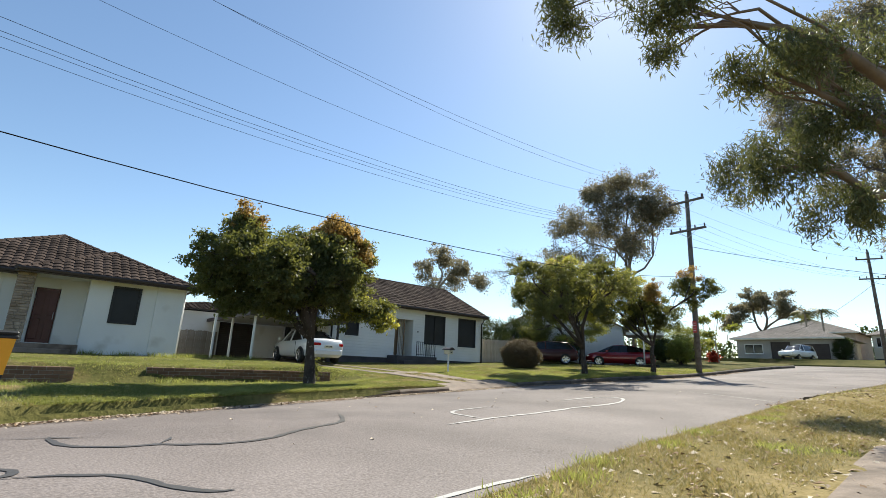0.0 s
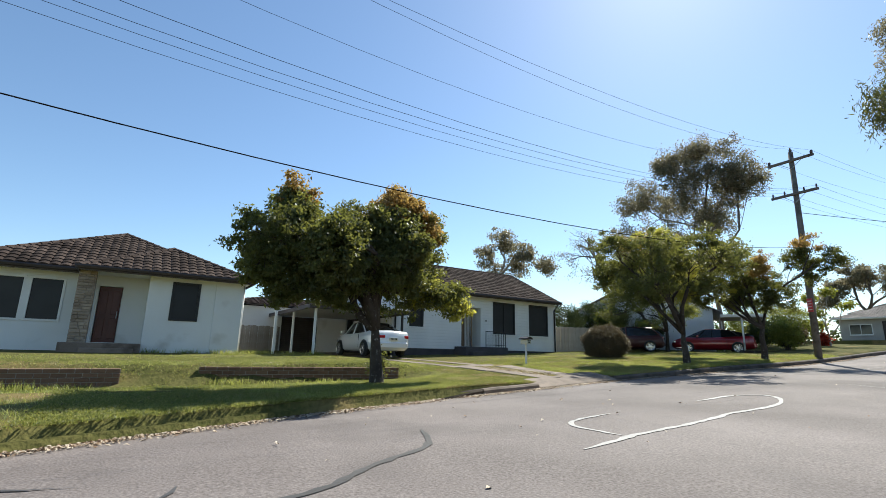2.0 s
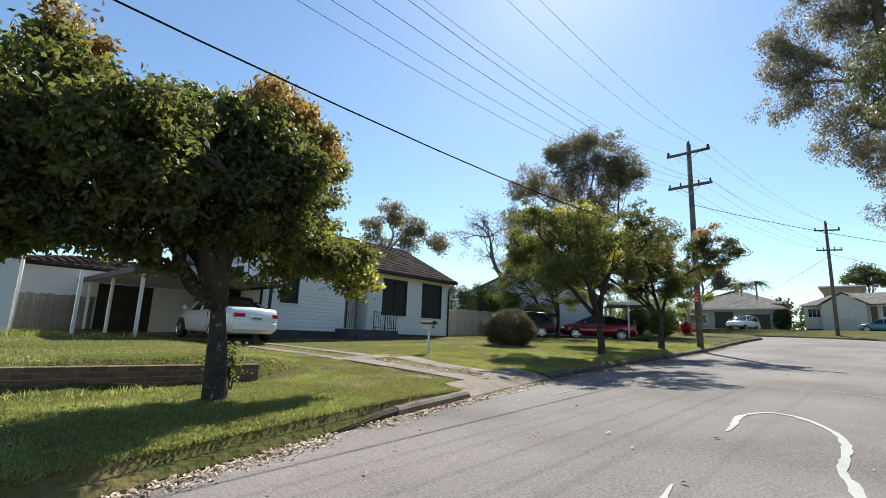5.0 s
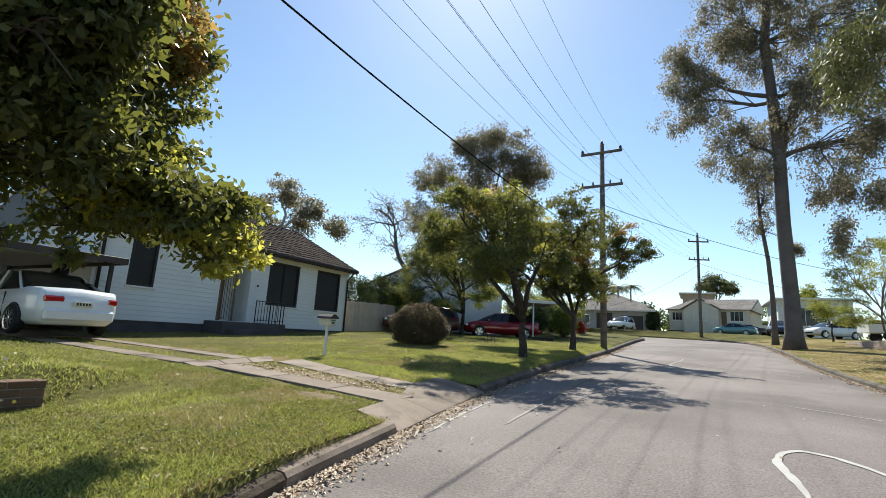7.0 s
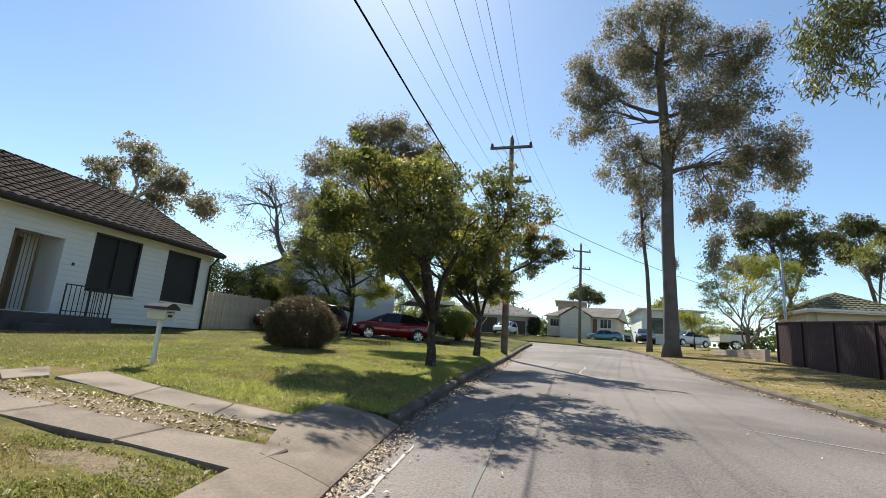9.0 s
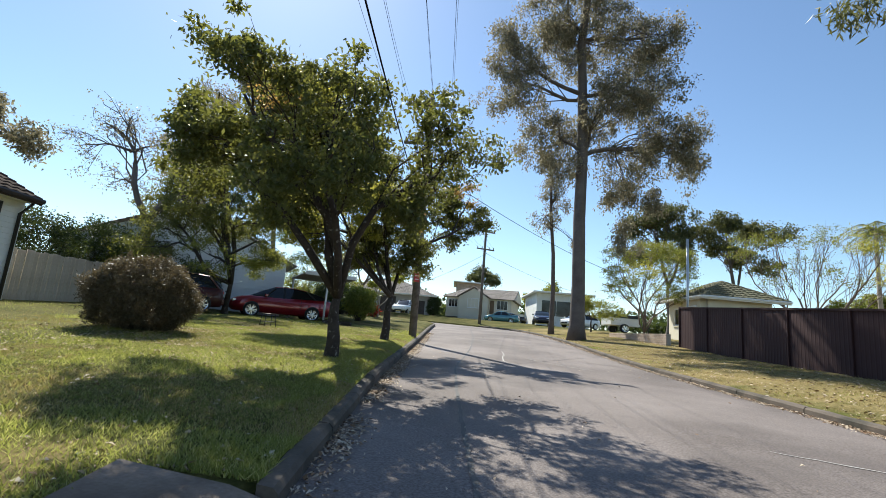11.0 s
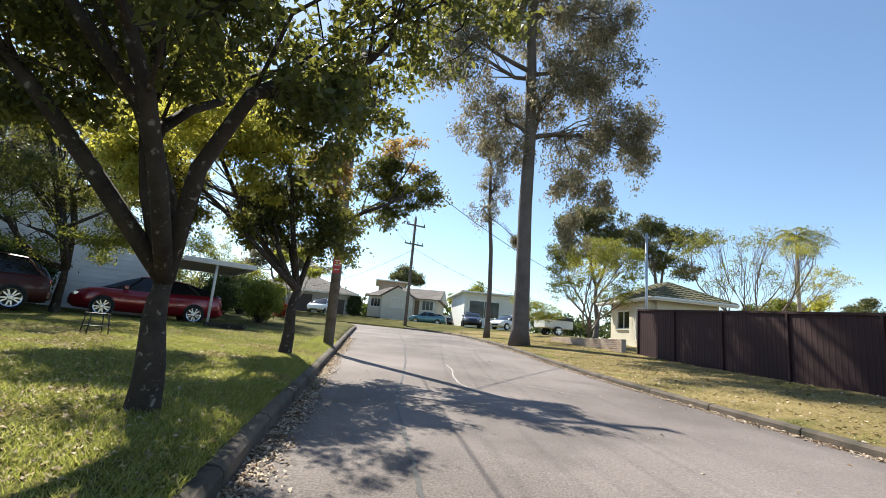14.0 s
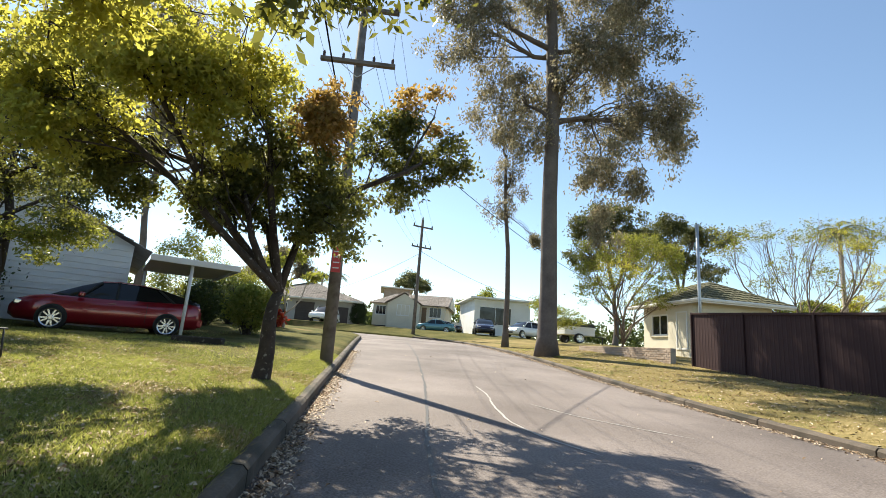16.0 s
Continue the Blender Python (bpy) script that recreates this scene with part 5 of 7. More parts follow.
# Y clumps on the near left side: backlit glow put into the leaf colour
tree("street_tree", at_ground(23.65, 11.6), (23.6, 11.5, 2.6), 0.14,
     [(23.3, 12.7, 4.9, 1.3, 1.3, 1.1, S, 0.9), (22.9, 12.4, 5.8, 1.2, 1.3, 0.7, Y, 0.7), (24.2, 9.5, 5.3, 0.95, 0.95, 1.0, S, 1.0), (24.1, 9.4, 6.2, 0.6, 0.6, 0.3, O, 0.12), (23.3, 11.1, 5.2, 0.75, 0.75, 0.7, O, 0.5), (23.9, 11.0, 4.3, 1.1, 1.1, 0.6, S, 0.6),
      (22.2, 13.6, 5.3, 1.1, 1.2, 0.9, Y, 0.9), (22.3, 14.6, 4.7, 1.1, 1.1, 0.9, Y, 0.9), (23.7, 14.7, 5.0, 1.1, 1.0, 0.9, S, 0.8), (24.6, 12.3, 4.6, 1.1, 1.1, 0.9, S, 0.6), (23.6, 12.5, 3.9, 1.0, 0.9, 0.5, S, 0.4), (23.8, 10.7, 3.8, 1.0, 0.8, 0.45, S, 0.4), (23.2, 13.9, 4.2, 1.1, 1.0, 0.6, S, 0.6), (22.4, 12.2, 5.1, 0.8, 0.9, 0.8, Y, 0.5)],
     BARK_DARK, "street tree with orange and green leaves, low forked trunk", 84, 78, 0.13, (0.092, 0.023), 0.35, 13, group="street trees", limb_r=0.78, q_range=(0.4, 0.7))

# the tall gum on the verge
G = LEAF_GUM
gum_path = [(36.6, 2.5, 2.0), (36.6, 2.5, 5.0), (36.55, 2.6, 9.0), (36.55, 2.55, 13.0), (36.5, 2.7, 17.0), (36.4, 2.9, 20.5), (36.3, 2.6, 24.0)]
tree("gum_tree", (36.6, 2.5, ground_z(36.6, 2.5)), (36.3, 2.6, 24), 0.42,
     [(36.5, 6.6, 17.3, 2.3, 2.5, 1.9, G, 1.0), (37.0, 4.0, 14.4, 2.2, 2.5, 1.9, G, 1.0), (36.0, -0.4, 17.0, 2.6, 2.8, 2.4, G, 1.3), (37.0, -3.2, 14.4, 2.2, 1.9, 2.3, G, 1.1), (36.4, 2.2, 20.3, 3.0, 3.6, 2.6, G, 1.5),
      (36.5, 0.3, 11.3, 1.6, 1.9, 1.3, G, 0.45), (36.5, -1.4, 10.4, 0.8, 1.0, 0.8, G, 0.15), (36.5, 7.7, 19.9, 1.6, 1.7, 1.4, G, 0.6), (36.5, 1.4, 23.8, 2.8, 3.2, 2.3, G, 1.2), (36.6, -1.6, 21.4, 2.4, 2.5, 2.2, G, 1.0),
      (36.8, -0.7, 13.7, 2.0, 2.0, 1.8, G, 0.7), (36.0, 1.5, 16.0, 2.2, 2.2, 2.2, G, 0.8), (36.5, 4.7, 22.6, 2.4, 2.3, 1.9, G, 0.9), (36.7, 3.4, 11.9, 1.2, 1.3, 1.0, G, 0.25), (37.2, -0.2, 8.4, 0.9, 0.9, 1.0, G, 0.18)],
     BARK_GUM, "tall eucalyptus with a dark straight trunk on the verge", 98, 60, 0.27, (0.19, 0.040), 0.75, 21, mains=11, limbs_from=8.0, trunk_path=gum_path, sag=0.06, twig=0.014, flare=1.45, shell=0.1, flat=1.1, split=9, q_range=(0.4, 0.68), q_tall=1.35, limb_r=0.8)
tree("gum_tree", (43.2, 2.6, ground_z(43.2, 2.6)), (43.2, 3.0, 14), 0.17,
     [(43.2, 2.9, 13.0, 1.2, 1.2, 1.4, G, 0.7), (43.2, 3.6, 10.4, 1.0, 1.0, 0.9, G, 0.4), (43.4, 2.5, 11.5, 1.0, 1.0, 1.0, G, 0.4), (43.0, 1.1, 8.6, 0.4, 0.4, 0.4, G, 0.03), (43.2, 3.3, 15.0, 1.1, 1.1, 1.0, G, 0.5)],
     BARK_GUM, "thin young eucalyptus with sparse leaves", 60, 36, 0.2, (0.17, 0.032), 0.8, 22, trunk_path=[(43.2, 2.6, 2), (43.2, 2.6, 5.5), (43.2, 2.7, 8), (43.2, 3.0, 11), (43.2, 3.1, 14)], limbs_from=5.0, twig=0.010, flat=1.2, split=9, q_range=(0.3, 0.5), q_tall=1.0)

# the gum over the verge where the walk begins
N = LEAF_GUM_NEAR
tree("overhanging_gum_tree", at_ground(12.9, 0.2), (12.3, 0.4, 9.5), 0.32,
     [(9.4, 2.0, 6.75, 1.1, 0.8, 0.5, N, 0.8), (7.9, 3.1, 7.5, 0.9, 0.8, 0.5, N, 0.8), (6.7, 4.5, 8.1, 0.7, 0.7, 0.4, N, 0.5), (10.3, 2.3, 5.2, 0.8, 0.7, 0.7, N, 0.8), (11.2, 1.7, 4.45, 0.7, 0.6, 0.5, N, 0.6), (14.7, 4.0, 6.9, 0.9, 0.9, 0.7, N, 0.8),
      (11.4, 1.2, 7.9, 1.4, 1.2, 0.9, N, 0.9), (13.2, 1.6, 8.6, 1.5, 1.4, 1.0, N, 0.8), (10.9, 1.5, 5.9, 0.9, 0.7, 0.6, N, 0.6)],
     BARK_BRANCH, "large eucalyptus with long hanging leaves over the verge", 88, 42, 0.15, (0.15, 0.0145), 0.75, 23, mains=4, trunk_path=[(12.9, 0.2, 0.6), (12.9, 0.15, 2.5), (12.7, 0.2, 4.6), (12.5, 0.3, 6.4), (12.4, 0.3, 8.2)], limbs_from=4.0, sag=0.05, twig=0.008, flat=1.2)

# behind the cottages
tree("far_gum_tree", at_ground(46, 24.5), (45.8, 24.5, 11), 0.24,
     [(45.5, 26.2, 20.0, 3.2, 3.0, 2.2, G, 1.2), (46.5, 22.2, 18.6, 2.8, 2.8, 2.2, G, 1.0), (45.0, 30.2, 17.6, 2.8, 2.8, 2.0, G, 0.9), (46.4, 24.4, 21.8, 2.6, 2.4, 1.4, G, 0.7), (46.2, 20.4, 17.0, 2.2, 2.0, 1.6, G, 0.6), (44.5, 31.6, 13.6, 2.6, 2.6, 2.0, G, 0.6), (45.5, 26.8, 16.2, 3.0, 3.0, 2.2, G, 1.0), (46, 23.0, 14.4, 2.6, 2.4, 1.8, G, 0.7), (44.5, 28.0, 12.6, 2.6, 2.6, 1.8, G, 0.6)],
     BARK_GUM, "big eucalyptus with a broad rusty-green crown behind the houses", 105, 56, 0.36, (0.23, 0.055), 0.5, 31, mains=7, limbs_from=5, sag=0.05, shell=0.15, twig=0.014, flat=0.9, split=9, q_range=(0.42, 0.7), q_tall=1.2, limb_r=0.8)
tree("far_gum_tree", at_ground(28.5, 34.5), (28.0, 34.5, 8), 0.22,
     [(28.3, 34.3, 11.6, 1.9, 2.0, 1.3, G, 0.8), (28.5, 31.2, 9.9, 1.4, 1.4, 1.1, G, 0.6), (28.7, 29.2, 8.5, 1.1, 1.1, 0.9, G, 0.4), (28.2, 36.2, 10.5, 1.5, 1.4, 1.3, G, 0.6), (28.5, 32.8, 8.6, 1.5, 1.5, 1.0, G, 0.45), (28.4, 35.6, 8.6, 1.3, 1.3, 1.0, G, 0.35)],
     BARK_PALE, "pale-limbed eucalyptus with an open crown behind the roof", 75, 44, 0.25, (0.20, 0.048), 0.45, 32, limbs_from=4, sag=0.05, twig=0.013, flat=0.8, split=7, q_range=(0.4, 0.65), q_tall=0.9)
tree("bare_tree", at_ground(29.8, 23.4), (29.9, 23.9, 5.6), 0.2,
     [(30.0, 26.6, 10.0, 1.6, 1.7, 1.3, G, 0.5), (30.0, 24.2, 9.2, 1.6, 1.6, 1.3, G, 0.5), (30.0, 21.9, 8.8, 1.5, 1.5, 1.2, G, 0.7), (30.0, 28.2, 8.9, 1.3, 1.3, 1.0, G, 0.35), (30.0, 22.6, 7.0, 1.6, 1.6, 1.2, G, 0.8), (30.2, 25.6, 7.4, 1.4, 1.4, 1.0, G, 0.4)],
     BARK_GUM, "half-bare tree with grey twigs behind the paling fence", 150, 5, 0.2, (0.13, 0.03), 0.3, 33, limbs_from=3, sag=0.06, twig=0.016, limb_r=1.35, split=9, q_range=(0.4, 0.65), q_tall=1.0)
tree("garden_tree", at_ground(28.4, 18.9), (28.3, 18.8, 2.9), 0.14,
     [(27.5, 21.0, 5.0, 1.6, 1.6, 1.1, S, 0.8), (27.8, 19.3, 5.2, 1.5, 1.5, 1.1, S, 0.8), (27.8, 17.8, 5.4, 1.3, 1.3, 1.0, S, 0.6), (27.5, 16.9, 4.4, 1.0, 1.0, 0.8, S, 0.4), (27.5, 20.4, 6.2, 1.6, 1.6, 1.0, S, 0.7), (27.0, 19.2, 3.9, 1.3, 1.3, 0.7, LEAF_LIGHT, 0.25), (26.6, 21.6, 3.9, 1.2, 1.2, 0.8, S, 0.5), (27.4, 18.8, 7.1, 1.5, 1.7, 0.9, S, 0.8), (27.4, 20.6, 7.4, 1.4, 1.5, 0.9, S, 0.7), (27.2, 17.3, 3.6, 0.9, 1.0, 0.5, LEAF_LIGHT, 0.4)],
     BARK_DARK, "spreading garden tree with fine leaves beside the parked car", 85, 60, 0.17, (0.09, 0.022), 0.3, 34, limb_r=1.2, split=8, q_range=(0.35, 0.6), q_tall=0.9)
tree("garden_tree", at_ground(33.5, 22.5), (33.4, 22.4, 4.0), 0.2,
     [(32.6, 22.6, 7.6, 2.2, 2.2, 1.6, S, 1.0), (35.0, 21.6, 8.2, 2.0, 2.0, 1.5, S, 0.9), (31.0, 24.0, 6.4, 2.0, 2.0, 1.4, S, 0.9), (33.5, 20.6, 6.0, 1.6, 1.6, 1.1, S, 0.6)],
     BARK_DARK, "tall leafy garden tree between the houses", 65, 95, 0.2, (0.12, 0.03), 0.2, 35)
for k, (x, y, h, w, m) in enumerate(((28.4, 24.6, 3.6, 1.9, LEAF_DARK), (31.3, 23.6, 3.4, 1.8, LEAF_DARK), (25.2, 24.6, 3.4, 1.7, LEAF_DARK), (28.6, 23.2, 2.8, 1.3, LEAF_LIGHT), (30.2, 21.4, 2.0, 1.1, LEAF_DARK), (41.0, 19.6, 4.4, 2.0, LEAF_LIGHT), (45.0, 18.4, 3.4, 1.7, LEAF_LIGHT))):
    shrub("tall_shrub", at_ground(x, y), (w, w, h / 2), m, "dense dark green shrubs behind the fence" if m is LEAF_DARK else "bright green leafy shrub", 220, 60, (0.10, 0.03), 40 + k, spread=0.2)
shrub("round_bush", at_ground(18.2, 15.5), (1.12, 1.12, 0.84), LEAF_BUSH, "dense rounded brownish-green bush on the lawn", 1000, 60, (0.06, 0.009), 50, spread=0.07, shell=0.75, lumpy=0.16)
shrub("rose_bush", at_ground(5.9, 12.6), (0.28, 0.28, 0.4), LEAF_STREET, "straggly rose bush with dull red blooms beside the tree", 50, 18, (0.045, 0.02), 52, spread=0.1, shell=0.3)
shrub("garden_shrub", at_ground(33.4, 14.4), (0.85, 0.85, 0.95), LEAF_LIGHT, "bright green leafy shrub beside the parked car", 150, 45, (0.12, 0.03), 51, spread=0.14)

# ---------------- the brown fence and what lies behind it ----------------
def fence_top(x):
    return float(ground_z(7.7, -1.2) + (ground_z(31.5, -1.2) - ground_z(7.7, -1.2)) * (x - 7.7) / 23.8) + 1.80


def steel_fence():
    f = thing("steel_fence", (25.0, -1.3, 1.5), "dark brown ribbed steel fence along the verge", "fence")
    xs = [31.6 - 2.38 * k for k in range(11)]
    for a, b in zip(xs[1:], xs[:-1]):
        za, zb = ground_z(a, -1.2), ground_z(b, -1.2)
        z, ta, tb = min(za, zb) - 0.1, fence_top(a), fence_top(b)
        s = Shape()
        n = 16
        prof = []
        for k in range(n):
            x = a + 0.03 + (b - a - 0.06) * k / n
            w = (b - a - 0.06) / n
            prof += [(x, -1.211), (x + w * 0.6, -1.211), (x + w * 0.72, -1.206), (x + w * 0.88, -1.206)]
        prof.append((b - 0.03, -1.211))
        v = [(p, q, z) for p, q in prof] + [(p, q, fence_top(p)) for p, q in prof]
        m = len(prof)
        s.add(v, [(i, i + 1, m + i + 1, m + i) for i in range(m - 1)])
        part("panel", s, FENCE_BROWN, f)
        part("rail", Shape().prism([(a + 0.03, ta - 0.02), (b - 0.03, tb - 0.02), (b - 0.03, tb + 0.04), (a + 0.03, ta + 0.04)], -1.25, -1.16), FENCE_BROWN, f)
        part("post", Shape().box(b - 0.03, -1.255, z - 0.1, b + 0.03, -1.155, tb + 0.045, 0.008), FENCE_BROWN, f)

    f.location.y += 0.24


steel_fence()
single("steel_pole", Shape().tube([(31.75, -1.4, 1.6), (31.75, -1.4, 7.15)], 0.055, 10), STEEL, "tall plain galvanised steel pole beside the fence", "pole", at=(31.75, -1.4, 1.8), smooth=True)


def cream_house():
    x0, x1, y0, y1, z0, zt = 35.8, 40.6, -8.0, -4.5, 2.0, 4.9
    h = thing("cream_house", (36.0, y1, z0), "cream bungalow with a mossy tiled hip roof behind the fence", "house")
    s = Shape()
    win = [(38.4, 39.8, 3.4, 4.45), (36.4, 37.2, 2.7, 4.45)]
    wall_boxes(s, "x", y1 - 0.2, 0.2, x0, x1, z0 - 0.4, zt, win)
    wall_boxes(s, "y", x1 - 0.2, 0.2, y0, y1 - 0.2, z0 - 0.4, zt), wall_boxes(s, "x", y0, 0.2, x0, x1 - 0.2, z0 - 0.4, zt), wall_boxes(s, "y", x0, 0.2, y0 + 0.2, y1 - 0.2, z0 - 0.4, zt)
    part("wall", s, CREAM, h)
    part("porch_return", Shape().box(36.0, y1, z0 - 0.4, 37.9, y1 + 0.35, zt), CREAM, h)
    window(h, "x", y1, 1, *win[0], WHITE_TRIM, GLASS_DARK, 2, "", CREAM)
    window(h, "x", y1 + 0.35, 1, *win[1], WHITE_TRIM, SCREEN, 1)
    roof(h, 35.2, 41.2, -8.6, -3.9, zt + 0.02, 0.5, TILE_MOSS)
    gutter(h, [(41.2, -3.9, zt + 0.02), (35.2, -3.9, zt + 0.02), (35.2, -8.6, zt + 0.02)], WHITE_TRIM)


cream_house()
brick_wall("brick_garden_wall", (32.6, -1.0), (39.6, -0.55), 1.88, 8, "low weathered pale brick garden wall", BRICK_PALE)
brick_wall("brick_retaining_wall", (-4.2, 13.3), (0.72, 13.45), 0.50, 4, "low brown brick retaining wall in the lawn", BRICK_RED)
brick_wall("brick_retaining_wall", (2.15, 13.75), (6.9, 13.35), 0.53, 4, "low brown brick retaining wall in the lawn", BRICK_RED)
L = LEAF_LIGHT
tree("crepe_myrtle", at_ground(38.2, -1.9), (38.2, -1.95, 2.75), 0.10,
     [(38.2, -0.3, 7.0, 1.3, 1.2, 1.1, L, 0.6), (38.2, -2.4, 7.6, 1.5, 1.4, 1.2, L, 0.8), (38.2, -3.9, 7.1, 1.3, 1.2, 1.0, L, 0.6), (38.2, -2.0, 6.0, 1.4, 1.4, 1.0, Y, 0.5), (38.2, -0.5, 5.6, 1.1, 1.1, 0.9, L, 0.45), (38.2, -4.2, 5.9, 1.1, 1.1, 0.9, L, 0.4), (37.7, -3.0, 5.0, 1.0, 1.0, 0.7, L, 0.25)],
     BARK_BRANCH, "multi-stemmed garden tree with light green leaves", 120, 34, 0.16, (0.10, 0.026), 0.2, 61, mains=7, twig=0.012, limb_r=0.95, limbs_from=2.4, split=9, q_range=(0.35, 0.6), q_tall=1.0, sag=0.03)
tree("garden_tree", at_ground(37.5, -11.5), (37.5, -11.6, 2.6), 0.12,
     [(37.5, -7.7, 8.4, 1.4, 1.3, 1.0, L, 0.5), (37.5, -9.5, 8.6, 1.4, 1.4, 1.0, L, 0.35), (37.5, -11.2, 7.9, 1.5, 1.5, 1.2, L, 0.3), (37.5, -12.8, 9.4, 1.4, 1.3, 1.0, L, 0.4), (37.5, -14.2, 9.0, 1.4, 1.3, 1.1, Y, 0.8), (37.5, -15.6, 9.8, 1.3, 1.2, 1.0, L, 0.5), (37.5, -13.6, 7.2, 1.5, 1.5, 1.1, L, 0.4), (37.5, -9.2, 6.6, 1.2, 1.2, 0.9, L, 0.25), (37.5, -16.4, 7.2, 1.4, 1.4, 1.1, Y, 0.8)],
     BARK_BRANCH, "sparse garden tree with pale upright stems behind the fence", 150, 12, 0.15, (0.10, 0.026), 0.2, 62, mains=9, limbs_from=2.0, limb_r=0.85, twig=0.015, split=9, q_range=(0.35, 0.6), q_tall=1.0, sag=0.03)
K = LEAF_GUM_NEAR
tree("far_gum_tree", at_ground(62, -14), (62, -14, 9), 0.3,
     [(62, -13.6, 16.8, 2.8, 2.8, 2.0, K, 1.0), (62, -11.4, 15.6, 2.2, 2.2, 1.7, K, 0.8), (62, -16.2, 15.8, 2.4, 2.4, 1.8, K, 0.8), (62, -14.0, 13.6, 2.8, 2.8, 1.8, K, 0.8), (62, -10.6, 12.4, 2.0, 2.0, 1.6, K, 0.5)],
     BARK_GUM, "dark-crowned eucalyptus rising behind the cream house", 90, 46, 0.38, (0.27, 0.07), 0.5, 63, limbs_from=5, split=14, q_range=(0.3, 0.5), q_tall=1.4)
tree("far_gum_tree", at_ground(62, -21.5), (62, -21.5, 8), 0.26,
     [(62, -20.6, 16.6, 2.4, 2.4, 1.3, K, 0.8), (62, -23.4, 15.8, 2.2, 2.2, 1.3, K, 0.7), (62, -19.6, 14.0, 2.0, 2.0, 1.1, K, 0.6), (62, -22.2, 12.8, 2.2, 2.2, 1.3, K, 0.6), (62, -26.2, 15.6, 2.2, 2.2, 1.5, K, 0.5), (62, -25.0, 12.0, 1.8, 1.8, 1.1, K, 0.4)],
     BARK_GUM, "open-crowned eucalyptus far behind the fence", 80, 46, 0.38, (0.27, 0.07), 0.5, 65, limbs_from=4, split=13, q_range=(0.28, 0.46), q_tall=1.3)
tree("garden_tree", at_ground(46.0, -1.0), (46, -1, 3.6), 0.07,
     [(46, -0.6, 5.0, 1.5, 1.4, 0.8, L, 0.8), (46.2, -2.2, 4.6, 1.4, 1.3, 0.8, L, 0.8)], BARK_DARK, "small light green garden tree", 90, 30, 0.2, (0.10, 0.035), 0.2, 64, split=8, q_range=(0.35, 0.6), q_tall=1.0)
tree("garden_tree", at_ground(58, -38), (58, -38, 5), 0.15,
     [(58, -33, 7.6, 2.6, 2.6, 1.8, L, 0.8), (58, -38, 8.0, 3.0, 3.0, 2.2, Y, 1.0), (58, -43, 8.4, 3.0, 3.0, 2.2, K, 1.0), (58, -29, 6.6, 2.2, 2.2, 1.6, L, 0.6)], BARK_DARK, "mixed garden trees far beyond the steel fence", 160, 30, 0.3, (0.24, 0.08), 0.2, 66, split=10, q_range=(0.3, 0.5), q_tall=1.0)


def palm(x, y, top, label, count=15):
    """A slim palm: ringed trunk and arching fronds of narrow leaflets."""
    z = ground_z(x, y)
    t = thing("palm_tree", (x, y, z), label, "palm")
    r = random.Random(8)
    part("trunk", Shape().tube([(0, 0, -0.2), (0.1, 0, (top - z) * 0.5), (0, 0, top - z)], [0.19, 0.14, 0.12], 10), BARK_PALE, t, "", True, True)
    for k in range(count):
        a, rise, length = 6.283 * k / count + r.uniform(-0.2, 0.2), r.uniform(0.1, 1.2), r.uniform(2.0, 2.7)
        line = [Vector((math.cos(a) * length * q, math.sin(a) * length * q, top - z + rise * q * 1.6 - 1.9 * q * q)) for q in (0, 0.2, 0.4, 0.6, 0.8, 1.0)]
        s = Shape().tube(line, [0.03, 0.025, 0.02, 0.015, 0.01, 0.005], 4, False)
        side = Vector((-math.sin(a), math.cos(a), 0))
        for i in range(30):
            q = 0.15 + 0.85 * i / 30
            c = line[min(4, int(q * 5))].lerp(line[min(5, int(q * 5) + 1)], q * 5 - int(q * 5))
            d = (line[5] - line[4]).normalized()
            w = 0.55 * math.sin(3.14 * min(1, q * 0.85 + 0.15)) + 0.1
            for sgn in (1, -1):
                tip = c + side * sgn * w + d * 0.25 - Vector((0, 0, 0.3 * w))
                s.add([tuple(c), tuple(c + d * 0.05), tuple(tip)], [(0, 1, 2)])
        part("frond", s, LEAF_GUM_NEAR, t, "", False, True)


palm(44.0, -21.2, 12.0, "slim palm with arching fronds above the garden trees")
palm(88.0, 17.0, 11.4, "slim palm standing behind the houses at the bend")
palm(88.0, 19.0, 11.2, "slim palm standing behind the houses at the bend")


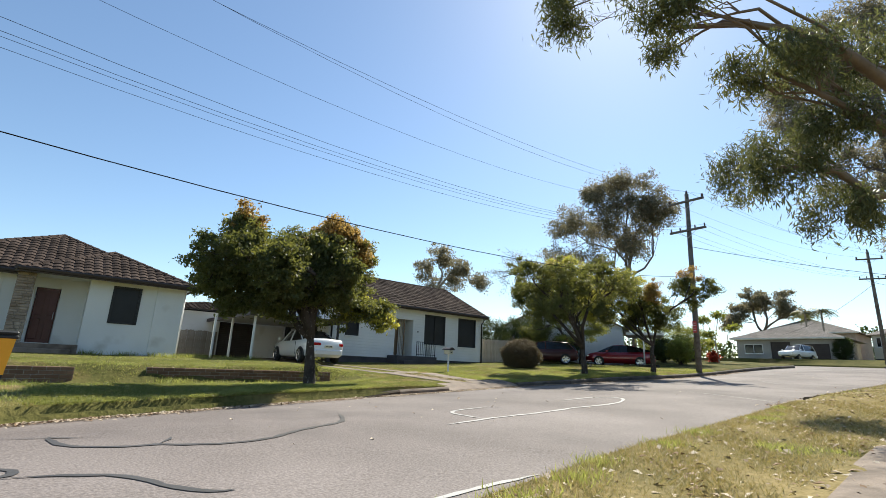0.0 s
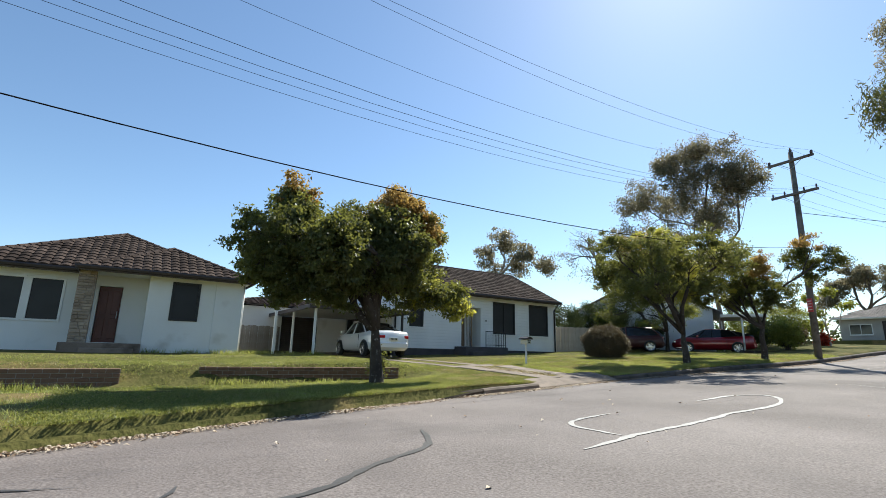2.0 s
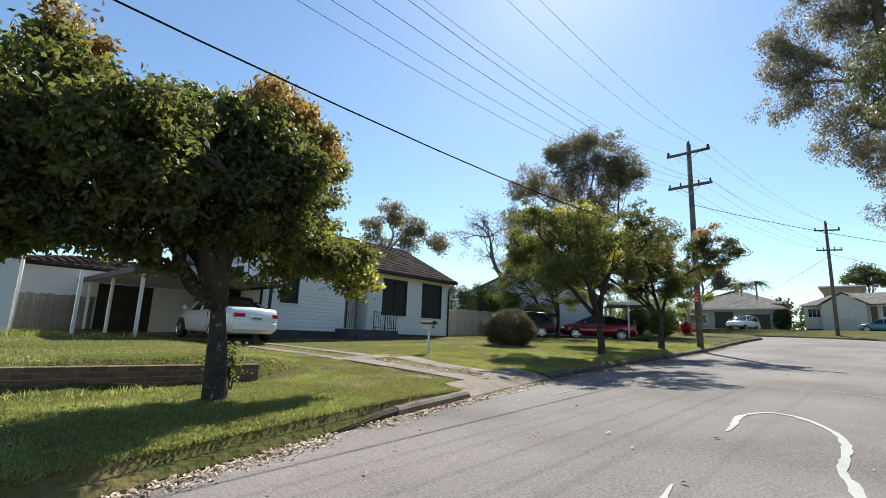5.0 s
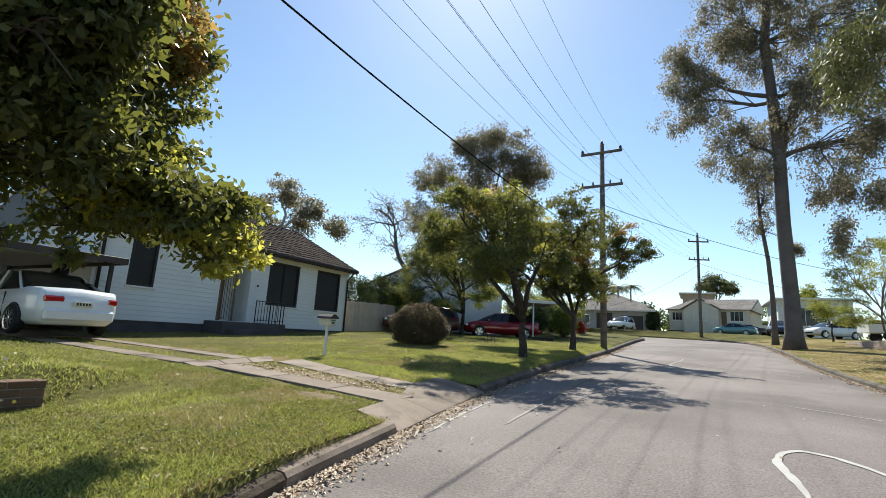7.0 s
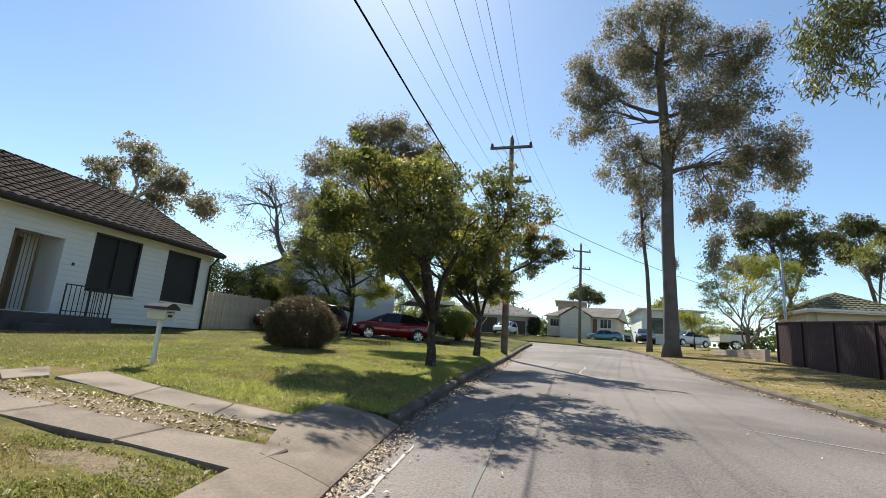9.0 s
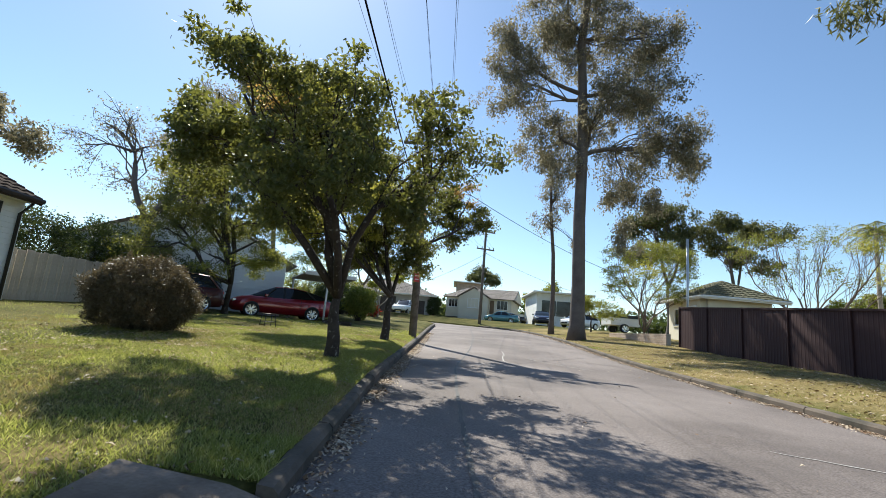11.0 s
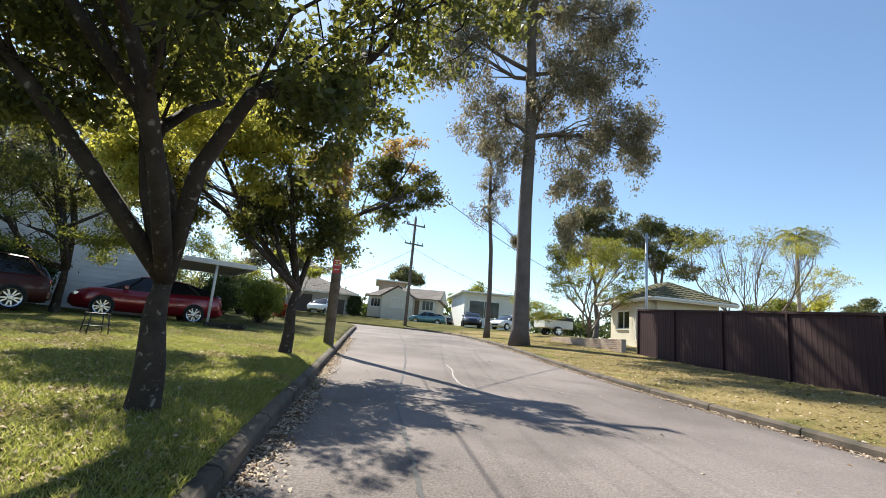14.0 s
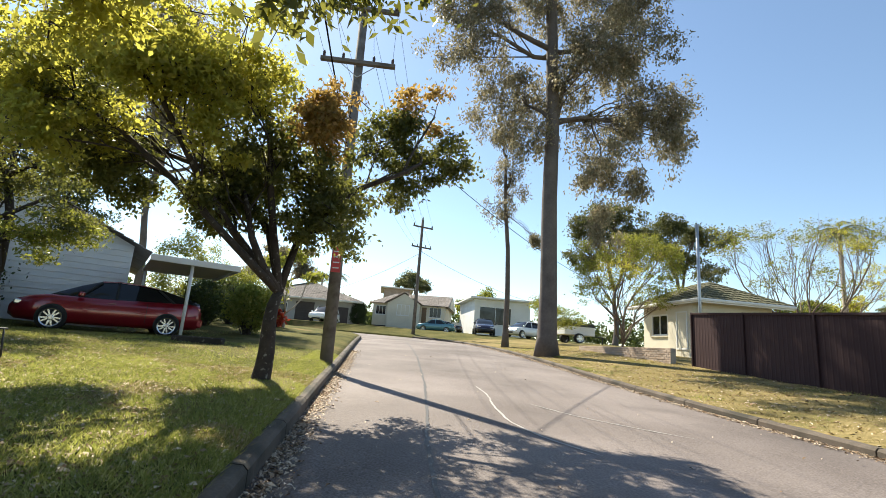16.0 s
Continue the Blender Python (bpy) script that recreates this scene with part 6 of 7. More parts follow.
# ---------------- houses at the bend ----------------
def far_house():
    x0, y0, y1, z0, zt = 80.0, 1.2, 11.1, 3.9, 7.2
    h = thing("cream_weatherboard_house", (x0, 5.5, z0), "cream boarded cottage with a pale tiled roof facing the street", "house", turn=-14)
    base = Shape().box(x0 + 0.04, y0 + 0.04, z0 - 0.8, x0 + 9.9, y1 - 0.04, z0 + 0.9)
    part("brick_base", base, BRICK_DARK, h)
    holes = [(1.7, 3.3, z0 + 1.8, z0 + 3.15), (3.7, 4.35, z0 + 0.95, z0 + 3.1), (9.3, 10.7, z0 + 1.8, z0 + 3.0)]
    s = Shape()
    wall_boxes(s, "y", x0, 0.2, y0, y1, z0 + 0.35, zt, holes)
    wall_boxes(s, "x", y0, 0.2, x0 + 0.2, x0 + 10, z0 + 0.35, zt), wall_boxes(s, "x", y1 - 0.2, 0.2, x0 + 0.2, x0 + 10, z0 + 0.35, zt)
    part("wall", s, CREAM, h)
    boards(h, "y", x0 - 0.001, -1, y0, y1, z0 + 0.35, zt, holes, CREAM, 0.28)
    for q in (holes[0], holes[2]):
        window(h, "y", x0, -1, *q, WHITE_TRIM, GLASS_DARK, 3, "", WHITE_TRIM)
    part("door", Shape().box(x0 + 0.05, 3.7, z0 + 0.95, x0 + 0.1, 4.35, z0 + 3.1, 0.01), DOOR_BROWN, h)
    # gable over the street front, and the main roof along y
    s = Shape()
    s.add([(x0 - 0.9, 4.4, zt), (x0 - 0.9, 9.0, zt), (x0 - 0.9, 6.7, zt + 1.4), (x0 - 0.7, 4.4, zt), (x0 - 0.7, 9.0, zt), (x0 - 0.7, 6.7, zt + 1.4)], [(0, 1, 2), (3, 5, 4), (0, 2, 5, 3), (1, 4, 5, 2), (0, 3, 4, 1)])
    part("gable", s, CREAM, h)
    part("gable_wall", Shape().box(x0 - 0.85, 4.5, z0 - 0.3, x0 - 0.004, 8.95, zt), CREAM, h)
    window(h, "y", x0 - 0.85, -1, 5.9, 7.6, z0 + 1.8, z0 + 3.2, WHITE_TRIM, GLASS_DARK, 3, "", WHITE_TRIM)
    tiles = Shape()
    for yy, sg in ((4.1, 1), (9.3, -1)):
        tile_slope(tiles, (x0 - 1.2, yy, zt), (1, 0, 0), (0, sg, 0.62), 0, 4.0, 0, 4.0, math.hypot(2.6, 1.61), 0.4, 0.4)
    part("gable_roof_tiles", tiles, TILE_GREY, h)["kind"] = "stuff"
    a, b = Shape(), Shape()
    a.add([(x0 - 0.6, y0 - 0.5, zt), (x0 - 0.6, y1 + 0.5, zt), (x0 + 10.6, y1 + 0.5, zt), (x0 + 10.6, y0 - 0.5, zt), (x0 + 5, y0 - 0.5, zt + 1.9), (x0 + 5, y1 - 2.0, zt + 1.9)], [(0, 1, 5, 4), (2, 3, 4, 5), (0, 4, 3), (1, 2, 5), (0, 3, 2, 1)])
    part("roof_deck", a, TILE_GREY, h)
    tile_slope(b, (x0 - 0.6, y0 - 0.5, zt), (0, 1, 0), (5.6, 0, 1.9), 0, y1 - y0 + 1, 0, y1 - y0 - 1.5, math.hypot(5.6, 1.9), 0.4, 0.4)
    part("roof_tiles", b, TILE_GREY, h)["kind"] = "stuff"
    e = Shape().add([(x0 - 0.2, y0 - 0.56, zt), (x0 + 10.2, y0 - 0.56, zt), (x0 + 5, y0 - 0.56, zt + 1.75), (x0 - 0.2, y0 - 0.51, zt), (x0 + 10.2, y0 - 0.51, zt), (x0 + 5, y0 - 0.51, zt + 1.75)], [(0, 1, 2), (3, 5, 4), (0, 2, 5, 3), (1, 4, 5, 2), (0, 3, 4, 1)])
    part("end_gable", e, CREAM, h)


far_house()


def plain_house(name, x0, x1, y0, y1, z0, zt, wall_mat, tile, label, holes=(), slope=0.4, doors=()):
    """A further house: walls with openings on the side that faces the street, panes, a hip roof."""
    h = thing(name, (x0, (y0 + y1) / 2, z0), label, "house")
    s = Shape()
    allh = list(holes) + list(doors)
    wall_boxes(s, "y", x0, 0.2, y0, y1, z0 - 0.8, zt, allh)
    wall_boxes(s, "x", y0, 0.2, x0 + 0.2, x1, z0 - 0.8, zt), wall_boxes(s, "x", y1 - 0.2, 0.2, x0 + 0.2, x1, z0 - 0.8, zt), wall_boxes(s, "y", x1 - 0.2, 0.2, y0 + 0.2, y1 - 0.2, z0 - 0.8, zt)
    part("wall", s, wall_mat, h)
    for q in holes:
        window(h, "y", x0, -1, *q, WHITE_TRIM, GLASS_DARK, 2, "", WHITE_TRIM)
    for a, b, lo, hi in doors:
        door = part("garage_door", Shape().box(x0 + 0.12, a, lo, x0 + 0.16, b, hi), FASCIA, h)
        for k in range(8):
            part("slat", Shape().box(x0 + 0.09, a, lo + (hi - lo) * k / 8, x0 + 0.12, b, lo + (hi - lo) * (k + 0.94) / 8, 0.01), FASCIA, door)
    if slope:
        roof(h, x0 - 0.6, x1 + 0.6, y0 - 0.6, y1 + 0.6, zt + 0.02, slope, tile)
        gutter(h, [(x0 - 0.6, y1 + 0.6, zt + 0.02), (x0 - 0.6, y0 - 0.6, zt + 0.02)], WHITE_TRIM)
    else:
        part("roof_slab", Shape().box(x0 - 0.6, y0 - 0.6, zt, x1 + 0.4, y1 + 0.6, zt + 0.22, 0.03), WHITE_TRIM, h)
    return h


plain_house("grey_house", 72, 84, 12.6, 23.5, 3.5, 6.3, RENDER_GREY, TILE_GREY, "pale rendered house with grey tiled roof and dark garage", [(20.5, 22.6, 4.4, 5.6)], 0.36, [(13.6, 16.4, 3.6, 5.6), (17.5, 19.6, 3.6, 5.9)])
plain_house("two_storey_house", 104, 118, 16, 31, 4.2, 9.4, BRICK_PALE, TILE_GREY, "brown brick two-storey house behind the others", [(18, 20, 7.4, 8.7), (23, 25, 7.4, 8.7)], 0.4)
plain_house("two_storey_house", 100, 110, 4.9, 9.6, 4.2, 11.5, BRICK_PALE, TILE_GREY, "brown two-storey house rising over the cottage roof", [], 0.0)
plain_house("flat_roofed_house", 70, 80, -7.6, -0.9, 3.7, 7.8, RENDER_WALL, TILE_GREY, "pale flat-roofed house with a wide dark front window", [(-5.3, -1.5, 4.9, 6.95)], 0.0)
car("teal_sedan", (70.5, 3.4, 3.55), 75, SEDAN, CAR_TEAL, "small teal sedan parked on the lawn")
car("black_wagon", (74.0, 2.0, 3.6), 80, SEDAN, CAR_BLACK, "black sedan parked behind the teal car")
car("dark_hatchback", (58.5, 0.5, ground_z(58.5, 0.5)), 172, HATCH, CAR_BLUE, "dark blue hatchback parked on the verge")
car("white_hatchback", (58.0, -3.3, ground_z(58.0, -3.3)), 120, HATCH, CAR_WHITE, "white hatchback parked on a lawn")
car("white_wagon", (66.5, 15.6, 3.4), 165, WAGON, CAR_WHITE, "white four-wheel-drive wagon parked by a garage")
shrub("clipped_shrub", at_ground(72, 12.4), (1.05, 1.05, 1.4), LEAF_DARK, "dark rounded clipped shrub in front of the houses", 200, 50, (0.12, 0.04), 70, spread=0.16, shell=0.7)
tree("far_gum_tree", at_ground(96, 27), (96, 27, 9), 0.35, [(95, 25, 15, 3, 3, 2, G, 1), (96, 29, 14.5, 3, 3, 2, G, 1), (96, 22.5, 12, 2.6, 2.6, 1.8, G, 0.8), (96, 31.5, 11.5, 2.6, 2.6, 1.8, G, 0.8)], BARK_GUM, "eucalyptus far behind the houses at the bend", 80, 40, 0.45, (0.36, 0.10), 0.5, 73, split=12, q_range=(0.3, 0.5), q_tall=1.0)
tree("garden_tree", at_ground(95, -6.5), (95, -6.5, 6), 0.2, [(95, -5.0, 8.6, 2.2, 2.2, 1.8, L, 0.8), (95, -7.6, 9.6, 2.2, 2.2, 1.9, L, 1.0), (95, -9.6, 8.4, 2.0, 2.0, 1.6, L, 0.7), (95, -7.0, 7.0, 2.6, 2.6, 1.6, L, 0.8)], BARK_DARK, "leafy green tree far behind the flat-roofed house", 90, 44, 0.4, (0.3, 0.09), 0.3, 77)
tree("papaya_plant", at_ground(40.5, 14.6), (40.5, 14.6, 3.0), 0.07, [(40.3, 15.4, 5.6, 0.6, 0.6, 0.3, L, 0.4), (40.6, 14.4, 6.0, 0.5, 0.5, 0.3, L, 0.4), (40.9, 13.6, 5.0, 0.6, 0.6, 0.3, L, 0.4), (40.0, 14.9, 4.4, 0.5, 0.5, 0.3, L, 0.3), (40.9, 15.2, 3.9, 0.5, 0.5, 0.3, L, 0.3)], BARK_PALE, "thin-stemmed garden plant with leaf tufts on bare stems", 40, 14, 0.16, (0.2, 0.06), 0.3, 74, split=1)
for k, (x, y, rr, hh, m) in enumerate(((38.6, 16.6, 0.9, 1.1, LEAF_DARK), (40.6, 16.6, 0.7, 0.8, LEAF_BUSH), (36.0, 16.8, 0.9, 0.9, LEAF_DARK))):
    shrub("garden_shrub", at_ground(x, y), (rr, rr, hh), m, "dark untidy garden shrub near the street corner", 120, 45, (0.11, 0.03), 80 + k, spread=0.16)
tree("far_gum_tree", at_ground(112, 4), (112, 4, 10), 0.3, [(112, 4, 15.0, 2.6, 2.4, 1.8, K, 1.2), (112, 2.2, 13.8, 2.2, 1.8, 1.5, K, 0.8), (112, 5.8, 13.8, 2.2, 1.8, 1.5, K, 0.8)], BARK_GUM, "dark round-crowned tree far behind the cottage", 70, 40, 0.45, (0.34, 0.09), 0.4, 71, split=10, q_range=(0.35, 0.55), q_tall=1.0)


# ---------------- house with the red car ----------------
def red_car_house():
    z0 = 1.75
    t = thing("white_boarded_house", (33.0, 18.35, z0), "white weatherboard gabled house behind the red car", "house", turn=28)
    s = Shape()
    wall_boxes(s, "y", 0.0, 0.2, 0.0, 9.0, -0.6, 2.75)
    wall_boxes(s, "x", 0.0, 0.2, 0.2, 9.0, -0.6, 2.75)
    wall_boxes(s, "y", 8.8, 0.2, 0.2, 9.0, -0.6, 2.75), wall_boxes(s, "x", 8.8, 0.2, 0.2, 8.8, -0.6, 2.75)
    part("wall", s, BOARD, t, "", False, True)
    z = -0.3
    for k in range(16):
        b = Shape()
        b.add([(-0.001, 0.0, z), (-0.03, 0.0, z), (-0.006, 0.0, z + 0.19), (-0.001, 9.0, z), (-0.03, 9.0, z), (-0.006, 9.0, z + 0.19)], [(0, 1, 2), (3, 5, 4), (0, 3, 4, 1), (1, 4, 5, 2)])
        part("weatherboard", b, BOARD, t, "", False, True)
        z += 0.19
    g = Shape().add([(0, 0, 2.75), (0, 9, 2.75), (0, 4.5, 4.9), (0.2, 0, 2.75), (0.2, 9, 2.75), (0.2, 4.5, 4.9)], [(0, 1, 2), (3, 5, 4), (0, 2, 5, 3), (1, 4, 5, 2)])
    part("gable", g, BOARD, t, "", False, True)
    tiles = Shape()
    tile_slope(tiles, (-0.4, -0.5, 2.55), (1, 0, 0), (0, 5.0, 2.4), 0, 10, 0, 10, math.hypot(5, 2.4))
    tile_slope(tiles, (-0.4, 9.5, 2.55), (1, 0, 0), (0, -5.0, 2.4), 0, 10, 0, 10, math.hypot(5, 2.4))
    part("roof_tiles", tiles, TILE_GREY, t, "", False, True)["kind"] = "stuff"
    c = thing("carport", (31.25, 16.45, 1.7), "low flat carport roof on white posts over the red car", "carport", turn=28)
    part("roof_sheet", Shape().box(-1.6, -1.7, 2.05, 2.6, 0.5, 2.1), ROOF_PALE, c, "", False, True)
    part("beam", Shape().box(-1.65, -1.75, 1.97, -1.6, 0.55, 2.14, 0.01), WHITE_TRIM, c, "", False, True)
    part("beam", Shape().box(-1.6, -1.75, 1.97, 2.6, -1.7, 2.14, 0.01), WHITE_TRIM, c, "", False, True)
    for x, y in ((-1.5, -0.5), (2.4, 0.4)):
        part("post", Shape().tube([(x, y, -0.3), (x, y, 2.06)], 0.045, 8), WHITE_TRIM, c, "", True, True)


red_car_house()



def trailer():
    x, y = 52.0, -5.3
    z = ground_z(x, y)
    t = thing("box_trailer", (x, y, z), "small white box trailer with a dark cover on the verge", "trailer", turn=100)
    t.scale = (1.5, 1.5, 1.35)
    part("tray", Shape().box(-0.9, -0.6, 0.45, 0.9, 0.6, 0.95, 0.02), WHITE_TRIM, t, "", False, True)
    part("cover", Shape().prism([(-0.92, 0.95), (0.92, 0.95), (0.8, 1.15), (-0.8, 1.15)], -0.62, 0.62), PLASTIC_DARK, t, "dark fabric cover", False, True)
    part("drawbar", Shape().tube([(-0.9, 0, 0.5), (-1.9, 0, 0.45)], 0.03, 6), BLACK_METAL, t, "", False, True)
    part("jockey_stand", Shape().tube([(-1.8, 0, 0.0), (-1.8, 0, 0.5)], 0.025, 6), BLACK_METAL, t, "", False, True)
    for s in (1, -1):
        wheel(t, 0.1, s * 0.68, 0.28, s)


trailer()
for x, y, rr, hh in ((40.6, 15.0, 0.3, 0.4),):
    shrub("red_leaved_plant", at_ground(x, y), (rr, rr, hh), LEAF_RED, "bright red-leaved garden plant near the corner", 40, 26, (0.22, 0.04), 90, spread=0.14, shell=0.3)


single("timber_sleeper", Shape().box(28.7, 13.75, ground_z(28.6, 14.2) - 0.1, 28.95, 14.95, ground_z(28.6, 14.2) + 0.16, 0.02), BARK_DARK, "dark weathered timber sleeper lying on the lawn", "sleeper", at=(28.8, 14.3, ground_z(28.6, 14.2)))


def plant_stand(x, y):
    z = ground_z(x, y)
    t = thing("plant_stand", (x, y, z), "small empty black wire plant stand on the lawn", "plant stand")
    part("ring", Shape().tube([(0.2 * math.cos(a * 0.5236), 0.2 * math.sin(a * 0.5236), 0.38) for a in range(13)], 0.012, 5), BLACK_METAL, t, "", True, True)
    part("shelf_ring", Shape().tube([(0.19 * math.cos(a * 0.5236), 0.19 * math.sin(a * 0.5236), 0.15) for a in range(13)], 0.01, 5), BLACK_METAL, t, "", True, True)
    for a in range(4):
        part("leg", Shape().tube([(0.25 * math.cos(a * 1.571), 0.25 * math.sin(a * 1.571), -0.02), (0.2 * math.cos(a * 1.571), 0.2 * math.sin(a * 1.571), 0.38)], 0.012, 5), BLACK_METAL, t, "", True, True)


plant_stand(23.2, 15.0)


def paling_fence(x, y0, y1, z, h):
    f = thing("white_paling_fence", (x, y0, z), "low white paling fence between two houses", "fence")
    for zz in (0.25, h - 0.25):
        part("rail", Shape().box(0.02, 0, zz, 0.06, y1 - y0, zz + 0.07), WHITE_TRIM, f, "", False, True)
    n = int((y1 - y0) / 0.13)
    for k in range(n):
        q = (y1 - y0) * k / n
        part("paling", Shape().box(0, q + 0.01, 0, 0.018, q + 0.115, h), WHITE_TRIM, f, "", False, True)


paling_fence(79.0, -1.4, 0.3, 3.6, 1.7)


# ---------------- far woods along the horizon ----------------
def far_woods():
    rng = np.random.default_rng(90)
    pts = []
    for k in range(260):
        a = radians(rng.uniform(-75, 110))
        rad = rng.uniform(120, 175)
        x, y = 20 + rad * math.cos(a), 5 + rad * math.sin(a)
        h = rng.uniform(3.5, 8.5)
        z = ground_z(x, y)
        for _ in range(16):
            pts.append((x + rng.normal(0, 2.2), y + rng.normal(0, 2.2), z + h * rng.random() ** 0.7 + 0.3))
    v, f = leaves(pts, 14, 0.8, 0.9, 0.35, 0.1, rng)
    tagged(cloud("far_woods", v, f, LEAF_DARK), "low dark tree line on the horizon beyond the houses", "trees", kind="stuff")


far_woods()


# ---------------- driveway, cracks and fillings in the road ----------------
def slab(parent, quad, rise=0.018, thick=0.12):
    """A concrete slab on four corners (x, y), following the ground."""
    top = [(x, y, ground_z(x, y) + rise) for x, y in quad]
    if not quad:
        return
    c = Vector((sum(p[0] for p in top) / 4, sum(p[1] for p in top) / 4, 0))
    inner = [(p[0] + (c.x - p[0]) * 0.02, p[1] + (c.y - p[1]) * 0.02, p[2]) for p in top]
    low = [(p[0], p[1], p[2] - 0.012) for p in top]
    bot = [(p[0], p[1], p[2] - thick) for p in top]
    f = [(0, 1, 2, 3)] + [(i, (i + 1) % 4, 4 + (i + 1) % 4, 4 + i) for i in range(4)] + [(4 + i, 4 + (i + 1) % 4, 8 + (i + 1) % 4, 8 + i) for i in range(4)]
    part("slab", Shape().add(inner + low + bot, f), CONCRETE, parent)


def strip(parent, a, b, n, gap=0.012, rise=0.018):
    """A run of slabs between two edge lines a and b, each a list of (x, y)."""
    def along(line, t):
        k = t * (len(line) - 1)
        i = min(int(k), len(line) - 2)
        f = k - i
        return (line[i][0] + (line[i + 1][0] - line[i][0]) * f, line[i][1] + (line[i + 1][1] - line[i][1]) * f)
    for k in range(n):
        t0, t1 = (k + gap) / n, (k + 1 - gap) / n
        slab(parent, [along(a, t0), along(b, t0), along(b, t1), along(a, t1)], rise)


drive = thing("driveway", (10.0, 12.0, 0.7), "two pale stained concrete driveway strips crossing the lawn", "driveway", kind="structure")
strip(drive, [(9.5, 10.62), (9.62, 12.3), (9.62, 14.5)], [(10.12, 10.62), (10.05, 12.3), (10.3, 14.5)], 3, rise=0.03)
strip(drive, [(10.62, 10.95), (10.72, 12.3), (11.2, 14.55)], [(11.25, 11.05), (11.38, 12.6), (11.98, 14.7)], 3)
strip(drive, [(9.45, 14.56), (10.4, 14.6), (11.2, 14.62)], [(9.6, 15.15), (10.7, 15.2), (11.7, 15.3)], 3)
strip(drive, [(9.55, 15.2), (9.3, 17.5), (9.1, 20.2)], [(10.0, 15.2), (9.72, 17.5), (9.45, 20.2)], 4)
strip(drive, [(10.75, 15.25), (10.55, 17.2), (10.15, 20.2)], [(11.2, 15.3), (10.9, 17.2), (10.45, 20.2)], 4)


def apron(parent, x0, x1, n):
    """The crossing from the strips down to the road, in place of the kerb."""
    for k in range(n):
        a, b = x0 + (x1 - x0) * k / n + 0.004, x0 + (x1 - x0) * (k + 1) / n - 0.004
        s, ring = Shape(), []
        for x in (a, b):
            e, z = float(kl(x)), float(rz(x))
            back = e + 0.55 + 0.35 * float(ease(x, 10.2, 10.6))
            ring.append([(x, e - 0.04, z - 0.1), (x, e - 0.04, z + 0.035), (x, e - 0.01, z + 0.05), (x, e + 0.25, z + 0.125), (x, back, ground_z(x, back) + 0.04), (x, back, z - 0.1)])
        s.add(ring[0] + ring[1], [tuple(range(6)), tuple(range(6, 12))] + [(i, (i + 1) % 6, 6 + (i + 1) % 6, 6 + i) for i in range(6)])
        part("slab", s, CONCRETE, parent)


apron(drive, 8.76, 12.09, 3)
strip(drive, [(9.1, 20.25), (8.6, 26.9)], [(10.5, 20.25), (10.6, 26.9)], 3)


def ribbon(name, line, width, mat, label, lift=0.006, seed=1, fade=True):
    """A thin uneven line laid on the road."""
    r = random.Random(seed)
    pts = []
    for (x0, y0), (x1, y1) in zip(line[:-1], line[1:]):
        n = max(2, int(math.hypot(x1 - x0, y1 - y0) / 0.12))
        pts += [(x0 + (x1 - x0) * k / n, y0 + (y1 - y0) * k / n) for k in range(n)]
    pts.append(line[-1])
    for _ in range(5):
        pts = [pts[0]] + [((a[0] + b[0] * 2 + c[0]) / 4, (a[1] + b[1] * 2 + c[1]) / 4) for a, b, c in zip(pts[:-2], pts[1:-1], pts[2:])] + [pts[-1]]
    pts = [(x + r.uniform(-0.012, 0.012), y + r.uniform(-0.012, 0.012)) for x, y in pts]
    v = []
    for i, (x, y) in enumerate(pts):
        a, b = pts[max(0, i - 1)], pts[min(len(pts) - 1, i + 1)]
        d = math.hypot(b[0] - a[0], b[1] - a[1]) or 1
        nx, ny = -(b[1] - a[1]) / d, (b[0] - a[0]) / d
        w = width * r.uniform(0.35, 0.62) * (min(1, (i + 1) / 4, (len(pts) - i) / 4) if fade else 1)
        for s in (1, -1):
            px, py = x + nx * w * s, y + ny * w * s
            l, k = float(kl(px)), float(kr(px))
            z = float(rz(px)) + 0.05 * (1 - ((py - k) / (l - k) * 2 - 1) ** 2)
            v.append((px, py, z + lift))
    s = Shape().add(v, [(2 * i, 2 * i + 1, 2 * i + 3, 2 * i + 2) for i in range(len(pts) - 1)])
    ob = new(name, mesh_of(name, s, mat))
    return tagged(ob, label, "road marking", kind="structure")


DARK, PALE = "dark sealant line along a crack in the road", "pale filled crack wandering over the road"
ribbon("crack_sealant", [(-0.10, 6.09), (0.14, 6.00), (0.64, 5.81)], 0.035, SEALANT, DARK, seed=1)
ribbon("crack_sealant", [(0.24, 6.04), (0.24, 5.73), (0.28, 5.49), (0.37, 5.29), (0.72, 5.09), (0.94, 5.12), (1.03, 5.16), (1.16, 4.98), (1.43, 4.87), (1.84, 4.88), (2.22, 5.19), (2.63, 5.49), (3.19, 5.74), (3.49, 6.23), (3.64, 6.65)], 0.075, SEALANT, DARK, seed=2)
ribbon("crack_sealant", [(1.03, 5.16), (1.19, 5.49)], 0.06, SEALANT, DARK, seed=3)
ribbon("crack_sealant", [(-0.22, 4.75), (0.05, 4.55), (0.07, 4.35), (-0.02, 4.23), (-0.13, 4.29)], 0.06, SEALANT, DARK, seed=4)
ribbon("crack_sealant", [(-0.02, 4.23), (0.40, 4.14), (0.66, 4.00), (0.77, 3.59), (0.96, 3.26), (1.14, 3.29)], 0.06, SEALANT, DARK, seed=5)
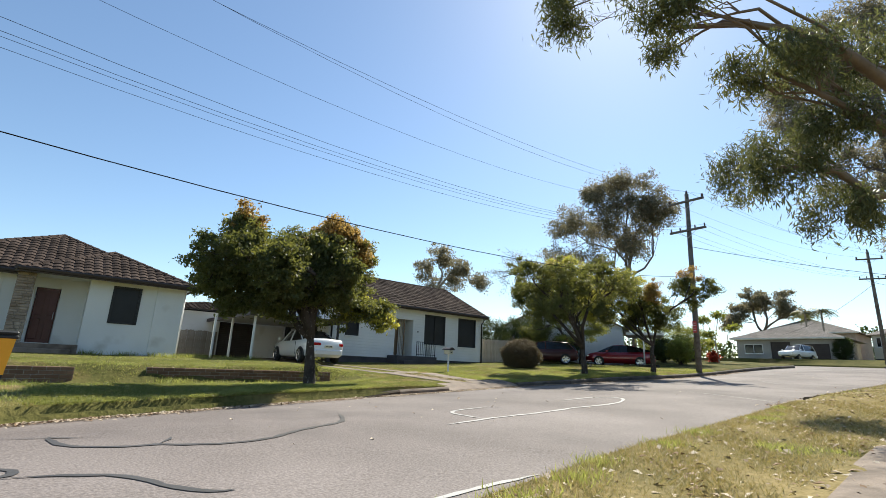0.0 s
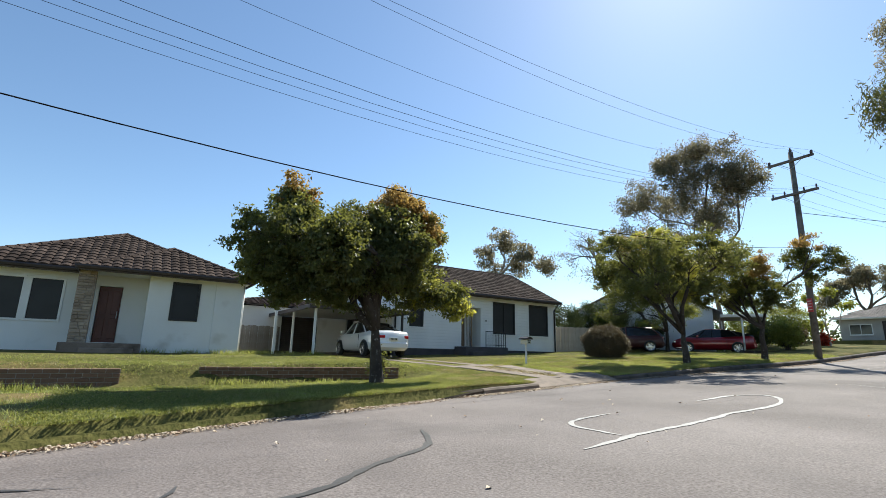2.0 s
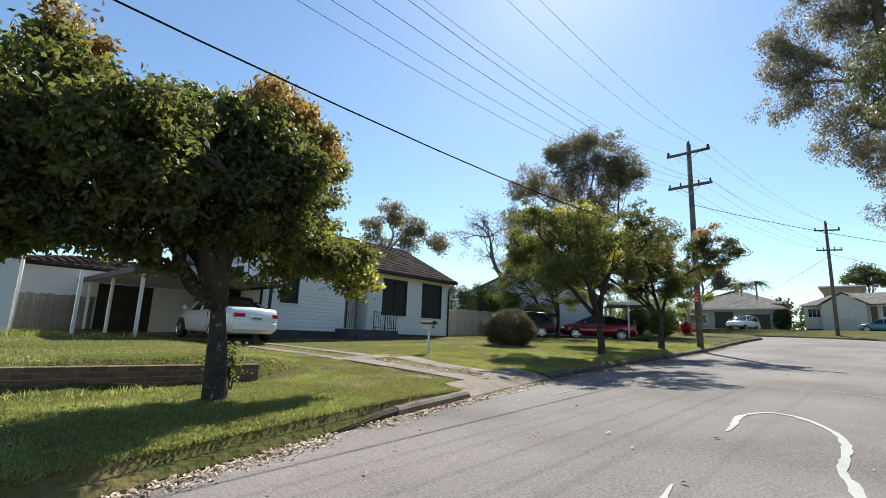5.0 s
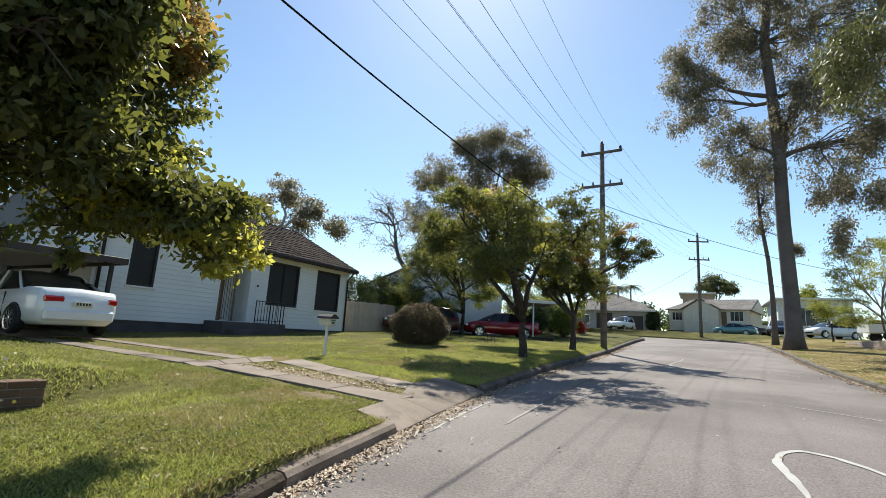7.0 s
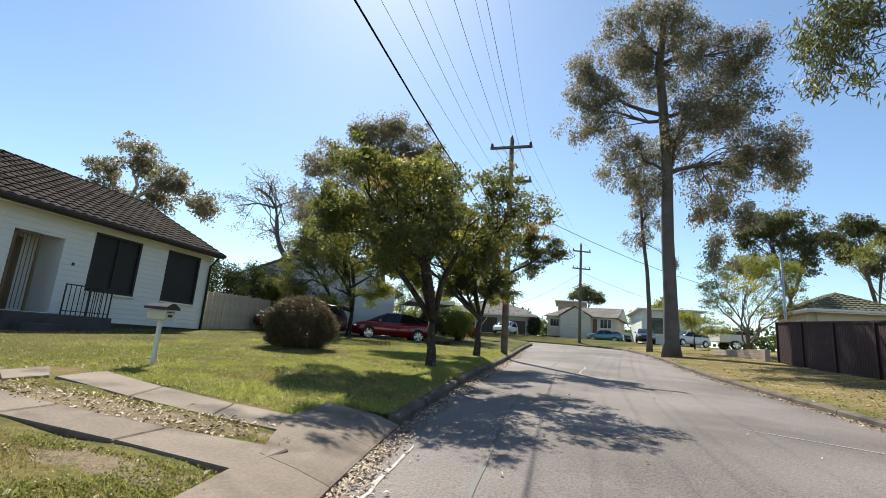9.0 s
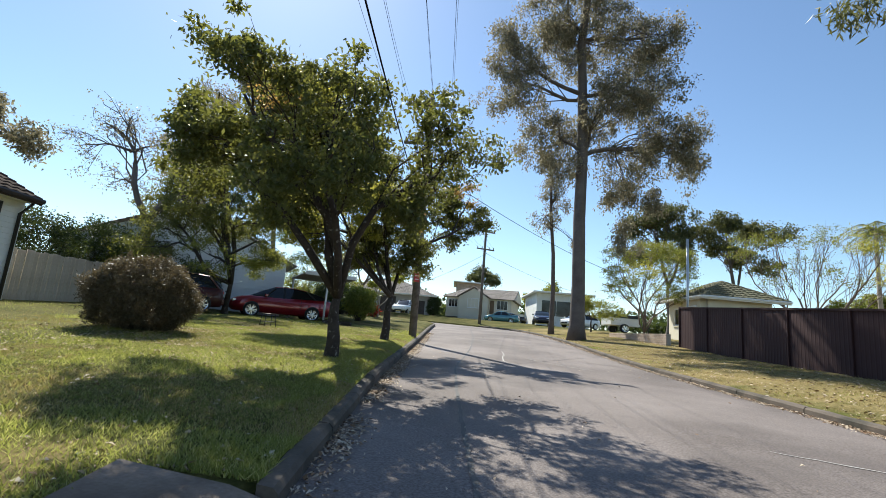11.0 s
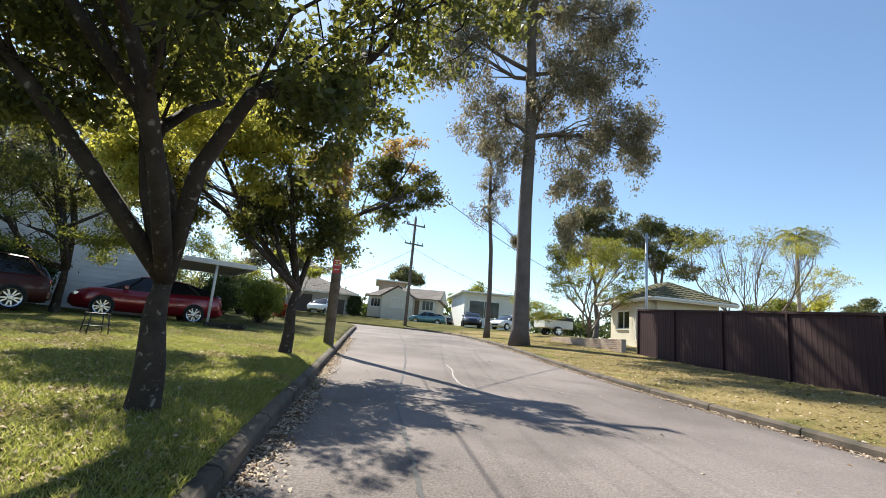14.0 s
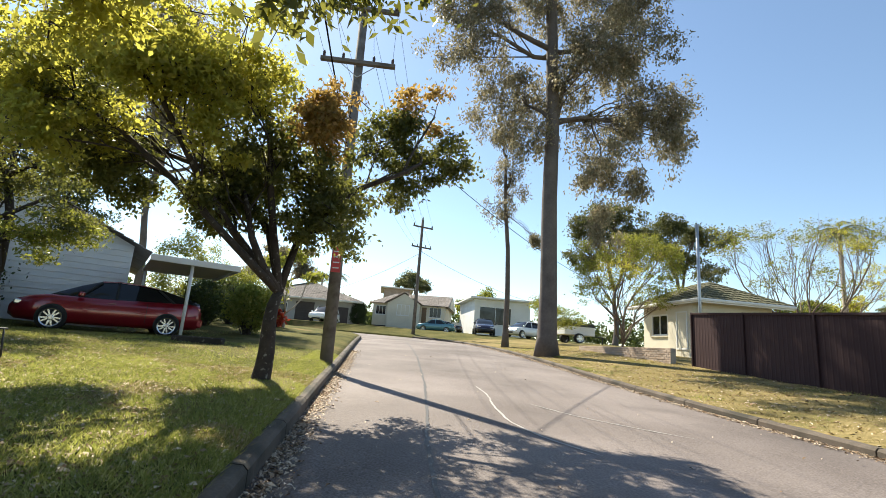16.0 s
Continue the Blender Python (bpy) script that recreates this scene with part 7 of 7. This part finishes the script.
ribbon("crack_sealant", [(9.9, 9.18), (11.72, 9.26), (13.47, 9.32), (16.87, 9.4), (18.2, 9.4), (19.9, 9.41), (21.5, 9.33), (23.2, 9.15), (26.7, 8.85), (33, 8.5), (44, 8.3)], 0.045, SEALANT, "faint dark seam along the road", seed=6)
ribbon("pale_crack", [(4.34, 4.96), (5.14, 5.09), (5.30, 5.15), (6.21, 5.20), (7.34, 5.30), (7.75, 5.41), (8.85, 5.37), (9.68, 5.49), (10.44, 5.82), (10.74, 6.22), (10.10, 6.49), (8.84, 6.40)], 0.075, PALE_PATCH, PALE, seed=7)
ribbon("pale_crack", [(5.23, 5.14), (5.20, 5.50), (5.19, 5.86), (5.35, 6.09), (5.63, 6.18), (6.45, 6.30)], 0.06, PALE_PATCH, PALE, seed=8)
ribbon("pale_crack", [(14.58, 6.13), (14.0, 5.0), (13.39, 3.6)], 0.035, PALE_PATCH, PALE, seed=9)
ribbon("pale_crack", [(26.69, 7.74), (25.4, 7.75), (24.2, 7.95), (22.8, 8.05), (21.88, 7.85), (21.2, 7.5)], 0.035, PALE_PATCH, PALE, seed=10)
ribbon("pale_crack", [(24.6, 7.2), (23.55, 6.74), (22.7, 5.96), (22.4, 5.6)], 0.03, PALE_PATCH, PALE, seed=11)
ribbon("pale_crack", [(11.4, 10.0), (10.9, 9.95), (10.08, 9.9), (9.0, 9.75)], 0.035, PALE_PATCH, PALE, seed=12)
ribbon("pale_crack", [(1.96, 2.49), (2.58, 2.58), (3.25, 2.58)], 0.05, PALE_PATCH, PALE, seed=13)


def patch(name, centre, size, mat, label, seed, lift=0.02):
    """An uneven patch of bare earth on the verge."""
    r = random.Random(seed)
    n = 26
    v = [(centre[0], centre[1], ground_z(*centre) + lift)]
    for ring in (0.5, 1.0):
        for k in range(n):
            a = 6.28318 * k / n
            q = ring * (1 + 0.35 * noise.noise(Vector((math.cos(a) * 1.7, math.sin(a) * 1.7, seed * 3.1))))
            x, y = centre[0] + size[0] * q * math.cos(a), centre[1] + size[1] * q * math.sin(a)
            v.append((x, y, ground_z(x, y) + lift * (1.0 if ring < 1 else 0.25)))
    f = [(0, 1 + k, 1 + (k + 1) % n) for k in range(n)] + [(1 + k, n + 1 + k, n + 1 + (k + 1) % n, 1 + (k + 1) % n) for k in range(n)]
    ob = new(name, mesh_of(name, Shape().add(v, f), mat, smooth=True))
    return tagged(ob, label, "ground", kind="structure")


patch("bare_earth_patch", (9.2, 11.3), (0.2, 0.7), DIRT, "bare sandy earth beside the driveway edge", 1)
patch("bare_earth_patch", (10.38, 12.8), (0.34, 2.0), DIRT, "dry earth and dead grass between the driveway strips", 4)
patch("footpath", (9.5, 0.75), (6.5, 0.42), CONCRETE, "worn grey footpath along the verge", 2, 0.03)
patch("bare_earth_patch", (23.4, 11.4), (0.9, 0.5), DIRT, "bare earth under the street tree", 3)


# ---------------- grass, fallen leaves ----------------
def scatter(n, x0, x1, d0, d1, side, rng, power=1.0):
    """Random places on the verge: d metres behind the kerb line."""
    x = rng.uniform(x0, x1, n)
    d = d0 + (d1 - d0) * rng.random(n) ** power
    y = kl(x) + d if side > 0 else kr(x) - d
    z = rz(x) + (lift_left(d, x) if side > 0 else lift_right(x, d))
    return np.stack([x, y, z], 1)


def on_drive(p):
    x, y = p[:, 0], p[:, 1]
    a = (y < 14.6) & (((x > 9.42) & (x < 10.16)) | ((x > 10.58 + 0.13 * (y - 11)) & (x < 11.3 + 0.17 * (y - 11))))
    b = (y >= 14.5) & (y < 15.3) & (x > 9.4) & (x < 11.8)
    c = (y >= 15.2) & (y < 26.9) & (((x > 9.5 - 0.09 * (y - 15.2)) & (x < 10.05 - 0.11 * (y - 15.2))) | ((x > 10.72 - 0.12 * (y - 15.2)) & (x < 11.25 - 0.16 * (y - 15.2))))
    d = (y < kl(x) + 0.55 + 0.35 * (x > 10.4)) & (x > 8.7) & (x < 12.15)
    e = (((x - 9.2) / 0.25) ** 2 + ((y - 11.3) / 0.85) ** 2 < 1)
    h = (y > 21.8) & (x > 11) & (x < 21.9)
    return a | b | c | d | h


def blades(name, p, height, width, lean, mat, rng, label, parent=None):
    """Single grass blades, three corners each."""
    n = len(p)
    a = rng.uniform(0, 6.283, n)
    h = height * rng.uniform(0.45, 1.3, n)
    side = np.stack([np.cos(a), np.sin(a), 0 * a], 1) * (width * rng.uniform(0.6, 1.3, n))[:, None]
    b = rng.uniform(0, 6.283, n)
    tip = p + np.stack([np.cos(b) * h * lean * rng.random(n), np.sin(b) * h * lean * rng.random(n), h], 1)
    p = p - np.array([0, 0, 0.01])
    v = np.stack([p - side, p + side, tip], 1).reshape(-1, 3)
    ob = cloud(name, v, np.arange(3 * n).reshape(-1, 3), mat)
    return tagged(ob, label, "grass", kind="stuff")


rng = np.random.default_rng(5)


def patchy(p, k=0.6, shift=0.0):
    """Which places carry green grass and which dry."""
    return np.array([noise.noise(Vector((x * k, y * k, 3.3))) + 0.5 * noise.noise(Vector((x * k * 3, y * k * 3, 9.1))) for x, y, _ in p]) > shift


near = np.concatenate([scatter(250000, 2.0, 25.0, 0.12, 4.4, 1, rng, 1.3), scatter(130000, -6.0, 30.0, 0.16, 7.5, 1, rng), scatter(60000, -6.0, 34.0, 4.0, 12.0, 1, rng)])
near = np.concatenate([near, scatter(40000, 0.0, 30.0, 0.10, 0.75, 1, rng)])
near = near[~on_drive(near)]
green = patchy(near, 0.55, -0.12) | (rng.random(len(near)) < 0.15)
by_drive = (near[:, 1] < 14.4) & (near[:, 0] > 8.3) & (near[:, 0] < 11.2) & (rng.random(len(near)) < 0.85)
green &= ~by_drive
blades("lawn_grass", near[green], 0.046, 0.005, 1.9, BLADE_GREEN, rng, "short green lawn grass with clover and weeds")
blades("lawn_grass", near[~green], 0.035, 0.005, 2.4, BLADE_DRY, rng, "short straw-coloured dry lawn grass")
verge = np.concatenate([scatter(70000, 0.3, 13.0, 0.02, 3.6, -1, rng, 1.2), scatter(45000, 13.0, 44.0, 0.16, 4.3, -1, rng)])
verge = verge[~((np.abs(verge[:, 1] - 0.75) < 0.38) & (verge[:, 0] > 3.2) & (verge[:, 0] < 16))]
green = patchy(verge, 0.7, 0.42) & (rng.random(len(verge)) < 0.8)
blades("verge_grass", verge[green], 0.055, 0.0055, 1.8, BLADE_GREEN, rng, "tufts of green verge grass")
blades("verge_grass", verge[~green], 0.042, 0.005, 2.6, BLADE_DRY, rng, "dry straw-coloured verge grass")


def clover(name, p, per, spread, size, label):
    """Low broad-leaved weeds: small leaves spread flat round each root."""
    v, f = leaves(p + np.array([0, 0, 0.02]), per, spread, size, size * 0.34, -0.25, rng, 0.16)
    tagged(cloud(name, v, f, LEAF_CLOVER), label, "weeds", kind="stuff")


spots = np.concatenate([scatter(15000, 0.0, 9.6, 0.1, 5.4, 1, rng, 1.1), scatter(9000, 11.5, 27.0, 0.2, 6.5, 1, rng), scatter(3000, -5.0, 9.0, 5.0, 9.0, 1, rng)])
spots = spots[~on_drive(spots)]
spots = spots[patchy(spots, 0.8, -0.2)]
clover("clover", spots, 15, 0.045, 0.021, "low clover and broad-leaved weeds in the lawn")
tuft = np.concatenate([rng.normal(0, 1, (260, 3)) * (0.16, 0.12, 0) + (cx, cy, ground_z(cx, cy)) for cx, cy in ((2.6, 2.2), (3.4, 2.3), (4.1, 2.55), (2.2, 1.9), (5.6, 2.6), (6.9, 2.8), (1.9, 2.15), (31.5, 2.9), (35.9, 2.2))])
blades("tall_grass_tuft", tuft, 0.07, 0.005, 1.1, BLADE_GREEN, rng, "taller grass tufts at the road edge")
weeds = np.concatenate([rng.normal(0, 1, (160, 3)) * (0.22, 0.12, 0) + (cx, cy, ground_z(cx, cy)) for cx, cy in ((1.5, 21.8), (2.6, 21.9), (3.6, 21.7), (4.4, 21.6), (3.9, 20.9), (2.7, 13.4), (4.9, 21.9), (-0.9, 13.1), (6.0, 20.6), (5.2, 21.4), (6.9, 20.4))])
blades("weeds", weeds, 0.17, 0.009, 1.1, BLADE_GREEN, rng, "tall weeds along the wall foot")
ivy = np.concatenate([rng.normal(0, 1, (150, 3)) * (0.28, 0.1, 0) + (cx, cy, ground_z(cx, cy)) for cx, cy in ((-1.6, 13.0), (-0.3, 13.1), (2.8, 13.35), (3.8, 13.3), (5.0, 13.0))])
blades("weeds", ivy, 0.12, 0.012, 1.5, BLADE_GREEN, rng, "leafy weeds at the foot of the brick wall")


def litter(name, p, size, rng, label):
    """Curled dry leaves and bark strips lying about."""
    n = len(p)
    a = rng.uniform(0, 6.283, n)
    l = size * rng.uniform(0.5, 1.6, n)
    w = l * rng.uniform(0.12, 0.3, n)
    d = np.stack([np.cos(a), np.sin(a), rng.uniform(-0.3, 0.4, n)], 1)
    s = np.stack([-np.sin(a), np.cos(a), rng.uniform(-0.5, 0.5, n)], 1)
    mid = p + d * (l * 0.5)[:, None] + np.array([0, 0, 0.012])
    v = np.stack([p, mid + s * w[:, None], p + d * l[:, None], mid - s * w[:, None]], 1).reshape(-1, 3)
    ob = cloud(name, v, np.arange(4 * n).reshape(-1, 4), LITTER)
    return tagged(ob, label, "leaf litter", kind="stuff")


def gutter_places(n, x0, x1, side, width):
    x = rng.uniform(x0, x1, n)
    d = np.abs(rng.normal(0, width, n)) + 0.03
    keep = np.array([noise.noise(Vector((q * 0.9, 1.7 * side, 0))) for q in x]) > -0.25 - 0.4 * rng.random(n)
    y = kl(x) - d if side > 0 else kr(x) + d
    q = np.stack([x, y, rz(x) + 0.012 + 0.03 * np.clip(d, 0, 1)], 1)
    return q[keep]


litter("leaf_litter", gutter_places(15000, -4, 34, 1, 0.13), 0.042, rng, "dry leaves and bark gathered along the gutter")
litter("leaf_litter", gutter_places(8000, 12, 50, -1, 0.12), 0.05, rng, "dry leaves gathered along the far gutter")
litter("leaf_litter", scatter(17000, 15.5, 25, 0.15, 4.6, 1, rng), 0.05, rng, "dry brown leaves strewn under the street trees")
strewn = scatter(7000, 2, 28, 0.1, 6.0, 1, rng)
litter("leaf_litter", strewn[~on_drive(strewn)], 0.055, rng, "dry leaves scattered over the lawn")
litter("leaf_litter", scatter(9000, 0.5, 40, 0.1, 4.2, -1, rng), 0.07, rng, "dry leaves and bark scattered over the verge")
between = np.stack([rng.uniform(10.1, 10.75, 700), rng.uniform(11.2, 14.5, 700), np.zeros(700)], 1)
between[:, 2] = rz(between[:, 0]) + lift_left(between[:, 1] - kl(between[:, 0]), between[:, 0]) + 0.02
litter("leaf_litter", between, 0.045, rng, "dry leaves and dead grass between the driveway strips")
road_bits = np.stack([rng.uniform(2, 34, 160), rng.uniform(3.6, 10.2, 160), np.zeros(160)], 1)
road_bits[:, 2] = rz(road_bits[:, 0]) + 0.055
litter("leaf_litter", road_bits, 0.05, rng, "a few dry leaves on the road")
